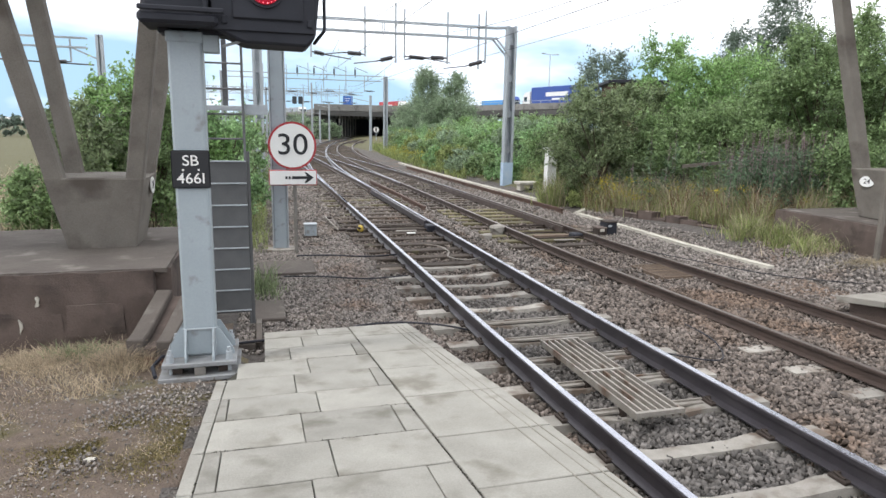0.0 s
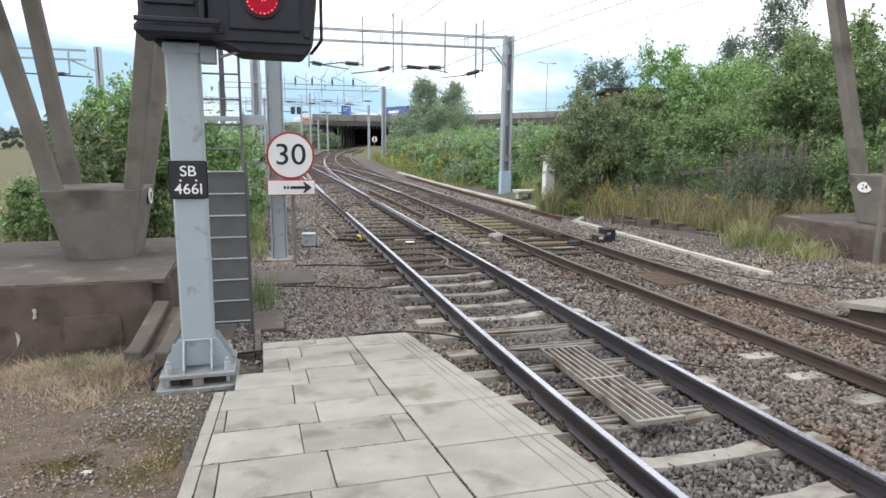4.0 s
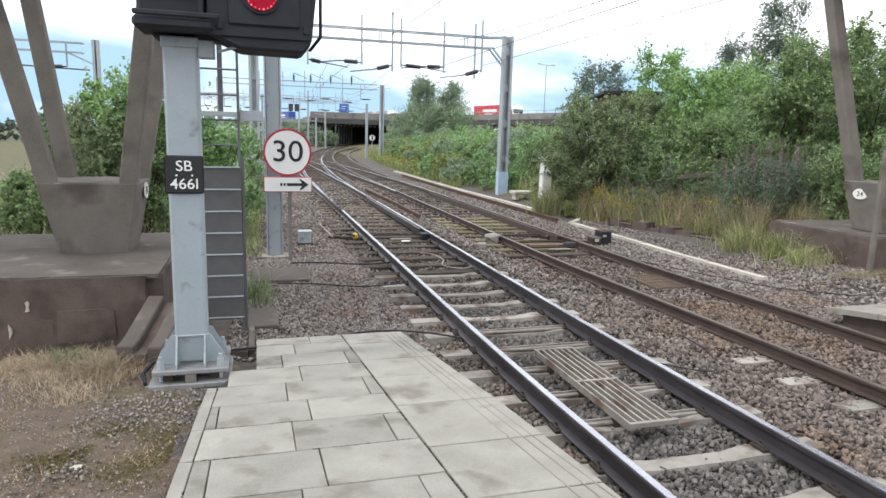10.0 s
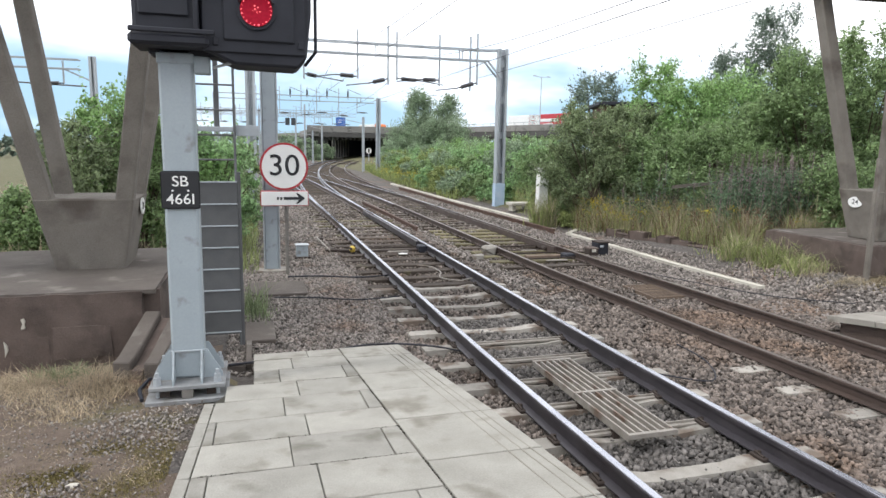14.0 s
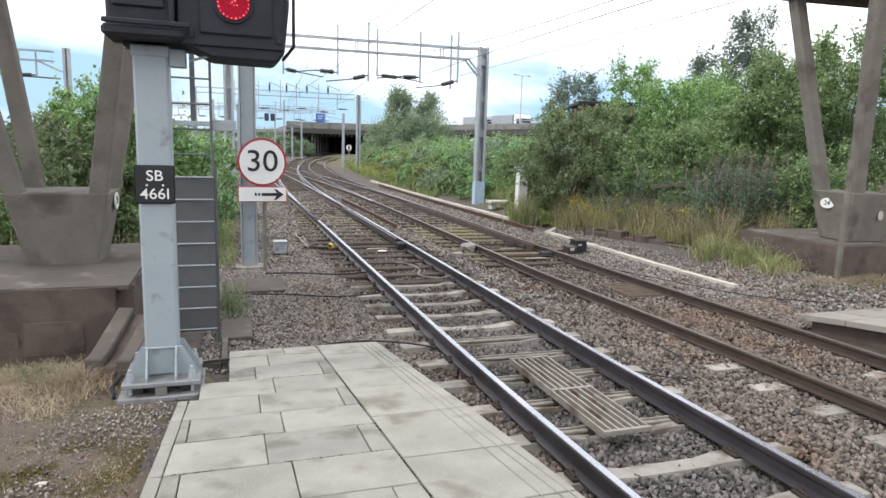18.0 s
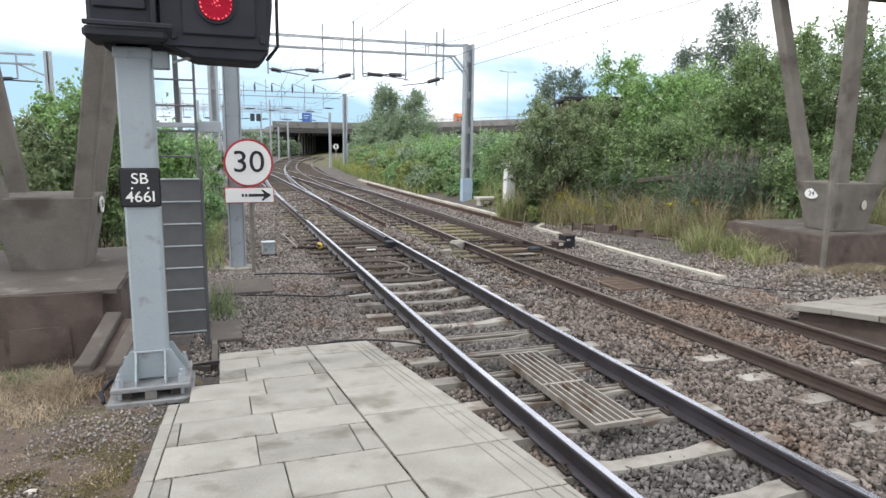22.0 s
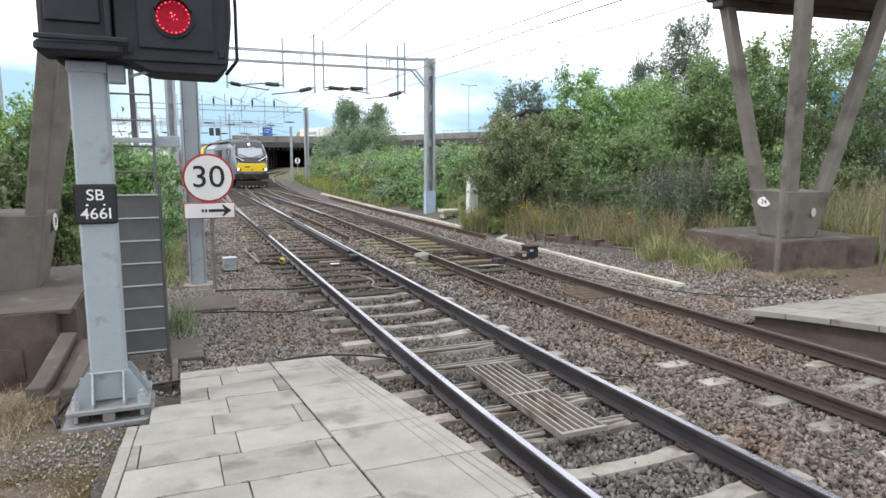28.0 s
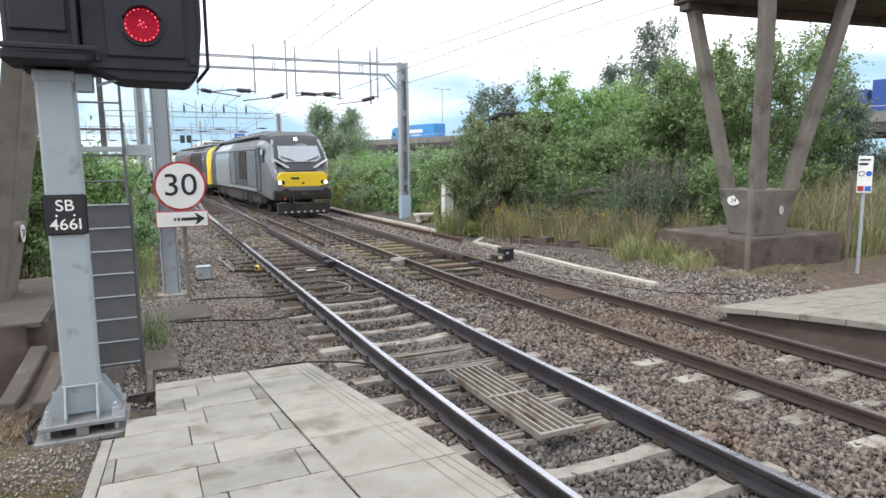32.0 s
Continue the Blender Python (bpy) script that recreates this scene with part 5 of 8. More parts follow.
def bush(name, x, y, rx, ry, top, material, label, category, n=9000, size=0.07, seed=1, trunk=True, clumps=70, low=0.06, shoots=0, slim=0.0, loose=1.0):
    """A shrub or tree up to the height top: stems and limbs under a crown of many small leaves in uneven clumps."""
    rng = np.random.default_rng(seed)
    z0 = float(land(x, y))
    h = top - z0
    ob = thing(name, x, y, z0, label, category)
    blobs = []
    for i in range(clumps):
        a, e = rng.uniform(0, 2 * math.pi), rng.uniform(low, 0.93)
        q = math.sqrt(max(0.0, 1 - (abs(e - 0.38) / 0.66) ** 2)) * rng.uniform(0.45, 0.95) * (1 - slim * e)
        r = rng.uniform(0.13, 0.3) * min(rx, ry, h * 0.6)
        blobs.append((math.cos(a) * q * rx, math.sin(a) * q * ry, e * h, r, r))
    # leafy twigs that fan out from each limb's end
    base = np.array(blobs)
    per = 13
    k = clumps * per
    origin = np.repeat(base[:, :3], per, 0)
    way = rng.normal(size=(k, 3)) + np.array([0, 0, 0.55]) + origin * np.array([1 / rx, 1 / ry, 0.0]) * 0.9
    way /= np.linalg.norm(way, axis=1, keepdims=True)
    long_ = np.repeat(base[:, 3:4], per, 0) * rng.uniform(0.55, 1.75, (k, 1)) * loose
    pick = rng.integers(k, size=n)
    t = rng.uniform(0.05, 1.0, (n, 1)) ** 0.8
    pts = origin[pick] + way[pick] * long_[pick] * t + rng.normal(0, 1, (n, 3)) * (0.02 + (0.05 + 0.07 * loose) * long_[pick] * (1.1 - t))
    for i in range(shoots):
        b = blobs[rng.integers(len(blobs))]
        m = 26
        t = rng.uniform(0, 1, (m, 1))
        tip = np.array([rng.normal(0, 0.12), rng.normal(0, 0.12), rng.uniform(0.5, 1.1)])
        pts = np.concatenate([pts, np.array(b[:3]) + t * tip + rng.normal(0, 0.07, (m, 3)) * (1.1 - t)])
    pts[:, 2] *= h / np.percentile(pts[:, 2], 99.7)
    pts[:, 2] = np.maximum(pts[:, 2], 0.03)
    vs, fs = leaves(pts, size, rng, 0.45)
    solid("crown", vs, fs, material, ob)
    if trunk:
        bm = bmesh.new()
        for i in range(4):
            b = blobs[rng.integers(len(blobs) - 1)]
            mid = (b[0] * 0.4, b[1] * 0.4, b[2] * 0.6)
            rod((rng.uniform(-0.15, 0.15), rng.uniform(-0.15, 0.15), -0.1), mid, 0.03 + 0.01 * h, 0.035, 7, bm)
            rod(mid, b[:3], 0.035, 0.012, 6, bm)
        for b in blobs[:26]:
            rod((b[0] * 0.3, b[1] * 0.3, b[2] * 0.5), b[:3], 0.02, 0.006, 5, bm)
        part("trunk", bm, M["bark"], ob)
    return ob


def polar(x9, D):
    """A place D metres off at a bearing in degrees from straight along the track."""
    a = radians(x9)
    return D * math.sin(a), D * math.cos(a)


def build_bushes():
    spec = [
        # bearing, distance, rx, ry, top, leaf, leaves, leaf size, shoots
        (29.1, 22.0, 1.6, 1.7, 3.75, "leaf_olive", 30000, 0.05, 6, "dense dark olive shrub beside the track"),
        (31.8, 23.0, 1.5, 1.6, 3.75, "leaf_olive", 20000, 0.05, 6, "dense olive green shrub beside the track"),
        (34.0, 26.5, 1.25, 1.3, 5.7, "leaf_light", 13000, 0.065, 16, "fresh light green sycamore bush"),
        (36.6, 25.5, 1.5, 1.5, 4.8, "leaf_light", 16000, 0.065, 14, "fresh light green leafy bush"),
        (39.3, 26.5, 1.6, 1.6, 5.3, "leaf_light", 16000, 0.065, 14, "fresh light green leafy bush"),
        (35.5, 22.0, 1.7, 1.4, 3.0, "leaf_mid", 16000, 0.055, 4, "low green shrub on the bank"),
        (39.5, 22.0, 1.7, 1.5, 3.2, "leaf_mid", 17000, 0.055, 6, "low green shrub on the bank"),
        (42.5, 23.5, 1.7, 1.7, 4.2, "leaf_mid", 18000, 0.058, 10, "green leafy shrub on the bank"),
        (45.5, 22.5, 1.7, 1.7, 5.4, "leaf_mid", 19000, 0.058, 14, "green leafy shrub behind the support"),
        (48.8, 22.0, 1.7, 1.7, 5.9, "leaf_mid", 20000, 0.058, 14, "tall green shrub behind the support"),
        (52.2, 24.0, 1.8, 1.8, 6.0, "leaf_mid", 18000, 0.06, 14, "tall green shrub behind the support"),
        (55.0, 26.0, 1.4, 1.6, 4.6, "leaf_dark", 12000, 0.06, 8, "dark green shrub beyond the grass"),
        (59.5, 28.0, 1.6, 1.8, 2.6, "leaf_dark", 13000, 0.06, 6, "dark green shrub beyond the grass"),
        (63.0, 28.0, 2.0, 1.8, 2.6, "leaf_dark", 10000, 0.06, 6, "dark green shrub beyond the grass"),
        (48.5, 19.0, 1.2, 1.2, 2.3, "leaf_mid", 11000, 0.055, 4, "low green shrub behind the support"),
    ]
    for i, (a, D, rx, ry, h, m, n, size, shoots, label) in enumerate(spec):
        x, y = polar(a, D)
        bush("shrub", x, y, rx, ry, h, M[m], label, "bush", int(n * 1.55), size * 0.84, 20 + i, shoots=shoots, clumps=80, loose=1.05 if a < 33 else 1.45)
    trees = [
        (29.1, 36.0, 1.6, 1.5, 6.3, "leaf_dark", 15000, 0.07, "dark round-headed tree behind the shrubs", 0.0),
        (39.8, 36.0, 1.9, 1.8, 7.4, "leaf_dark", 22000, 0.06, "thin grey-green willow behind the shrubs", 0.25),
        (42.4, 36.0, 1.7, 1.7, 9.3, "leaf_dark", 22000, 0.06, "tall thin grey-green willow behind the shrubs", 0.35),
        (44.2, 37.0, 1.5, 1.6, 7.4, "leaf_dark", 12000, 0.06, "tall thin grey-green willow behind the shrubs", 0.35),
        (47.0, 36.0, 1.8, 1.8, 7.6, "leaf_grey", 9000, 0.06, "thin tree showing above the shrubs", 0.3),
        (53.6, 36.0, 1.4, 1.4, 8.6, "leaf_dark", 5000, 0.07, "thin tree showing above the shrubs", 0.3),
        (55.2, 37.0, 1.2, 1.2, 7.0, "leaf_dark", 3500, 0.07, "thin tree showing above the shrubs", 0.3),
        (12.9, 70.0, 2.3, 2.4, 4.4, "leaf_grey", 26000, 0.075, "grey-green bushy tree in front of the viaduct", 0.0),
        (14.4, 71.0, 3.0, 2.8, 5.8, "leaf_grey", 34000, 0.075, "grey-green bushy tree in front of the viaduct", 0.15),
        (14.1, 73.0, 2.6, 2.4, 8.6, "leaf_grey", 30000, 0.07, "upright grey-green tree in front of the viaduct", 0.62),
        (16.6, 72.0, 2.3, 2.2, 8.0, "leaf_grey", 26000, 0.07, "upright grey-green tree in front of the viaduct", 0.6),
        (16.4, 69.0, 2.6, 2.4, 5.6, "leaf_grey", 24000, 0.075, "grey-green bushy tree in front of the viaduct", 0.0),
        (12.5, 69.0, 1.9, 2.0, 3.1, "leaf_grey", 16000, 0.075, "low grey-green bush in front of the viaduct", 0.0),
    ]
    for i, (a, D, rx, ry, h, m, n, size, label, slim) in enumerate(trees):
        x, y = polar(a, D)
        bush("tree", x, y, rx, ry, h, M[m], label, "tree", int(n * 1.3) if D < 50 else n, size * 0.85 if D < 50 else size, 60 + i, clumps=90, low=0.12 if D < 50 else 0.04, slim=slim, loose=1.6, shoots=0 if D < 50 else 16)
    hedge = [(12.7, 78, 2.6, 3.2), (13.8, 70, 2.8, 3.0), (15.2, 62, 2.8, 2.9), (16.6, 56, 2.7, 2.5), (18.2, 51, 2.6, 2.6), (19.8, 47, 2.5, 2.7), (21.6, 44, 2.5, 2.7), (23.4, 41, 2.5, 2.9), (25.2, 36, 2.0, 2.7), (26.2, 30, 1.6, 2.4), (13.4, 92, 3.0, 3.6), (18.0, 66, 3.2, 3.3), (20.5, 60, 3.2, 3.3), (22.8, 54, 3.2, 3.3), (24.8, 48, 3.0, 3.3)]
    for i, (a, D, r, h) in enumerate(hedge):
        x, y = polar(a, D)
        bush("shrub", x, y, r, r, h, M[("leaf_hedge", "leaf_light", "leaf_grey", "leaf_hedge", "leaf_mid")[i % 5]], "low tangled green shrub along the railway bank", "bush", 17000, 0.07, 100 + i, trunk=False, shoots=6, loose=1.35)
    left = [(-10.2, 16.0, 1.0, 1.1, 3.5, "leaf_light", 12), (-12.6, 15.0, 0.9, 1.1, 2.7, "leaf_olive", 10), (-8.4, 15.5, 0.9, 1.0, 3.1, "leaf_mid", 6), (-3.0, 17.0, 1.0, 1.1, 2.75, "leaf_hedge", 4), (-15.6, 15.0, 0.7, 0.7, 1.5, "leaf_mid", 3), (-1.9, 20.0, 0.5, 0.5, 1.3, "leaf_mid", 2), (-5.4, 16.5, 0.9, 1.0, 2.6, "leaf_light", 4), (-1.4, 22.0, 0.8, 0.9, 2.4, "leaf_mid", 4)]
    for i, (a, D, rx, ry, h, m, shoots) in enumerate(left):
        x, y = polar(a, D)
        bush("shrub", x, y, rx, ry, h, M[m], "leafy green shrub behind the concrete support", "bush", 12500, 0.048, 140 + i, shoots=shoots * 2, loose=1.5)
    rng = np.random.default_rng(77)
    verge = [(27.5, 10.6, 0.8, 1.0), (30, 10.4, 0.8, 1.1), (32.5, 10.2, 0.9, 1.2), (35, 10.3, 1.0, 1.3), (37.5, 10.3, 1.0, 1.2), (40, 10.5, 1.1, 1.5), (43, 10.7, 1.2, 1.4), (46, 11.0, 1.2, 1.6), (49, 11.3, 1.3, 1.6), (52.5, 11.8, 1.4, 1.8), (56, 12.4, 1.5, 1.8), (60, 13.2, 1.6, 2.0), (64, 14.2, 1.7, 2.2), (68, 15.3, 1.8, 2.2), (72.5, 16.7, 1.9, 2.2), (77, 18.2, 2.0, 2.4), (33, 11.9, 1.2, 1.6), (38, 12.2, 1.4, 1.9), (44, 12.9, 1.6, 2.1), (50, 13.9, 1.8, 2.2), (57, 15.0, 2.0, 2.4)]
    for i, (y, x, r, h) in enumerate(verge):
        bush("weed_clump", x, y, r, r * 1.4, h + float(land(x, y)), M[("leaf_hedge", "leaf_mid", "leaf_grey", "grassgreen")[i % 4]], "low tangle of green weeds beside the kerb", "weeds", 7000, 0.05 + 0.0003 * y, 200 + i, trunk=False, clumps=60, low=0.02)
    for i, (x, y, r, h) in enumerate(((9.3, 19.75, 0.3, 0.35), (9.95, 19.6, 0.5, 0.7), (9.0 + 0.95, 21.4, 0.5, 1.0), (10.4, 20.6, 0.6, 1.2), (10.5, 22.6, 0.6, 0.9), (9.75, 18.8, 0.35, 0.5))):
        bush("weed_clump", x, y, r, r, h + float(land(x, y)), M[("leaf_olive", "leaf_mid", "grassgreen")[i % 3]], "green weeds round the white cabinet", "weeds", 5000, 0.035, 240 + i, trunk=False, clumps=40, low=0.02)
    for i, (x, y, r, h) in enumerate(((9.0, 113, 2.6, 3.4), (12.0, 115, 2.0, 2.6), (5.5, 116, 3.0, 4.4), (1.0, 118, 3.5, 4.6), (-4.0, 118, 3.5, 4.2))):
        bush("shrub", x, y, r, r, h, M["leaf_grey"], "grey-green bush on the bank by the bridge", "bush", 7000, 0.12, 260 + i, trunk=False, clumps=60, low=0.02)
    far = [(-12, 150, 14, 5), (-6, 160, 14, 5), (0.5, 170, 14, 4.5), (4.5, 150, 9, 4.0), (-20, 130, 12, 3)]
    for i, (a, D, r, h) in enumerate(far):
        x, y = polar(a, D)
        bush("tree", x, y, r, r * 0.6, h, M["leaf_dark"], "distant dark green trees on the skyline", "tree", 7000, 0.3, 170 + i, trunk=False)


def build_grass():
    rng = np.random.default_rng(9)
    def blades(n, fx, fy, h0, h1, material, name, label, lean=0.38, w=0.006, keep=None):
        x, y = fx(n), fy(n)
        if keep is not None:
            k = keep(x, y)
            x, y = x[k], y[k]
            n = len(x)
        z = land(x, y)
        h = rng.uniform(h0, h1, n) * (0.4 + 0.7 * np.abs(np.sin(x * 1.9 + np.sin(y * 2.3) * 1.4))) * rng.choice([0.7, 1.0, 1.15], n)
        a = rng.uniform(0, 2 * math.pi, n)
        lx, ly = rng.normal(0, lean, n) * h, rng.normal(0, lean, n) * h
        cx, cy = np.cos(a) * w, np.sin(a) * w
        b0 = np.stack([x - cx, y - cy, z - 0.01], 1)
        b1 = np.stack([x + cx, y + cy, z - 0.01], 1)
        m0 = np.stack([x - cx * 0.8 + lx * 0.35, y - cy * 0.8 + ly * 0.35, z + h * 0.6], 1)
        m1 = np.stack([x + cx * 0.8 + lx * 0.35, y + cy * 0.8 + ly * 0.35, z + h * 0.6], 1)
        t0 = np.stack([x + lx, y + ly, z + h], 1)
        t1 = np.stack([x + lx + cx * 0.3, y + ly + cy * 0.3, z + h], 1)
        verts = np.stack([b0, b1, m1, m0, t1, t0], 1).reshape(-1, 3)
        i = np.arange(n)[:, None] * 6
        faces = np.concatenate([i + np.array([[0, 1, 2, 3]]), i + np.array([[3, 2, 4, 5]])])
        ob = solid(name, verts, faces, material)
        return tagged(ob, label, "grass", kind="stuff")
    U = lambda a, b: (lambda n: rng.uniform(a, b, n))
    bank = lambda x, y: (x > 9.72 + np.clip(17.5 - y, 0, 6) * 0.3 + 0.95 * smooth01(18.4, 19.4, y) + rng.normal(0, 0.12, len(x))) & ~((x > 10.95) & (y < 11.98) & (y > 8.4)) & (rng.random(len(x)) < 0.4 + 0.75 * np.sin(x * 2.3 + np.sin(y * 1.7) * 1.5) ** 2)
    blades(46000, U(9, 15), U(11.5, 24), 0.25, 1.05, M["straw"], "dry_grass", "tall dry straw-coloured grass on the bank", keep=bank)
    blades(70000, U(9, 16), U(11.2, 26), 0.2, 0.9, M["grassgreen"], "bank_grass", "green grass and weeds on the bank", keep=bank)
    blades(9000, U(9.6, 13.5), U(12, 19), 0.3, 0.95, M["dock"], "brown_grass", "red-brown seeding grass and sorrel on the bank", w=0.005, keep=bank)
    blades(15000, U(12.8, 24), U(9.5, 19), 0.6, 1.5, M["straw"], "tall_grass", "tall pale grass beyond the far support", w=0.012, keep=lambda x, y: ~((x < 14.2) & (y < 12.1)) & (y > 24 - x))
    blades(24000, U(12.8, 24), U(9.5, 19), 0.4, 1.25, M["grassgreen"], "tall_green_grass", "green grass among the tall pale grass", w=0.01, keep=lambda x, y: ~((x < 14.2) & (y < 12.1)) & (y > 24 - x))
    blades(450, lambda n: rng.normal(9.28, 0.2, n), lambda n: rng.normal(19.65, 0.22, n), 0.7, 1.5, M["straw"], "verge_grass", "pale dry grass round the white cabinet", w=0.006)
    blades(650, lambda n: rng.normal(9.3, 0.22, n), lambda n: rng.normal(19.65, 0.22, n), 0.6, 1.3, M["grassgreen"], "verge_grass", "grey-green weeds round the white cabinet", w=0.009)
    blades(15000, U(9.4, 13), U(30, 70), 0.2, 0.7, M["grassgreen"], "verge_grass", "green grass along the far verge", w=0.014, keep=lambda x, y: x > 9.4 + np.clip(y - 40, 0, 60) ** 2 / 420)
    blades(1500, U(-4.5, -0.55), U(3.0, 6.6), 0.012, 0.04, M["moss"], "short_grass", "sparse short green grass in the dirt", lean=0.6, w=0.003)
    clump = lambda x, y: rng.random(len(x)) < np.clip(0.15 + np.sin(x * 7 + np.sin(y * 5)) * np.sin(y * 6 + x * 3), 0.05, 1)
    blades(7000, lambda n: rng.normal(10.6, 0.28, n), lambda n: rng.uniform(9.9, 12.8, n), 0.08, 0.5, M["grassgreen"], "corner_grass", "green grass tuft beside the far plinth", lean=0.6, w=0.008, keep=clump)
    blades(4000, lambda n: rng.normal(10.55, 0.3, n), lambda n: rng.uniform(9.6, 12.8, n), 0.1, 0.55, M["straw"], "corner_straw", "dry grass beside the far plinth", lean=0.6, w=0.005, keep=clump)
    blades(3000, lambda n: rng.normal(11.2, 0.5, n), lambda n: 9.25 - np.abs(rng.normal(0, 0.18, n)), 0.04, 0.16, M["straw"], "corner_straw", "dead straw grass at the foot of the far plinth", lean=1.4, w=0.004)
    blades(20000, lambda n: rng.normal(-0.9, 0.26, n), lambda n: rng.normal(4.4, 0.26, n), 0.002, 0.009, M["moss"], "moss_patch", "mossy green patch in the dirt", lean=0.9, w=0.004, keep=lambda x, y: x < -0.56)
    blades(1600, lambda n: rng.normal(-2.6, 0.6, n), lambda n: rng.normal(4.6, 0.6, n), 0.003, 0.01, M["moss"], "moss_patch", "mossy green patch in the dirt", lean=0.9, w=0.004)
    tuft = lambda x, y: rng.random(len(x)) < np.clip(0.12 + 1.3 * (np.sin(x * 5.1 + np.sin(y * 7) * 1.3) * np.sin(x * 2.3 + y * 3.7) + 0.1), 0.06, 1)
    blades(26000, lambda n: rng.uniform(-4.2, -1.3, n), lambda n: 7.38 - np.abs(rng.normal(0, 0.42, n)), 0.03, 0.15, M["deadgrass"], "dead_grass", "matted dead straw grass against the plinth", lean=1.6, w=0.0025, keep=tuft)
    blades(16000, lambda n: rng.uniform(-3.8, -0.6, n), lambda n: rng.uniform(3.2, 6.9, n), 0.006, 0.03, M["deadgrass"], "dead_grass", "thin scatter of dead straw on the dirt", lean=2.0, w=0.002, keep=tuft)
    band = lambda x, y: rng.random(len(x)) < np.clip(0.1 + 0.95 * smooth01(5.55, 6.7, y + 0.35 * np.sin(x * 3.1) + 0.2 * np.sin(x * 7.7)) * (0.55 + 0.45 * np.sin(x * 9 + y * 5)), 0, 1)
    blades(25000, lambda n: rng.uniform(-4.4, -1.22, n), lambda n: rng.uniform(5.5, 7.33, n), 0.02, 0.1, M["deadgrass"], "dead_grass", "thick mat of pale dead grass before the plinth", lean=1.1, w=0.0028, keep=band)
    blades(700, lambda n: rng.normal(-1.75, 0.2, n), lambda n: rng.normal(7.1, 0.1, n), 0.05, 0.16, M["leaf_olive"], "weed_tuft", "small green weed among the straw", lean=0.8, w=0.006)
    blades(2600, lambda n: rng.normal(-1.3, 0.14, n), lambda n: rng.normal(6.5, 0.2, n), 0.06, 0.2, M["deadgrass"], "dead_grass", "matted dead straw grass by the ramp block", lean=0.9, w=0.003)
    blades(420, lambda n: rng.normal(0.0, 0.12, n), lambda n: rng.normal(9.9, 0.28, n), 0.06, 0.42, M["leaf_olive"], "weed_tuft", "green weeds growing in the ballast", w=0.005)
    blades(9000, U(-9, -1.3), U(10.7, 30), 0.25, 0.8, M["straw"], "sidings_grass", "yellow rough grass beside the sidings", w=0.008)
    blades(5000, U(-1.6, 0.1), U(13, 30), 0.1, 0.5, M["grassgreen"], "lineside_grass", "green weeds beside the lineside posts", w=0.006)


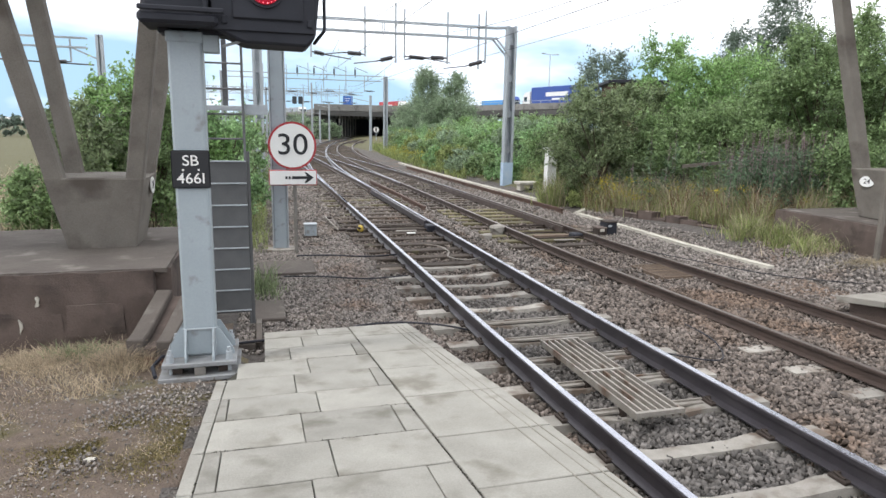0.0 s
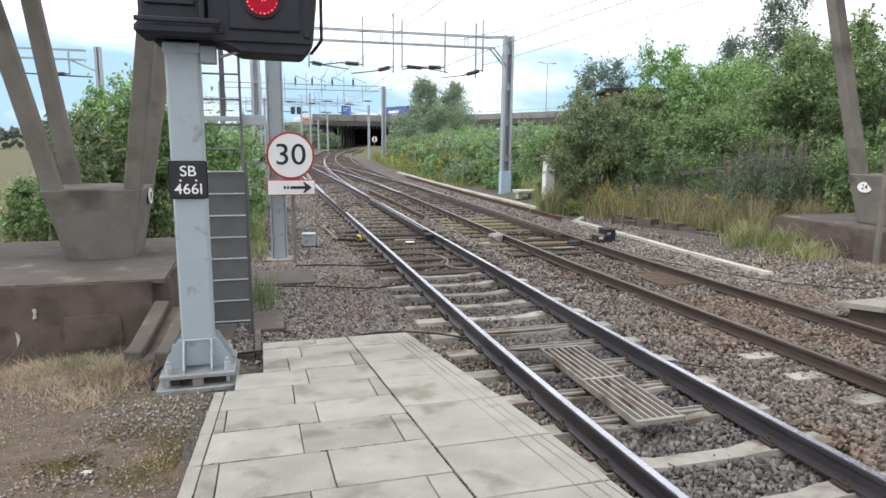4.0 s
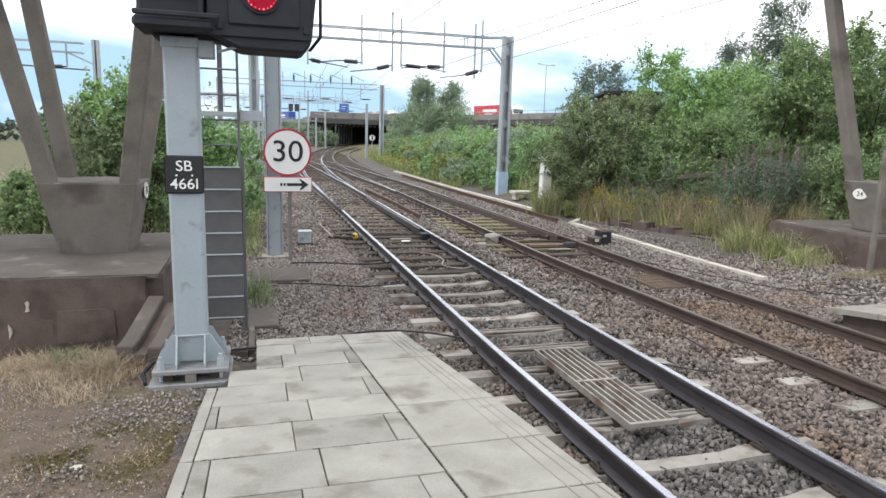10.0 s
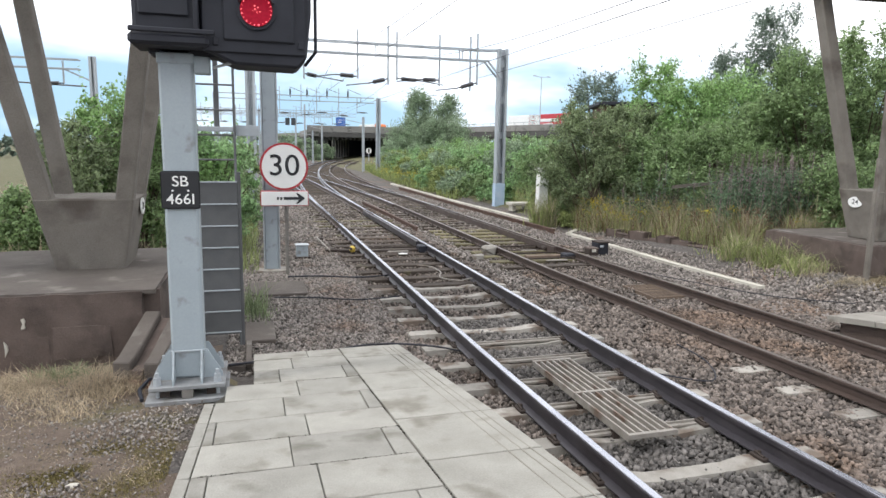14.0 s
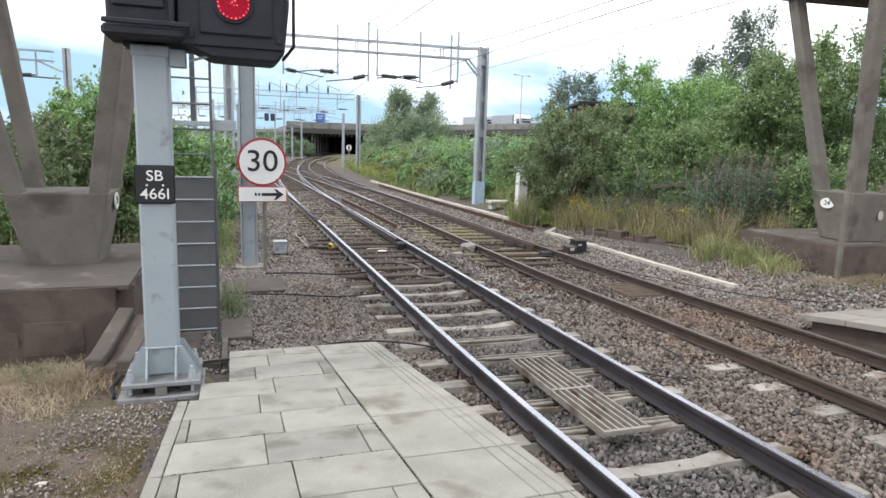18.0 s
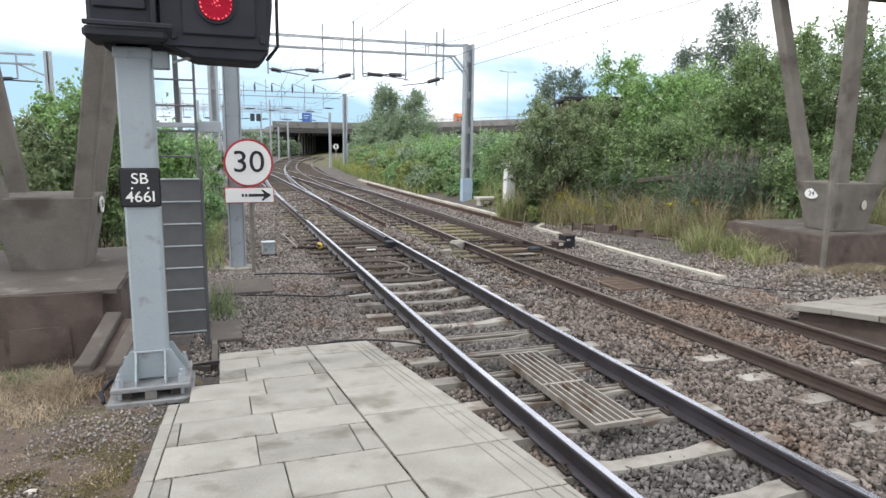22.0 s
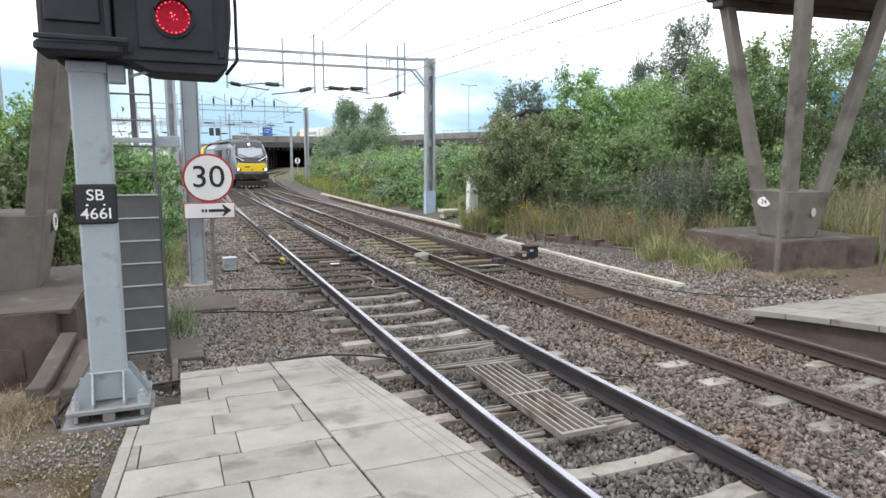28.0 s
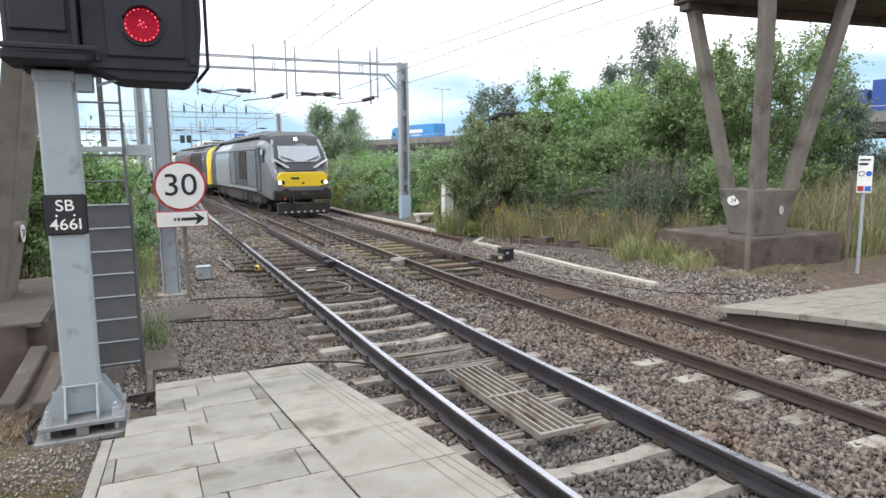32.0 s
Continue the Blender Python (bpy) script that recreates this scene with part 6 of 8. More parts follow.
def build_herbs():
    """Tall willowherb past its flowering, and yellow ragwort."""
    rng = np.random.default_rng(31)
    spots = []
    for i in range(210):
        spots.append((rng.normal(12.95, 0.6), rng.uniform(13.0, 15.2)))
    for i in range(46):
        spots.append((rng.uniform(10.4, 12.2), rng.uniform(15.6, 20.0)))
    vs, tops, stems = [], [], bmesh.new()
    ob = thing("willowherb_patch", 0, 0, 0, "tall dark willowherb going to seed on the bank", "plants", kind="stuff")
    for x, y in spots:
        z = float(land(x, y))
        h = rng.uniform(1.35, 2.45) if y < 16.2 else rng.uniform(0.8, 1.4)
        dx, dy = rng.normal(0, 0.08, 2)
        t = rng.uniform(0.08, 0.84, 95)[:, None]
        base = np.array([x, y, z]) + t * np.array([dx, dy, h])
        vs.append(base + rng.normal(0, 0.085, base.shape) * np.array([1, 1, 0.5]))
        t = rng.uniform(0.74, 1.0, 22)[:, None]
        base = np.array([x, y, z]) + t * np.array([dx, dy, h])
        tops.append(base + rng.normal(0, 0.03, base.shape))
        rod((x, y, z - 0.02), (x + dx, y + dy, z + h), 0.009, 0.004, 4, stems)
    for name, pts, size, m in (("leaf_mass", np.concatenate(vs), 0.07, M["herb"]), ("seed_head", np.concatenate(tops), 0.03, M["herbtop"])):
        v, f = leaves(pts, size, rng, 0.2)
        solid(name, v, f, m, ob)
    part("stem", stems, M["herbtop"], ob)
    dock = thing("dead_dock_patch", 0, 0, 0, "brown dead dock stalks standing among the weeds", "plants", kind="stuff")
    pts, st = [], bmesh.new()
    for cx, cy, k in ((11.95, 13.2, 14), (12.5, 12.9, 7), (11.3, 14.6, 5)):
        for i in range(k):
            x, y = rng.normal(cx, 0.22), rng.normal(cy, 0.18)
            z, h = float(land(x, y)), rng.uniform(0.6, 1.05)
            dx, dy = rng.normal(0, 0.1, 2)
            t = rng.uniform(0.1, 1.0, 46)[:, None]
            pts.append(np.array([x, y, z]) + t * np.array([dx, dy, h]) + rng.normal(0, 0.035, (46, 3)))
            rod((x, y, z), (x + dx, y + dy, z + h), 0.008, 0.004, 4, st)
    v, f = leaves(np.concatenate(pts), 0.045, rng, 0.35)
    solid("dry_leaf_mass", v, f, M["dock"], dock)
    part("stem", st, M["dock"], dock)
    fence = thing("old_fence", 0, 0, 0, "old grey wooden fence rail sunk among the weeds", "fence")
    part("fence_rail", beam((11.2, 15.55, 1.34), (13.1, 15.45, 1.5), 0.05, 0.09), M["oldwood"], fence)
    part("fence_rail", beam((13.1, 15.45, 1.45), (14.7, 15.45, 1.5), 0.05, 0.09), M["oldwood"], fence)
    for x, h in ((13.05, 1.6), (14.6, 1.65)):
        part("fence_post", box(x - 0.05, x + 0.05, 15.5, 15.6, -0.1, h, 0.01), M["oldwood"], fence)
    rag = thing("ragwort_patch", 0, 0, 0, "yellow ragwort flowers scattered along the bank", "flowers", kind="stuff")
    pts, st = [], bmesh.new()
    for i in range(140):
        x, y = (rng.uniform(9.7, 10.6), rng.uniform(15.8, 18.6)) if i < 22 else (rng.uniform(10.4, 13.0), rng.uniform(12.4, 17)) if i < 30 else (rng.uniform(9.35, 10.3), rng.uniform(37, 50)) if i < 95 else (rng.uniform(10.0, 13.5), rng.uniform(38, 62))
        z = float(land(x, y))
        h = rng.uniform(0.5, 0.95)
        rod((x, y, z), (x, y, z + h), 0.006, 0.004, 4, st)
        pts.append(np.array([x, y, z + h]) + rng.normal(0, 1, (26, 3)) * np.array([0.09, 0.09, 0.05]) * (1 if i < 30 else 3.2))
    v, f = leaves(np.concatenate(pts), 0.02, rng, 0.8)
    solid("flower_head", v, f, M["flower"], rag)
    part("stem", st, M["grassgreen"], rag)


# ---- ballast stones ----
def build_stones():
    rng = np.random.default_rng(2)
    base = np.array([(a, b, c) for a in (-1, 1) for b in (-1, 1) for c in (-1, 1)], dtype=float) * 0.72
    quads = np.array([(0, 1, 3, 2), (4, 6, 7, 5), (0, 4, 5, 1), (2, 3, 7, 6), (0, 2, 6, 4), (1, 5, 7, 3)])
    def scatter(n, x0, x1, y0, y1, r0, r1, keep, sink=0.3):
        x, y = rng.uniform(x0, x1, n), rng.uniform(y0, y1, n)
        k = keep(x, y)
        x, y = x[k], y[k]
        n = len(x)
        r = rng.uniform(r0, r1, (n, 1, 1))
        v = base[None] * rng.uniform(0.15, 1.6, (n, len(base), 3)) * np.array([1.15, 0.9, 0.7]) * r
        q = rng.normal(size=(n, 4))
        q /= np.linalg.norm(q, axis=1, keepdims=True)
        w, i, j, k = q.T
        rot = np.stack([np.stack([1 - 2 * (j * j + k * k), 2 * (i * j - k * w), 2 * (i * k + j * w)], -1), np.stack([2 * (i * j + k * w), 1 - 2 * (i * i + k * k), 2 * (j * k - i * w)], -1), np.stack([2 * (i * k - j * w), 2 * (j * k + i * w), 1 - 2 * (i * i + j * j)], -1)], 1)
        v = np.einsum("nij,npj->npi", rot, v)
        z = land(x, y) + r[:, 0, 0] * (0.62 - sink) + np.where((np.abs(x - 3.25) < 1.35) | (np.abs(x - 6.3) < 1.3), rng.uniform(-0.01, 0.03, n), rng.uniform(-0.01, 0.02, n))
        out = (v + np.stack([x, y, z], -1)[:, None]).reshape(-1, 3)
        return out, (quads[None] + (np.arange(n) * len(base))[:, None, None]).reshape(-1, 4)
    on = lambda x, y: (x > 1.85) | (y > 7.15)
    for name, n, box_, r0, r1, keep in (
        ("inner_ballast", 17000, (2.5, 4.1, 2.2, 9.0), 0.014, 0.036, lambda x, y: x > 2.4),
        ("near_ballast", 66000, (1.7, 9.0, 2.2, 9.0), 0.012, 0.036, lambda x, y: on(x, y) & ~((x > 7.7) & (y < 7.1)) & (np.abs(x - 3.3) > 0.78)),
        ("side_ballast", 22000, (-0.35, 2.0, 7.1, 13.5), 0.012, 0.027, on),
        ("track_ballast", 26000, (1.9, 7.7, 9.0, 20.0), 0.016, 0.034, lambda x, y: (np.abs(x - 3.25) < 1.4) | (np.abs(x - 6.35) < 1.2)),
        ("far_ballast", 44000, (-0.2, 11.0, 9.0, 18.0), 0.015, 0.034, lambda x, y: ((x < 9.9) | (y < 11.5)) & (np.abs(x - 3.25) >= 1.4) & (np.abs(x - 6.35) >= 1.2)),
        ("verge_gravel", 8000, (8.0, 13.5, 7.1, 11.5), 0.015, 0.04, lambda x, y: ~((x > 11.0) & (y > 9.25)) & (x + rng.normal(0, 0.5, len(x)) < 11.2)),
        ("distant_ballast", 30000, (-0.6, 9.3, 18.0, 34.0), 0.024, 0.045, lambda x, y: x < 9.2),
        ("signal_gravel", 5500, (-1.9, -0.42, 4.6, 6.6), 0.004, 0.014, lambda x, y: rng.random(len(x)) < np.exp(-((x + 0.85) / 0.45) ** 2 - ((y - 5.25) / 0.4) ** 2)),
        ("dirt_rubble", 1800, (-1.9, -0.6, 3.3, 4.8), 0.005, 0.017, lambda x, y: rng.random(len(x)) < np.exp(-((x + 1.18) / 0.17) ** 2 - ((y - 4.1) / 0.26) ** 2)),
        ("dirt_gravel", 13000, (-3.6, -0.45, 3.0, 7.0), 0.003, 0.010, lambda x, y: rng.random(len(x)) < 0.15 + 0.6 * np.clip(np.sin(x * 3.1 + y * 2.2) * np.sin(y * 4.1 - x * 1.3) + 0.35, 0, 1)),
    ):
        v, f = scatter(n, *box_, r0, r1, keep)
        tagged(solid(name, v, f, M["grit" if name in ("signal_gravel", "dirt_gravel") else "darkstone" if name == "inner_ballast" else "stone" if name in ("near_ballast", "track_ballast") else "palestone"]), "loose grey and brown crushed stone ballast", "ballast", kind="stuff")


# ---- vehicle paints ----
T_PAINT = dict(
    silver=mat("silver_paint", (0.17, 0.18, 0.197), (0.115, 0.123, 0.136), 0.38, 0.35, scale=0.8, fine=8, bump=0.02, coat=0.2),
    bright=mat("bright_silver_paint", (0.36, 0.38, 0.41), (0.28, 0.3, 0.325), 0.35, 0.4, scale=0.8, fine=8, bump=0.02, coat=0.2),
    slate=mat("slate_paint", (0.042, 0.047, 0.055), (0.03, 0.034, 0.04), 0.5, 0.1, scale=1.2, fine=9, bump=0.02, coat=0.08),
    roof=mat("roof_grey", (0.2, 0.21, 0.22), (0.13, 0.135, 0.14), 0.6, 0.1, scale=0.8, fine=8),
    under=mat("underframe_dirt", (0.04, 0.035, 0.031), (0.022, 0.019, 0.017), 0.9, scale=2, fine=20),
    nose=mat("warning_yellow", (0.82, 0.58, 0.02), (0.75, 0.52, 0.02), 0.4, scale=1, fine=10, bump=0.01, coat=0.2),
    maroon=mat("maroon_paint", (0.2, 0.035, 0.03), (0.14, 0.03, 0.028), 0.45, scale=0.8, fine=8, bump=0.02),
    glass=mat("cab_glass", (0.02, 0.025, 0.03), (0.03, 0.035, 0.04), 0.05, 0, bump=0, coat=1.0),
    lamp=mat("headlight", (1.0, 0.95, 0.85), (1.0, 0.95, 0.85), 0.3, emit=2.5, bump=0),
    orange=mat("orange_paint", (0.6, 0.16, 0.03), (0.5, 0.13, 0.03), 0.5),
    wagon=mat("wagon_grey", (0.55, 0.54, 0.52), (0.38, 0.37, 0.35), 0.8, scale=1.5, fine=14),
)


# ---- lineside things ----
def build_lineside():
    post = thing("steel_post", 0.35, 13.3, -0.2, "tall pale grey square steel post beside the track", "post")
    part("shaft", box(-0.13, 0.13, -0.1, 0.1, 0, 9.0, 0.012), M["greypaint"], post)
    for s in (-1, 1):
        part("flange", box(s * 0.145 - 0.012, s * 0.145 + 0.012, -0.13, 0.13, 0, 9.0, 0.003), M["galv"], post)
    part("foot", box(-0.28, 0.28, -0.28, 0.28, 0, 0.05, 0.008), M["conc"], post)
    # second speed sign, far off
    speed_sign(-0.48, 40.0, -0.2, "40", 0.38, 1.72, 0.04, "small distant round white 40 speed sign", board=False)
    # white kerbs
    rng = random.Random(3)
    k = thing("kerb", 0, 0, 0, "pale concrete kerb along the edge of the ballast", "kerb", kind="structure")
    def stones(points, w, h, n):
        pts = [Vector(p) for p in points]
        for a, b in zip(pts, pts[1:]):
            m = max(1, round((b - a).length / 0.9))
            for i in range(m):
                p, q = a.lerp(b, i / m), a.lerp(b, (i + 1) / m - 0.012)
                bm = beam((p.x, p.y, h), (q.x, q.y, h + rng.uniform(-0.006, 0.006)), w, 0.16)
                bmesh.ops.bevel(bm, geom=bm.edges[:], offset=0.015, segments=1, affect="EDGES")
                part("kerb_stone", bm, M["kerb"], k)
    stones([(9.06, 9.7), (8.98, 12.0), (9.02, 14.5), (9.0, 17.3)], 0.14, -0.225, 0)
    stones([(9.0, 17.35), (9.9, 18.4)], 0.14, -0.225, 0)
    stones([(9.27, 20.6), (9.2, 23.6), (9.0, 29.0), (8.95, 36.0), (9.0, 43.0)], 0.2, -0.21, 0)
    # grating panels between the rails
    def grating(x0, x1, y0, y1, z, n, label, material):
        ob = thing("grating", 0, 0, 0, label, "grating", "track gratings")
        for i in range(n):
            x = x0 + (x1 - x0) * i / (n - 1)
            part("bar", box(x - 0.0095, x + 0.0095, y0, y1, z - 0.07, z, 0.002), M[material], ob)
        for y in (y0, (y0 + y1) / 2, y1):
            part("cross_bar", box(x0 - 0.02, x1 + 0.02, y - 0.02, y + 0.02, z - 0.04, z + 0.004, 0.002), M[material], ob)
        for y in (y0 + 0.3, (y0 + y1) / 2, y1 - 0.3):
            for x in (x0 + 0.05, x1 - 0.05):
                part("foot", box(x - 0.03, x + 0.03, y - 0.03, y + 0.03, -0.3, z - 0.06, 0.003), M["chair"], ob)
    grating(3.0, 3.44, 4.5, 6.45, -0.05, 7, "galvanised steel bar grating lying between the rails", "grate")
    ob = thing("grating", 6.75, 9.75, -0.13, "small rusty slatted panel between the rails", "grating", "track gratings")
    for i in range(13):
        part("slat", box(-0.27, 0.27, -0.5 + i * 0.078, -0.472 + i * 0.078, -0.05, 0.012, 0.003), M["slat"], ob)
    for x in (-0.28, 0.28):
        part("runner", box(x - 0.02, x + 0.02, -0.52, 0.5, -0.08, 0.008, 0.003), M["slat"], ob)
    # steel ties between the sleepers of the near track
    for y in (4.85, 5.5, 6.2, 6.9, 7.6):
        t = thing("steel_tie", 3.25, y, -0.2, "narrow pale steel tie between the rails", "track tie", "steel ties")
        part("bar", box(-0.66, 0.66, -0.045, 0.045, 0, 0.03, 0.006), M["grate"], t)
        part("rib", box(-0.66, 0.66, -0.008, 0.008, 0.03, 0.05, 0.002), M["grate"], t)
    # boxes, stays and weights
    c = thing("junction_box", 1.04, 14.75, -0.2, "small grey metal junction box on the ballast", "junction box")
    part("case", box(-0.13, 0.13, -0.11, 0.11, 0.02, 0.28, 0.012), M["greypaint"], c)
    part("lid", box(-0.15, 0.15, -0.13, 0.13, 0.28, 0.31, 0.01), M["galv"], c, "pale lid")
    part("stand", box(-0.18, 0.18, -0.16, 0.16, 0, 0.04, 0.008), M["chair"], c)
    d = thing("point_machine", 8.16, 14.05, -0.22, "dark metal box beside the far track", "point machine")
    part("case", box(-0.14, 0.14, -0.18, 0.18, 0.0, 0.3, 0.02), M["darkpaint"], d)
    part("lid", box(-0.155, 0.155, -0.195, 0.195, 0.3, 0.335, 0.012), M["chair"], d)
    part("label_plate", box(-0.1, -0.01, -0.188, -0.18, 0.2, 0.25), M["galv"], d, "small pale plate")
    part("rod", rod((-0.14, 0, 0.06), (-1.0, 0.1, 0.05), 0.022), M["chair"], d)
    y = thing("yellow_clamp", 2.26, 15.29, -0.2, "yellow painted clamp beside the rail", "track clamp")
    part("body", box(-0.07, 0.06, -0.08, 0.08, 0, 0.15, 0.035), M["yellow"], y)
    part("bar", box(-0.34, -0.08, -0.05, 0.05, 0, 0.07, 0.012), M["chair"], y)
    part("bar", box(-0.5, -0.2, 0.12, 0.2, 0, 0.06, 0.012), M["chair"], y)
    part("bolt", rod((-0.05, -0.16, 0.1), (-0.05, 0.16, 0.1), 0.03), M["chair"], y)
    w = thing("concrete_block", 5.36, 14.27, -0.2, "pale broken concrete block against the rail", "block")
    bm = box(-0.16, 0.13, -0.13, 0.13, 0, 0.25, 0.05)
    for v in bm.verts:
        v.co += Vector((noise.noise(v.co * 7), noise.noise(v.co * 9), noise.noise(v.co * 8))) * 0.05
    part("block", bm, M["conc"], w)
    w2 = thing("concrete_block", 4.9, 13.8, -0.21, "pale broken concrete block on the ballast", "block")
    bm = box(-0.14, 0.14, -0.09, 0.09, 0, 0.13, 0.03)
    for v in bm.verts:
        v.co += Vector((noise.noise(v.co * 9), noise.noise(v.co * 7), noise.noise(v.co * 11))) * 0.04
    part("block", bm, M["conc"], w2)
    d2 = thing("point_machine", 7.83, 13.85, -0.22, "low rusty metal box beside the far track", "point machine")
    part("case", box(-0.13, 0.11, -0.14, 0.14, 0.0, 0.19, 0.02), M["chair"], d2)
    part("lid", box(-0.14, 0.12, -0.15, 0.15, 0.19, 0.215, 0.01), M["plinth"], d2)
    part("label_plate", box(-0.08, 0.03, -0.156, -0.15, 0.12, 0.19), M["kerb"], d2, "pale plate")
    m = thing("point_motor", 6.55, 14.5, -0.2, "dark greasy point stretcher gear between the rails", "point gear")
    part("slide_bar", rod((-0.85, 0, 0.05), (0.6, 0, 0.05), 0.03), M["chair"], m)
    part("case", box(0.28, 0.46, -0.1, 0.1, 0, 0.15, 0.03), M["chair"], m)
    part("plate", box(-0.3, 0.1, -0.06, 0.06, 0.04, 0.07, 0.005), M["grate"], m, "pale steel plate")
    part("plate", box(-0.1, 0.25, -0.4, -0.3, 0.03, 0.05, 0.004), M["brick"], m, "rust-red plate")
    part("long_timber", box(-0.55, 0.62, -0.98, -0.8, 0.03, 0.085, 0.01), M["slat"], m, "rust-stained timber")
    for dy in (-1.35, -0.6, 0.45):
        part("stretcher", rod((-0.72, dy, 0.09), (0.72, dy + 0.04, 0.09), 0.018), M["chair"], m)
    for k in range(5):
        part("slide_chair", box(0.5, 0.86, -1.6 + k * 0.66, -1.42 + k * 0.66, 0.03, 0.1, 0.012), M["chair"], m)
    part("drive_case", box(0.25, 0.62, -1.3, -1.02, 0.0, 0.16, 0.03), M["darkpaint"], m, "greasy black drive case")
    part("cover", box(-0.3, 0.2, -1.52, -1.44, 0.05, 0.075, 0.004), M["grate"], m, "pale steel cover strip")
    part("bracket", box(0.5, 0.62, -0.12, 0.12, 0, 0.15, 0.02), M["chair"], m)
    n = thing("point_gear", 3.3, 15.0, -0.2, "greasy point stretcher bars between the near rails", "point gear")
    part("slide_bar", rod((-0.75, 0, 0.06), (0.75, 0, 0.06), 0.022), M["chair"], n)
    part("slide_bar", rod((-0.75, 0.5, 0.06), (0.75, 0.5, 0.06), 0.022), M["chair"], n)
    part("bracket", box(0.5, 0.72, -0.13, 0.2, 0, 0.17, 0.02), M["darkpaint"], n)
    part("plate", box(-0.25, 0.25, -0.1, 0.06, 0.03, 0.06, 0.005), M["grate"], n, "pale steel plate")
    part("plate", box(-0.05, 0.15, -0.4, -0.3, 0.03, 0.05, 0.004), M["white"], n, "white plate")
    # spare rail and pull rods
    s = thing("spare_rail", 4.7, 0, -0.06, "loose orange-rusty rail lying between the tracks", "rail")
    part("rail", sweep(RAIL, [(0.02, 18.8, 0), (0.0, 23, 0), (-0.12, 28.0, 0)]), M["rustrail"], s)
    s2 = thing("spare_rail", 8.3, 0, -0.05, "loose rusty rail lying beside the far track", "rail")
    part("rail", sweep(RAIL, [(0.35, 17.6, 0), (0.3, 20.5, 0), (0.2, 24, 0), (0.1, 30.0, 0), (0.1, 38.0, 0)]), M["rustrail"], s2)
    r = thing("signal_rod", 1.72, 16.5, -0.2, "thin pale rod and crank beside the sleepers", "rod")
    part("rod", rod((0.0, -1.2, 0.06), (-0.1, 1.2, 0.06), 0.02), M["grate"], r)
    for yy in (-1.0, 1.0):
        part("stool", box(-0.07, 0.07, yy - 0.06, yy + 0.06, 0, 0.05, 0.005), M["chair"], r)
    # cable trough lids and small slabs near the signal
    for x0, x1, y0, y1, name, label in ((-0.1, 0.86, 10.9, 11.95, "cable_cover", "flat grey-brown concrete cable cover"), (-0.14, 0.25, 8.3, 9.2, "cable_cover", "flat brown concrete cover slab"), (-0.05, 0.1, 7.2, 7.28, "cable_cover", "narrow pale concrete edging")):
        o = thing(name, 0, 0, 0, label, "cover slab")
        part("slab", box(x0, x1, y0, y1, -0.24, -0.15, 0.012), M["captop"], o)
    o = thing("drain_frame", 0, 0, 0, "low concrete frame round a patch of gravel", "drain")
    part("side", box(-0.12, -0.05, 7.3, 8.25, -0.24, -0.12, 0.01), M["captop"], o)
    part("side", box(-0.6, -0.12, 7.25, 7.33, -0.24, -0.12, 0.01), M["captop"], o)
    # cables
    def cable(points, r, label, material="darkpaint"):
        o = thing("cable", 0, 0, 0, label, "cable", "loose cables")
        dense = []
        pts = [Vector(p) for p in points]
        for i in range(len(pts) - 1):
            p0, p1, p2, p3 = pts[max(0, i - 1)], pts[i], pts[i + 1], pts[min(len(pts) - 1, i + 2)]
            for j in range(6):
                t = j / 6
                dense.append(tuple(0.5 * ((2 * p1) + (-p0 + p2) * t + (2 * p0 - 5 * p1 + 4 * p2 - p3) * t * t + (-p0 + 3 * p1 - 3 * p2 + p3) * t ** 3)))
        dense.append(tuple(pts[-1]))
        part("cable", sweep([(r * math.cos(a), r * math.sin(a)) for a in np.arange(0, 6.28, 1.05)], dense), M[material], o)
    cable([(0.75, 7.42, -0.12), (1.1, 7.6, -0.1), (1.6, 7.62, -0.1), (2.1, 7.5, -0.13), (2.45, 7.44, -0.2)], 0.012, "black rubber cable snaking over the ballast")
    cable([(-0.3, 7.25, -0.1), (0.1, 7.3, -0.1), (0.5, 7.35, -0.1), (0.75, 7.42, -0.12)], 0.014, "black cable along the platform end")
    cable([(0.3, 10.45, -0.1), (0.9, 10.5, -0.14), (1.6, 10.2, -0.14), (2.3, 10.3, -0.14)], 0.011, "black cable crossing the ballast")
    cable([(0.6, 12.2, -0.12), (1.2, 12.3, -0.15), (1.9, 12.0, -0.14), (2.5, 12.1, -0.14)], 0.016, "thin dark cable beside the sleepers")
    cable([(3.25, 12.9, -0.12), (3.45, 12.6, -0.1), (3.5, 12.0, -0.1), (3.35, 11.5, -0.1), (3.6, 11.2, -0.11), (3.95, 11.4, -0.12)], 0.012, "pale wire looping between the rails", "grate")
    cable([(4.2, 5.9, -0.1), (4.7, 5.6, -0.12), (5.1, 6.2, -0.13), (5.2, 6.9, -0.14)], 0.008, "dark cable beside the rail")
    cable([(7.4, 11.8, -0.12), (7.9, 10.5, -0.13), (8.6, 9.0, -0.14), (9.6, 8.2, -0.14)], 0.008, "thin dark cable over the gravel")
    # white posts and cabinet
    p = thing("marker_post", 10.93, 9.18, -0.1, "tall thin grey concrete marker post before the plinth", "post")
    part("shaft", box(-0.042, 0.042, -0.042, 0.042, 0, 2.35, 0.01), M["vconc"], p)
    q = thing("cabinet", 9.5, 20.4, 0.05, "small white lineside cabinet half hidden in weeds", "cabinet")
    part("case", box(-0.17, 0.17, -0.15, 0.15, -0.1, 1.55, 0.02), M["white"], q)
    part("cap", box(-0.22, 0.22, -0.19, 0.19, 1.55, 1.64, 0.02), M["white"], q)
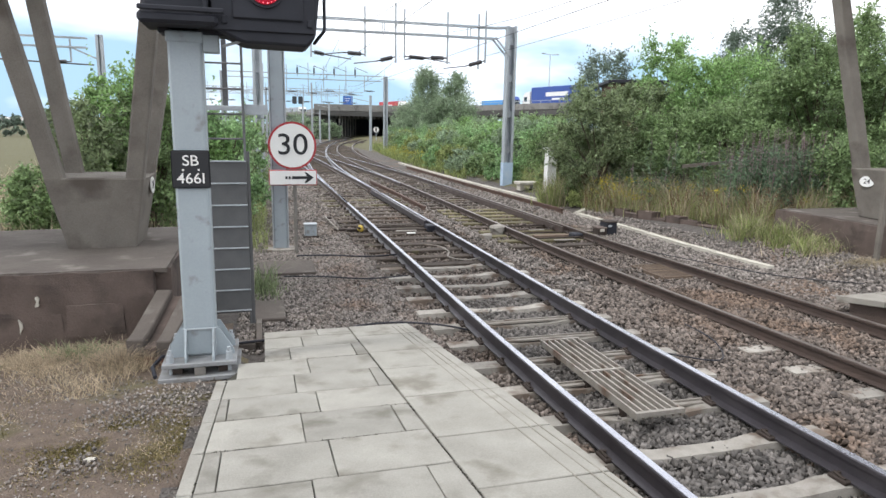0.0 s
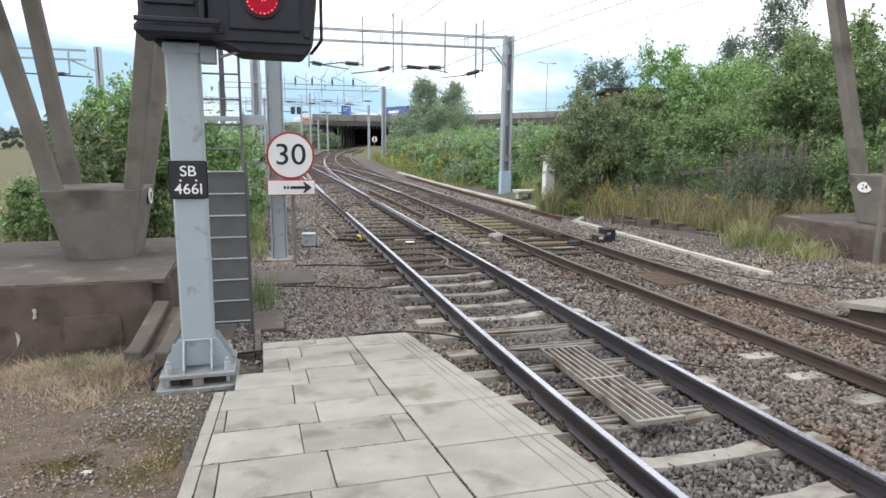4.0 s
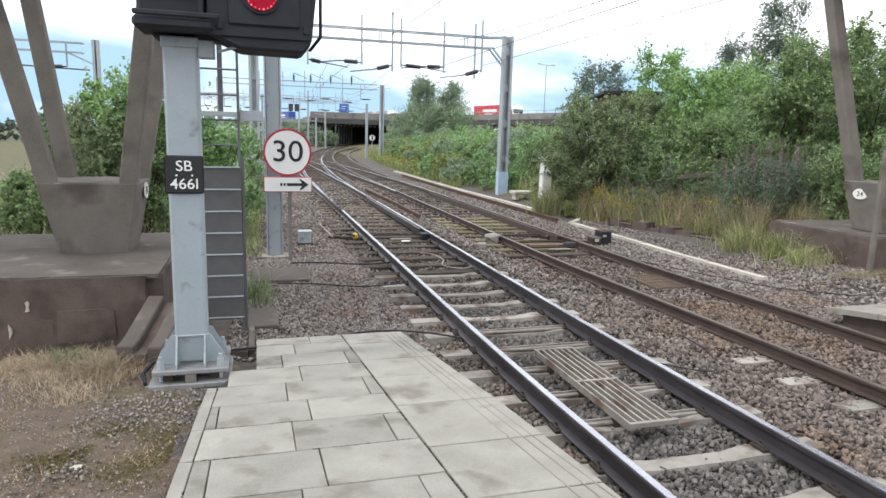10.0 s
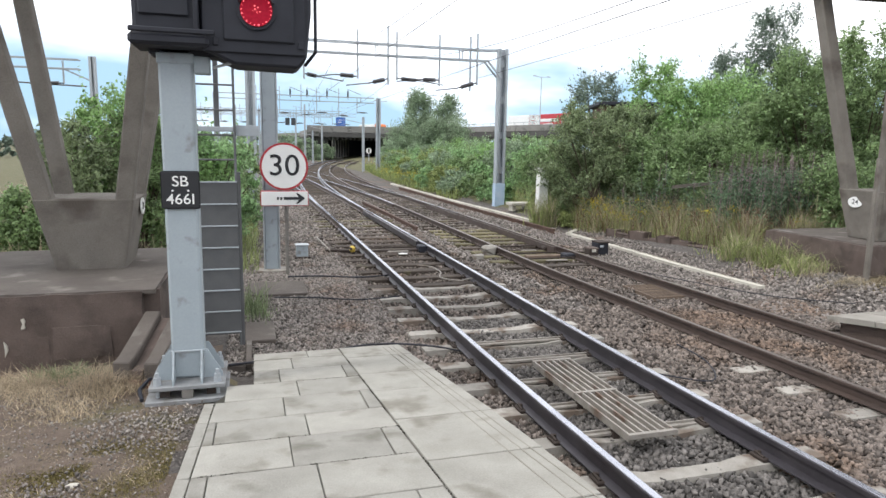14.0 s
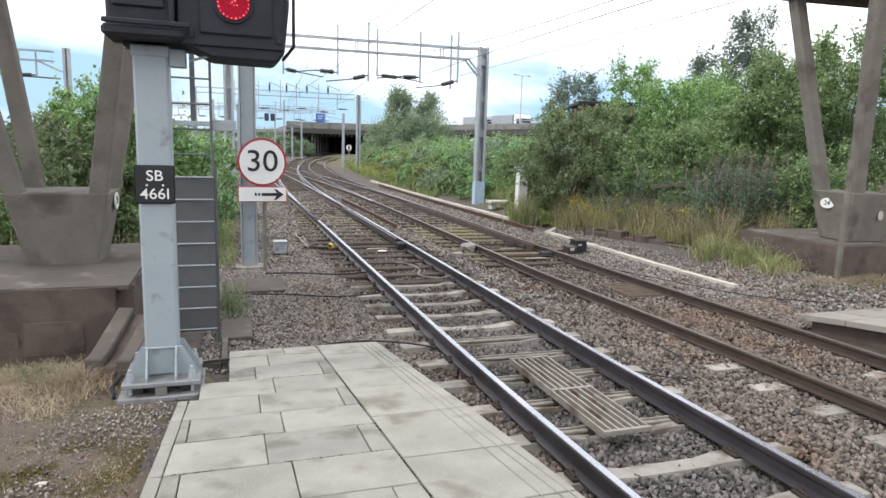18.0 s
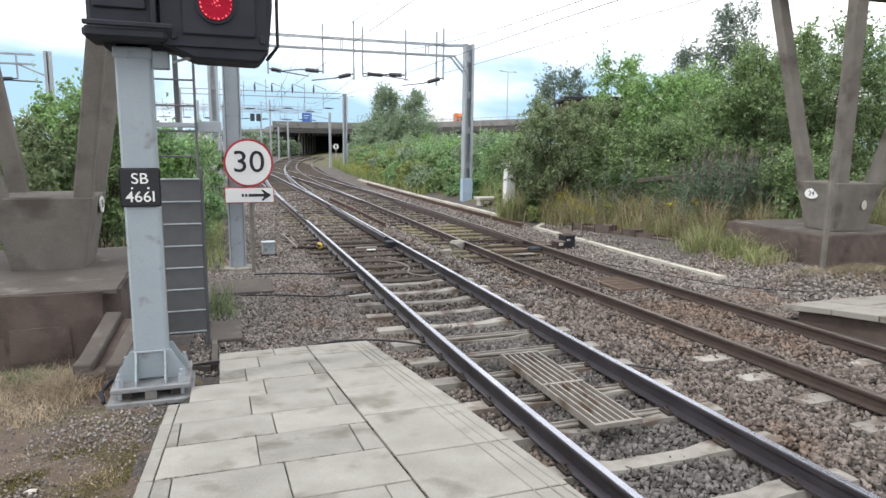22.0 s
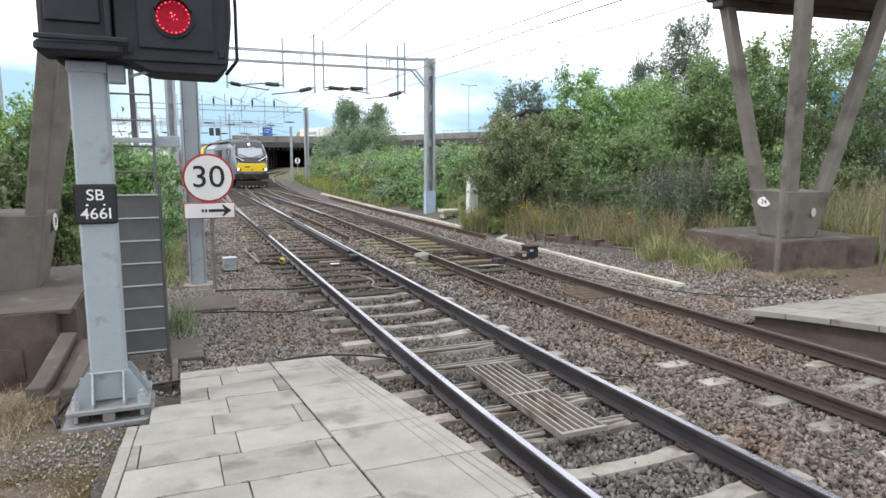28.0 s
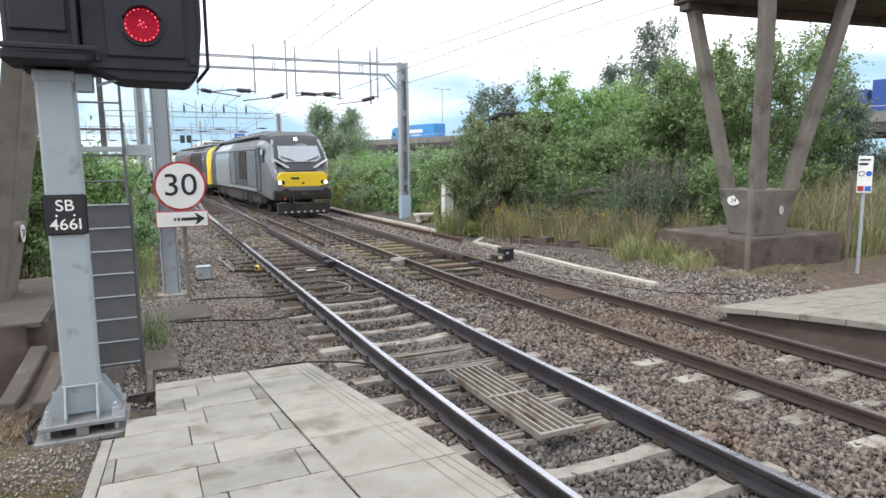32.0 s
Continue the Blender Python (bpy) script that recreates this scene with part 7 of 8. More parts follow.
    u = thing("low_slab", 10.1, 23.6, 0.0, "low white slab in front of the cabinet", "slab")
    part("top", box(-0.5, 0.35, -0.3, 0.3, 0.12, 0.24, 0.02), M["kerb"], u)
    for x in (-0.35, 0.2):
        part("leg", box(x - 0.07, x + 0.07, -0.2, 0.2, -0.1, 0.12, 0.01), M["kerb"], u)
    # safety notice on the far platform side
    z = thing("safety_sign", 13.2, 8.4, -0.1, "white safety notice with blue and red symbols on a grey post", "sign", rz=-50)
    part("post", rod((0, 0.05, 0), (0, 0.05, 2.2), 0.035), M["galv"], z)
    bd = part("board", box(-0.13, 0.13, -0.02, 0.0, 1.66, 2.4, 0.012), M["white"], z, "white notice board")
    part("symbol", disc(-0.06, -0.028, 2.05, 0.052, 0.008, 24), M["black"], bd, "dark ring symbol")
    part("symbol_core", disc(-0.06, -0.034, 2.05, 0.04, 0.006, 24), M["white"], bd)
    part("symbol", disc(0.065, -0.028, 2.05, 0.052, 0.008, 24), mat("sign_blue_disc", (0.02, 0.1, 0.5), (0.03, 0.12, 0.5), 0.4), bd, "blue round symbol")
    part("band", box(-0.115, -0.01, -0.028, -0.02, 1.7, 1.8), M["red"], bd, "red band of small writing")
    part("band", box(0.01, 0.115, -0.028, -0.02, 1.7, 1.8), bpy.data.materials["sign_blue_disc"], bd, "blue band of small writing")
    part("lettering_bar", box(-0.11, 0.04, -0.028, -0.02, 2.22, 2.26), M["black"], bd)
    part("lettering_bar", box(-0.11, 0.08, -0.028, -0.02, 2.31, 2.34), M["chair"], bd)
    old = thing("fence_post", 13.35, 8.75, 0.0, "old wooden post behind the safety notice", "post")
    part("shaft", box(-0.028, 0.028, -0.028, 0.028, -0.1, 2.0, 0.006), M["oldwood"], old)
    # far building roof above the shrubs
    hut = thing("brick_hut", *polar(31.3, 31.5), 0.2, "flat-roofed brick hut mostly hidden by shrubs", "hut", rz=-20)
    part("wall", box(-1.1, 1.1, -1.3, 1.3, 0, 4.05), M["brick"], hut)
    part("roof", box(-1.3, 1.3, -1.5, 1.5, 4.05, 4.22, 0.03), M["darkpaint"], hut, "dark flat roof edge")
    # distant signal and signs
    for x, y, h in ((17.3, 100.0, 1.4),):
        o = thing("round_sign", x, y, -0.2, "small white round sign by the bridge opening", "sign")
        part("post", rod((0, 0, 0), (0, 0, h), 0.05), M["galv"], o)
        part("face", disc(0, -0.05, h + 0.4, 0.42, 0.05, 24), M["white"], o)
        part("bar", box(-0.12, 0.12, -0.062, -0.05, h + 0.1, h + 0.7), M["black"], o)
    t = thing("signal", 4.74, 84.0, 4.0, "distant grey signal heads hung from a portal", "signal")
    for x in (-0.36, 0.36):
        part("head", box(x - 0.26, x + 0.26, -0.15, 0.15, 0.7, 1.6, 0.04), T_PAINT["slate"], t)
    part("hanger", rod((0, 0, 1.5), (0, 0, 2.3), 0.04), M["galv"], t)
    # rubbish
    for x, y_, s in ((-1.09, 4.15, 0.027), (2.2, 10.9, 0.03), (1.0, 11.9, 0.03), (0.55, 12.0, 0.04)):
        o = thing("litter", x, y_, float(land(x, y_)), "scrap of crumpled white paper on the ground", "litter", "scraps of litter")
        bm = bmesh.new()
        bmesh.ops.create_icosphere(bm, subdivisions=2, radius=s)
        for v in bm.verts:
            v.co = Vector((v.co.x * 1.6, v.co.y, v.co.z * 0.45 + s * 0.3)) * (1 + 0.5 * noise.noise(v.co * 40))
        part("scrap", bm, M["kerb"], o)


# ---- train ----
SECTION = ((0.0, 0.985), (0.08, 1.0), (0.62, 1.0), (0.80, 0.94), (0.91, 0.76), (0.98, 0.46), (1.0, 0.22))


def shell(rings, bm=None):
    """A closed body through rings (y, half width, top), all with one section and a foot at 0.95 m."""
    bm = bm or bmesh.new()
    made = []
    for y, hw, top, *foot in rings:
        f = foot[0] if foot else 0.95
        right = [(hw * w, f + (top - f) * q) for q, w in SECTION]
        pts = right + [(-x, z) for x, z in right[::-1]]
        made.append([bm.verts.new((x, y, z)) for x, z in pts])
    k = len(made[0])
    for p, q in zip(made, made[1:]):
        for i in range(k):
            bm.faces.new((p[i], p[(i + 1) % k], q[(i + 1) % k], q[i]))
    bm.faces.new(made[0])
    bm.faces.new(made[-1][::-1])
    bmesh.ops.recalc_face_normals(bm, faces=bm.faces[:])
    return bm


def wheelset(ob, y, r=0.55):
    w = part("wheelset", rod((-0.72, y, r), (0.72, y, r), 0.09), M["chair"], ob)
    for s in (-1, 1):
        bm = rod((s * 0.68, y, r), (s * 0.82, y, r), r, None, 24)
        rod((s * 0.82, y, r), (s * 0.84, y, r), r * 0.45, None, 16, bm)
        part("wheel", bm, T_PAINT["under"], w)


def bogie(ob, y, axles, r=0.55):
    for a in axles:
        wheelset(ob, y + a, r)
    b = part("bogie_frame", box(-1.1, 1.1, y + axles[0] - 0.7, y + axles[-1] + 0.7, 0.55, 0.8, 0.05), T_PAINT["under"], ob)
    for s in (-1, 1):
        part("side_frame", box(s * 1.05 - 0.1, s * 1.05 + 0.1, y + axles[0] - 0.6, y + axles[-1] + 0.6, 0.42, 0.75, 0.06), T_PAINT["under"], b)
        for a in axles:
            part("axle_box", box(s * 1.14 - 0.1, s * 1.14 + 0.1, y + a - 0.17, y + a + 0.17, 0.36, 0.72, 0.04), T_PAINT["under"], b)
            for k in (-0.36, 0.36):
                part("spring", rod((s * 1.12, y + a + k, 0.5), (s * 1.12, y + a + k, 0.95), 0.09, None, 10), M["chair"], b)


def build_locomotive():
    """The leading engine; its nose is at y = 0 and it points along +y."""
    P = T_PAINT
    ob = thing("locomotive", 0, 0, 0, "silver and slate diesel locomotive with a yellow nose", "locomotive")
    nose = [(0.0, 1.06, 1.94, 0.75), (-0.1, 1.18, 2.06, 0.75), (-0.45, 1.25, 2.62, 0.75), (-0.85, 1.29, 3.13, 0.75), (-1.3, 1.31, 3.5, 0.8), (-1.9, 1.33, 3.68, 0.9), (-3.2, 1.335, 3.72)]
    part("cab", shell(nose), P["silver"], ob, "silver raked cab")
    part("body", shell([(-3.2, 1.33, 3.62), (-11.5, 1.33, 3.62)]), P["slate"], ob, "slate grey body side")
    part("body", shell([(-11.5, 1.33, 3.62), (-17.3, 1.33, 3.62)]), P["bright"], ob, "pale silver rear body side")
    part("cab", shell([(-17.3, 1.345, 3.82), (-18.6, 1.34, 3.78, 0.9), (-19.2, 1.33, 3.62), (-19.65, 1.31, 3.25), (-20.05, 1.27, 2.72), (-20.4, 1.2, 2.12), (-20.5, 1.08, 1.98)]), P["slate"], ob, "rear cab")
    part("roof", box(-0.85, 0.85, -17.2, -3.3, 3.58, 3.76, 0.06), P["roof"], ob, "grey roof")
    for y in (-5.5, -7.2, -8.9, -12.5, -14.2):
        v = part("roof_vent", box(-0.6, 0.6, y - 0.65, y + 0.65, 3.75, 3.83, 0.02), P["under"], ob)
        for i in range(5):
            part("louvre", box(-0.55, 0.55, y - 0.5 + i * 0.22, y - 0.44 + i * 0.22, 3.82, 3.87), P["roof"], v)
    # yellow end and lower nose
    bm = bmesh.new()
    prism([(-1.1, 1.4), (-0.75, 1.3), (0.75, 1.3), (1.1, 1.4), (1.09, 1.76), (0.95, 1.92), (-0.95, 1.92), (-1.09, 1.76)], -0.16, 0.02, bm)
    bmesh.ops.bevel(bm, geom=bm.edges[:], offset=0.02, segments=1, affect="EDGES")
    part("nose_panel", bm, P["nose"], ob, "bright yellow warning panel")
    part("number_bar", box(0.15, 0.5, 0.02, 0.03, 1.62, 1.7), P["under"], ob)
    part("number_bar", box(-0.07, 0.05, 0.02, 0.03, 1.42, 1.48), P["under"], ob)
    def slant(z):
        zs, ysl = (1.94, 2.06, 2.62, 3.13, 3.5), (0.0, -0.1, -0.45, -0.85, -1.3)
        return float(np.interp(z, zs, ysl))
    def sheet(outline, out, material, name, label=""):
        bm = bmesh.new()
        vs = [bm.verts.new((x, slant(z) + out, z + out * 0.6)) for x, z in outline]
        lo = [bm.verts.new((x, slant(z) - 0.06, z - 0.03)) for x, z in outline]
        bm.faces.new(vs)
        for i in range(len(vs)):
            j = (i + 1) % len(vs)
            bm.faces.new((vs[i], lo[i], lo[j], vs[j]))
        bmesh.ops.recalc_face_normals(bm, faces=bm.faces[:])
        return part(name, bm, material, ob, label)
    sheet([(-1.08, 3.06), (-1.16, 2.36), (-0.6, 1.97), (0.6, 1.97), (1.16, 2.36), (1.08, 3.06), (0.9, 3.38), (-0.9, 3.38)], 0.03, P["slate"], "windscreen_surround", "dark screen surround")
    # screen coloured pale grey-blue: the sky's reflection is part of the base colour
    sheet([(-0.88, 3.02), (-0.93, 2.5), (-0.72, 2.33), (0.72, 2.33), (0.93, 2.5), (0.88, 3.02)], 0.06, mat("windscreen_reflection", (0.32, 0.36, 0.4), (0.26, 0.3, 0.34), 0.08, 0.0, bump=0, coat=1.0), "windscreen", "windscreen with its pale reflection put into the colour")
    for s in (-1, 1):
        sheet([(s * 0.98, 3.3), (s * 1.08, 3.3), (s * 1.17, 2.7), (s * 1.22, 2.3), (s * 1.1, 2.04), (s * 1.08, 2.2), (s * 1.13, 2.4), (s * 1.08, 2.8)], 0.045, P["bright"], "cheek_panel", "bright silver cheek beside the screen")
    part("brow", shell([(-1.02, 1.0, 3.3, 3.18), (-1.32, 1.1, 3.54, 3.18), (-1.95, 1.12, 3.72, 3.3), (-3.25, 1.12, 3.77, 3.4)]), P["slate"], ob, "dark roof brow over the screen")
    for s in (-1, 1):
        part("wiper", rod((s * 0.3, slant(2.4) + 0.1, 2.4), (s * 0.85, slant(2.55) + 0.1, 2.6), 0.02), P["under"], ob)
        # raised light blades below the screen
        bm = bmesh.new()
        prism([(s * 0.5, 2.12), (s * 0.6, 2.08), (s * 1.16, 2.42), (s * 1.14, 2.48)], slant(2.2) - 0.02, slant(2.2) + 0.12, bm)
        part("bright_blade", bm, M["white"], ob, "bright silver blade below the screen")
        part("headlight_case", box(s * 0.95 - 0.17, s * 0.95 + 0.17, -0.05, 0.05, 1.4, 1.58, 0.04), P["under"], ob)
        part("headlight", disc(s * 1.0, 0.05, 1.48, 0.075, 0.02, 20), P["lamp"], ob, "lit headlight")
        part("buffer", rod((s * 0.87, 0.02, 1.05), (s * 0.87, 0.5, 1.05), 0.1, None, 14), P["under"], ob)
        part("buffer_head", rod((s * 0.87, 0.5, 1.05), (s * 0.87, 0.56, 1.05), 0.2, None, 20), P["under"], ob)
        part("side_window", box(s * 1.335 - 0.02, s * 1.335 + 0.02, -2.2, -1.5, 2.35, 2.95, 0.03), P["glass"], ob, "dark cab side window")
        d = part("door", box(s * 1.345 - 0.02, s * 1.345 + 0.02, -3.1, -2.4, 1.0, 3.05, 0.02), P["slate"], ob)
        part("handrail", rod((s * 1.4, -2.3, 1.1), (s * 1.4, -2.3, 2.6), 0.02), M["galv"], d)
        part("handrail", rod((s * 1.4, -3.2, 1.1), (s * 1.4, -3.2, 2.6), 0.02), M["galv"], d)
        for y in (-6.2, -7.0, -7.8):
            part("side_grille", box(s * 1.335 - 0.02, s * 1.335 + 0.02, y - 0.3, y + 0.3, 1.5, 2.9, 0.02), P["under"], ob)
        part("stripe", box(s * 1.337 - 0.015, s * 1.337 + 0.015, -11.6, -3.3, 1.0, 1.14), P["bright"], ob)
        part("stripe", box(s * 1.33 - 0.02, s * 1.33 + 0.02, -17.2, -3.3, 2.98, 3.05), P["bright"], ob)
        part("side_panel", box(s * 1.34 - 0.015, s * 1.34 + 0.015, -5.6, -3.4, 1.2, 2.9, 0.01), P["silver"], ob)
        part("side_panel", box(s * 1.34 - 0.015, s * 1.34 + 0.015, -10.9, -9.4, 1.2, 2.9, 0.01), P["silver"], ob)
        for y in (-3.9, -5.0, -13.5, -14.6):
            part("step_board", box(s * 1.3 - 0.06, s * 1.3 + 0.06, y - 0.25, y + 0.25, 0.45, 0.5), P["under"], ob)
    part("top_light", disc(0, slant(3.36) + 0.06, 3.36, 0.08, 0.06, 20), P["lamp"], ob, "lit lamp above the screen")
    part("coupling", box(-0.1, 0.1, 0.0, 0.45, 0.88, 1.02, 0.02), P["under"], ob)
    for x in (-0.45, 0.45, 0.6):
        part("brake_hose", rod((x, 0.06, 1.0), (x + 0.05, 0.14, 0.45), 0.035), P["under"], ob)
    part("orange_lever", box(0.78, 0.84, 0.04, 0.1, 0.75, 1.25, 0.01), P["orange"], ob)
    part("snowplough", box(-1.15, 1.15, -0.1, 0.12, 0.1, 0.62, 0.05), P["under"], ob)
    part("buffer_beam", box(-1.25, 1.25, -0.3, 0.02, 0.72, 1.16, 0.04), P["under"], ob)
    for i in range(7):
        part("plough_tooth", box(-0.9 + i * 0.28, -0.8 + i * 0.28, 0.12, 0.14, 0.18, 0.26), M["galv"], ob)
    part("underframe", box(-1.2, 1.2, -20.3, -0.3, 0.75, 0.98, 0.02), P["under"], ob)
    part("fuel_tank", box(-1.25, 1.25, -12.6, -7.8, 0.3, 0.9, 0.1), P["under"], ob)
    for y in (-7.2, -13.2):
        part("equipment_box", box(-1.22, 1.22, y - 0.4, y + 0.4, 0.4, 0.9, 0.04), P["under"], ob)
    bogie(ob, -4.6, (-1.4, 1.4))
    bogie(ob, -15.9, (-1.4, 1.4))
    return ob


def build_second_engine():
    P = T_PAINT
    ob = thing("locomotive", 0, 0, 0, "dark maroon diesel locomotive with a yellow end", "locomotive")
    part("cab", shell([(0.0, 1.2, 2.4), (-0.1, 1.28, 2.7), (-0.3, 1.33, 3.5), (-0.42, 1.35, 3.75)]), P["nose"], ob, "yellow cab end")
    part("cab_side", shell([(-0.42, 1.35, 3.8), (-3.0, 1.35, 3.8)]), P["slate"], ob, "dark cab side")
    part("body", shell([(-3.0, 1.34, 3.75), (-9.0, 1.34, 3.75)]), P["under"], ob, "dark body side")
    part("body", shell([(-9.0, 1.34, 3.75), (-20.5, 1.34, 3.75)]), P["slate"], ob, "dark rear body side")
    part("roof", box(-0.8, 0.8, -20.3, -1.6, 3.7, 3.86, 0.05), P["silver"], ob, "silver roof")
    for s in (-1, 1):
        part("side_window", box(s * 1.34 - 0.02, s * 1.34 + 0.02, -2.4, -1.6, 2.3, 2.95, 0.03), P["glass"], ob)
        part("stripe", box(s * 1.345 - 0.015, s * 1.345 + 0.015, -20, -0.9, 1.0, 1.75), P["maroon"], ob, "maroon lower band")
        part("stripe", box(s * 1.35 - 0.015, s * 1.35 + 0.015, -14.5, -10.2, 1.76, 3.0), P["maroon"], ob, "maroon side panel")
        part("cantrail", box(s * 1.15 - 0.06, s * 1.15 + 0.06, -20, -1.2, 3.28, 3.36), P["bright"], ob, "pale roof edge")
        part("cab_door", box(s * 1.35 - 0.015, s * 1.35 + 0.015, -3.0, -2.5, 1.1, 3.0, 0.01), P["under"], ob)
        for i in range(4):
            part("side_grille", box(s * 1.345 - 0.02, s * 1.345 + 0.02, -5.2 - i * 1.3, -4.4 - i * 1.3, 1.8, 3.0, 0.02), P["under"], ob)
    part("windscreen", box(-0.95, 0.95, -0.4, -0.12, 2.75, 3.3, 0.03), P["glass"], ob)
    part("underframe", box(-1.2, 1.2, -20.4, 0.1, 0.7, 0.98, 0.02), P["under"], ob)
    part("fuel_tank", box(-1.2, 1.2, -12.5, -8.0, 0.3, 0.8, 0.08), P["under"], ob)
    bogie(ob, -4.5, (-1.7, 0.0, 1.7))
    bogie(ob, -16.0, (-1.7, 0.0, 1.7))
    return ob


def build_wagon():
    P = T_PAINT
    ob = thing("wagon", 0, 0, 0, "pale grey tank wagon with dark frames", "wagon", "wagons of the train")
    part("chassis", box(-1.2, 1.2, -13.6, -0.2, 0.85, 1.1, 0.02), P["under"], ob)
    bm = rod((0, -13.0, 2.3), (0, -0.8, 2.3), 1.22, None, 24)
    rod((0, -13.3, 2.3), (0, -13.0, 2.3), 0.8, 1.22, 24, bm)
    rod((0, -0.8, 2.3), (0, -0.5, 2.3), 1.22, 0.8, 24, bm)
    part("tank", bm, P["wagon"], ob, "pale grey tank barrel")
    for y in (-12.0, -9.2, -4.6, -1.8):
        part("strap", rod((0, y - 0.08, 2.3), (0, y + 0.08, 2.3), 1.25, None, 24), P["under"], ob)
        part("saddle", box(-1.1, 1.1, y - 0.15, y + 0.15, 1.1, 1.5), P["under"], ob)
    part("hatch", rod((0, -6.9, 3.45), (0, -6.9, 3.7), 0.35, None, 14), P["under"], ob)
    for s in (-1, 1):
        part("walkway_rail", rod((s * 0.5, -9.5, 3.75), (s * 0.5, -4.3, 3.75), 0.03), M["galv"], ob)
    bogie(ob, -2.4, (-0.9, 0.9), 0.45)
    bogie(ob, -11.4, (-0.9, 0.9), 0.45)
    return ob


def train_pose(s0, length):
    """Where a vehicle stands whose nose is at the distance s0 along the crossing line."""
    a, b = Vector((left_two(s0), s0)), Vector((left_two(s0 + length), s0 + length))
    d = (a - b).normalized()
    return pose(a.x, a.y, 0.004 + fall(s0 + length / 2), 0, 0, math.degrees(math.atan2(d.y, d.x)) - 90)


# ---- road vehicles ----
def wheels(ob, xs, ys, r=0.5):
    for y in ys:
        for x in xs:
            w = part("wheel", rod((x - 0.14, y, r), (x + 0.14, y, r), r, None, 16), T_PAINT["under"], ob)
            part("hub", rod((x - 0.15, y, r), (x + 0.15, y, r), r * 0.4, None, 10), M["galv"], w)


def lorry(label, cab, box_, length, height=4.0, panel=None):
    """An articulated or rigid lorry; its front is at y = 0 and it points along +y."""
    ob = thing("lorry", 0, 0, 0, label, "lorry", "lorries on the viaduct")
    bm = bmesh.new()
    prism([(0, 0.7), (0.0, 1.7), (-0.25, 2.9), (-0.7, 3.35), (-2.1, 3.5), (-2.1, 0.7)], -1.22, 1.22, bm, pose(0, 0, 0, 0, 0, 90))
    part("cab", bm, cab, ob)
    part("windscreen", box(-1.1, 1.1, -0.2, -0.05, 1.8, 2.7, 0.03), T_PAINT["glass"], ob)
    for s in (-1, 1):
        part("side_window", box(s * 1.22 - 0.02, s * 1.22 + 0.02, -1.3, -0.5, 1.8, 2.6), T_PAINT["glass"], ob)
    t = part("trailer", box(-1.25, 1.25, -length, -2.5, 1.15, height, 0.04), box_, ob)
    if panel:
        for s in (-1, 1):
            part("panel_bar", box(s * 1.25 - 0.012, s * 1.25 + 0.012, -length * 0.75, -length * 0.4, height * 0.62, height * 0.78), panel, t)
            part("panel_bar", box(s * 1.25 - 0.012, s * 1.25 + 0.012, -length * 0.7, -length * 0.5, height * 0.48, height * 0.55), panel, t)
    part("chassis", box(-0.5, 0.5, -length + 0.3, -0.4, 0.7, 1.15), T_PAINT["under"], ob)
    wheels(ob, (-1.05, 1.05), (-1.2, -length + 1.2, -length + 2.4, -length + 3.6) if length > 10 else (-1.2, -length + 1.8))
    return ob


def car(label, paint):
    ob = thing("car", 0, 0, 0, label, "car", "cars on the viaduct")
    bm = bmesh.new()
    prism([(0, 0.35), (0, 0.75), (-0.9, 0.95), (-1.6, 1.42), (-3.2, 1.45), (-4.0, 1.0), (-4.3, 0.95), (-4.3, 0.35)], -0.85, 0.85, bm, pose(0, 0, 0, 0, 0, 90))
    bmesh.ops.bevel(bm, geom=bm.edges[:], offset=0.05, segments=1, affect="EDGES")
    part("body", bm, paint, ob)
    for s in (-1, 1):
        part("side_window", box(s * 0.85 - 0.015, s * 0.85 + 0.015, -3.2, -1.5, 1.0, 1.36, 0.01), T_PAINT["glass"], ob)
    wheels(ob, (-0.75, 0.75), (-0.8, -3.4), 0.33)
    return ob


def road_pose(d, off, back):
    x, y, h = road_at(d)
    c, s = math.cos(radians(h)), math.sin(radians(h))
    return pose(x + off * c, y + off * s, deck_z(d) - 0.75, 0, 0, h + (180 if back else 0))


# ---- put the place together ----
build_ground()
near_track, far_track, cross_track = build_tracks()
build_platform()
build_far_platform()
build_supports()
build_signal()
build_ladder()
speed_sign(0.585, 12.57, -0.15, "30", 0.44, 2.055, 0.035, "white 30 speed sign with red rim above an arrow board")
build_overhead()
build_viaduct()
build_bushes()
build_grass()
build_herbs()
build_lineside()
build_stones()
build_sleepers(near_track, far_track, cross_track)

loco = build_locomotive()
second = build_second_engine()
wagons = [build_wagon()]
for _ in range(6):
    wagons.append(copy_thing(wagons[0], pose(0, 0, 0)))
V_BLUE = mat("lorry_blue", (0.03, 0.08, 0.32), (0.03, 0.07, 0.28), 0.45, scale=0.6, fine=6, bump=0.02)
V_SKY = mat("lorry_sky_blue", (0.06, 0.28, 0.62), (0.05, 0.25, 0.58), 0.45, scale=0.6, fine=6, bump=0.02)
V_RED = mat("lorry_red", (0.5, 0.04, 0.05), (0.42, 0.035, 0.045), 0.45, scale=0.6, fine=6, bump=0.02)
V_GREY = mat("lorry_grey", (0.35, 0.37, 0.4), (0.3, 0.32, 0.35), 0.5, scale=0.6, fine=6, bump=0.02)
W, Yl = M["white"], M["yellow"]
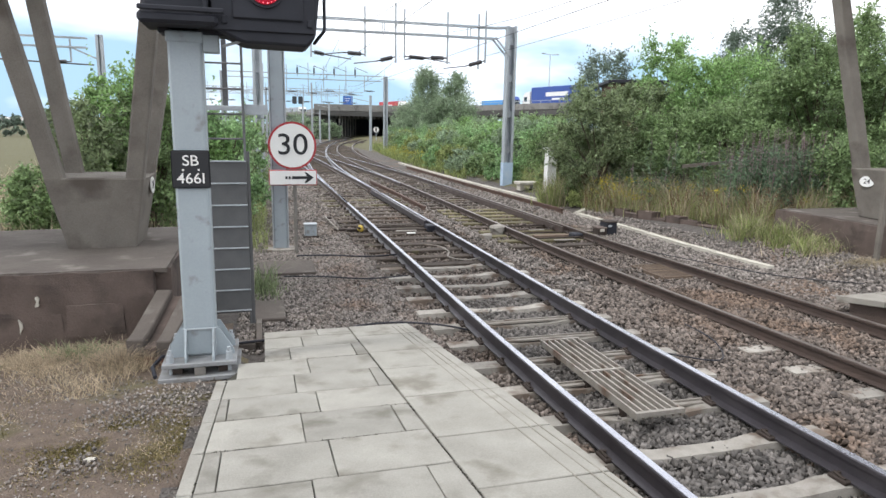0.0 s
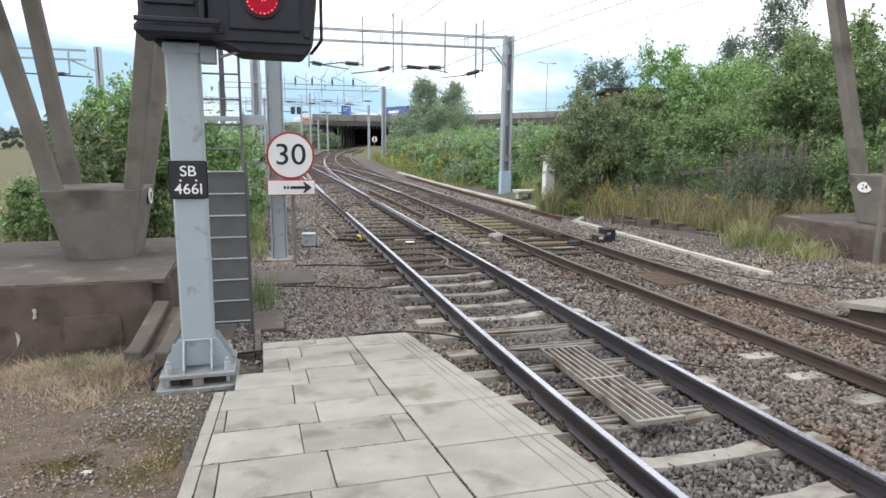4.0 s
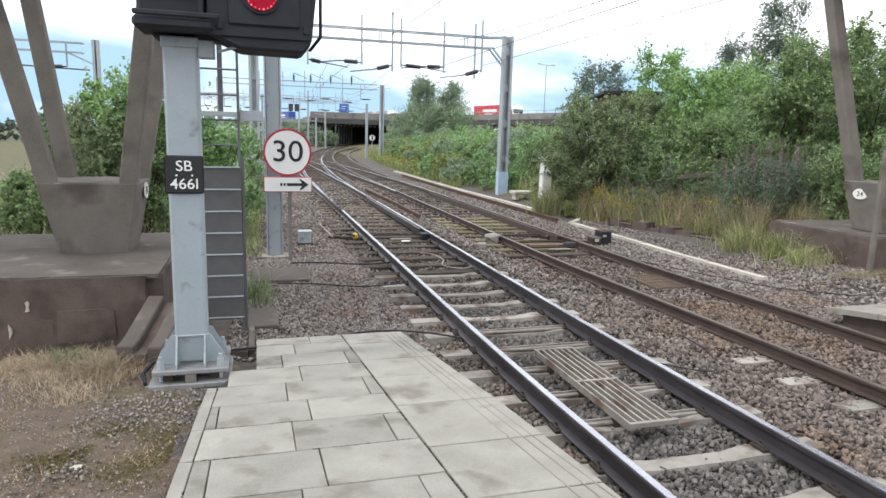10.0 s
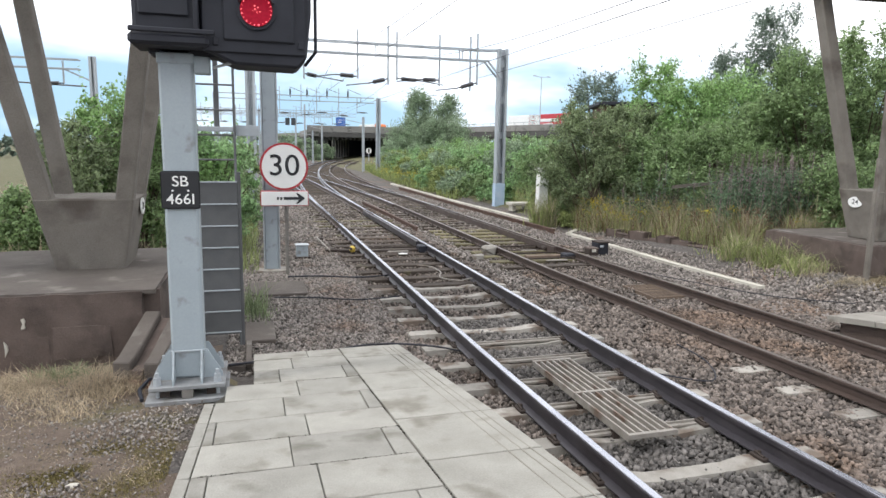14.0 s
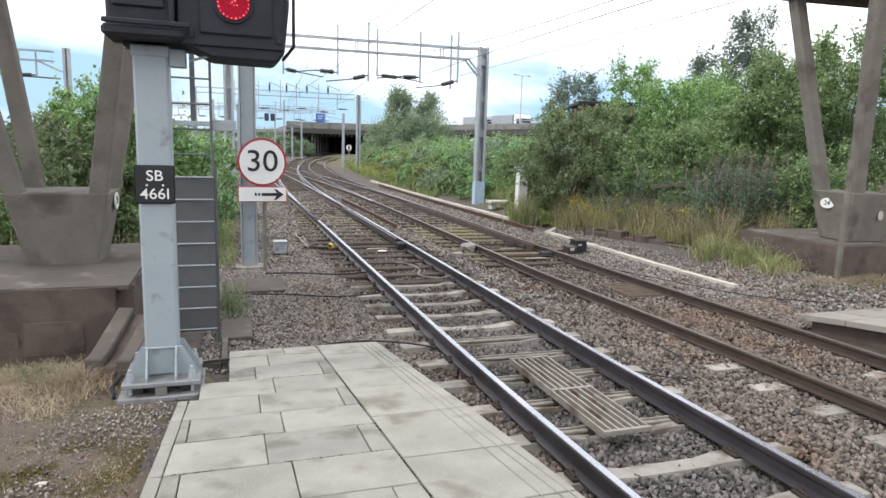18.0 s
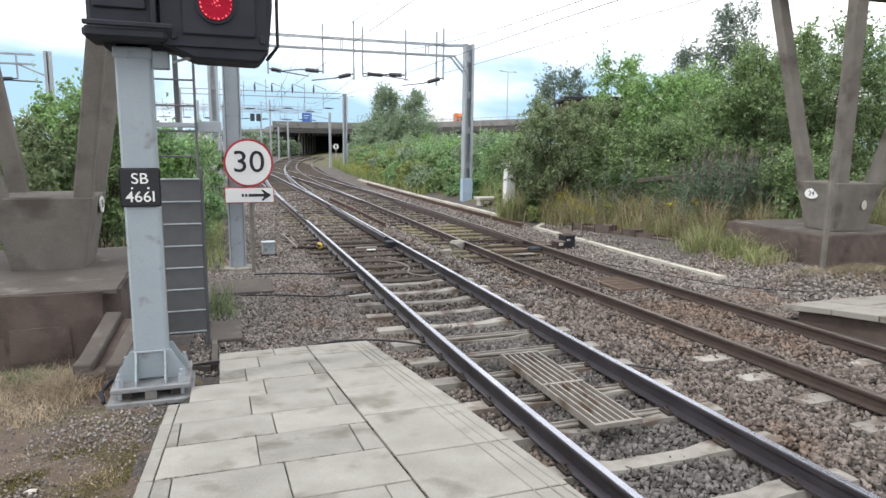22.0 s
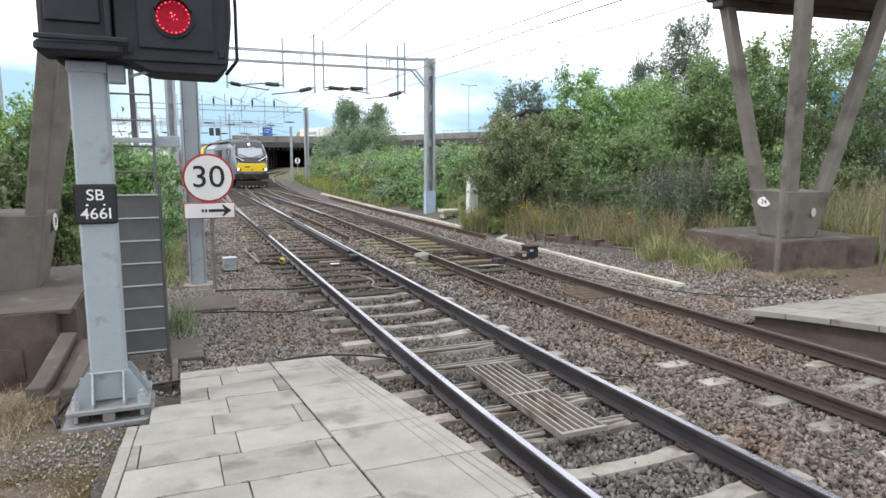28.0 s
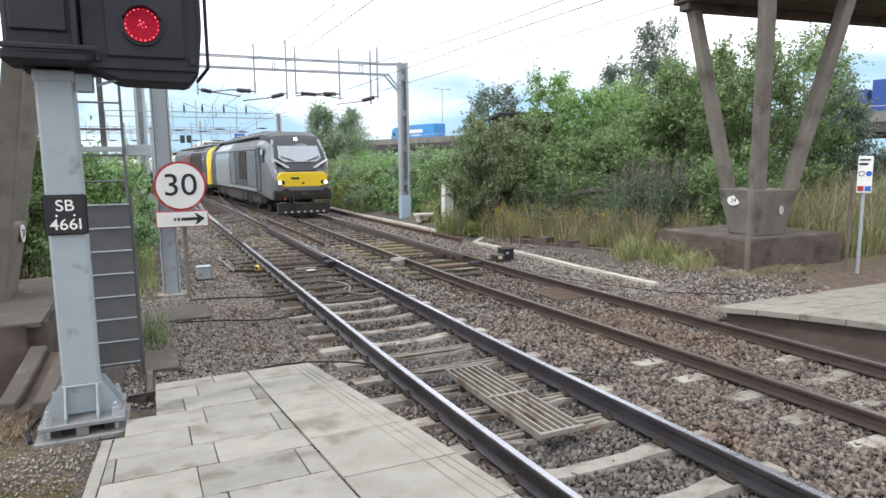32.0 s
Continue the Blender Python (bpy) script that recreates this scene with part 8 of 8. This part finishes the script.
# vehicle, lane, towards the camera's end, distance at a time, that time, speed
TRAFFIC = [
    (lorry("white-cabbed lorry with a dark blue trailer", W, V_BLUE, 16.0, 4.1, W), -3.0, False, 85.8, 0.0, 15.0),
    (lorry("low blue lorry crossing the viaduct", V_BLUE, V_SKY, 10.0, 2.7), 3.0, True, 81.5, 2.0, 8.2),
    (lorry("small red lorry with a short body", V_RED, V_RED, 5.0, 2.6), 3.0, True, 95.5, 7.0, 8.0),
    (lorry("white-cabbed lorry with a red trailer", W, V_RED, 14.0, 3.6, W), 3.0, True, 90.5, 11.0, 5.0),
    (lorry("plain white lorry on the viaduct", W, W, 12.0, 3.6), 3.0, True, 92.0, 13.0, 8.2),
    (lorry("grey lorry with a bare frame trailer", V_GREY, V_GREY, 8.0, 3.3), 3.0, True, 92.0, 18.6, 8.0),
    (lorry("grey-white lorry crossing the viaduct", W, V_GREY, 9.0, 3.4), 3.0, True, 86.0, 18.0, 8.0),
    (lorry("orange-cabbed lorry with a white trailer", T_PAINT["orange"], W, 13.0, 3.4), 3.0, True, 101.0, 22.0, 6.8),
    (lorry("yellow-cabbed lorry with a white lettered trailer", Yl, W, 16.0, 4.1, V_GREY), -3.0, False, 91.4, 24.0, 14.3),
    (lorry("red-cabbed lorry with a plain white trailer", V_RED, W, 16.0, 4.1), -3.0, False, 89.5, 29.0, 16.0),
    (lorry("sky blue box lorry", V_SKY, V_SKY, 13.0, 3.7, W), -3.0, False, 94.0, 32.0, 15.5),
    (lorry("dark blue lorry with a high blue trailer", V_BLUE, V_BLUE, 16.0, 4.3, W), -3.0, False, 18.0, 32.0, 15.5),
    (car("white car on the viaduct", W), 3.0, True, 86.5, 6.0, 6.0),
    (car("grey car on the viaduct", V_GREY), -3.0, False, 82.5, 31.0, 12.0),
    (car("dark car on the viaduct", V_BLUE), 3.0, True, 96.0, 24.0, 8.0),
]


def motions():
    times = [0.0, 4.0, 8.0, 12.0, 16.0, 20.0, 22.0] + [23.0 + 0.5 * i for i in range(19)]
    for i, ob in enumerate([loco, second] + wagons):
        lead = 0.0 if i == 0 else 21.3 if i == 1 else 42.6 + (i - 2) * 14.6
        length = 20.5 if i < 2 else 13.6
        walk(ob, [(t, train_pose((28.2 + (32 - t) * 5.7 if t > 28 else 50.9 + (28 - t) * 6.4) + lead, length)) for t in times])
    for i, (ob, off, back, d0, t0, v) in enumerate(TRAFFIC):
        s = -1 if back else 1
        rows = []
        for t in [0.5 * k for k in range(65)]:
            d = d0 + s * v * (t - t0)
            rows.append((t, road_pose(d, off, back)))
        walk(ob, rows)


motions()
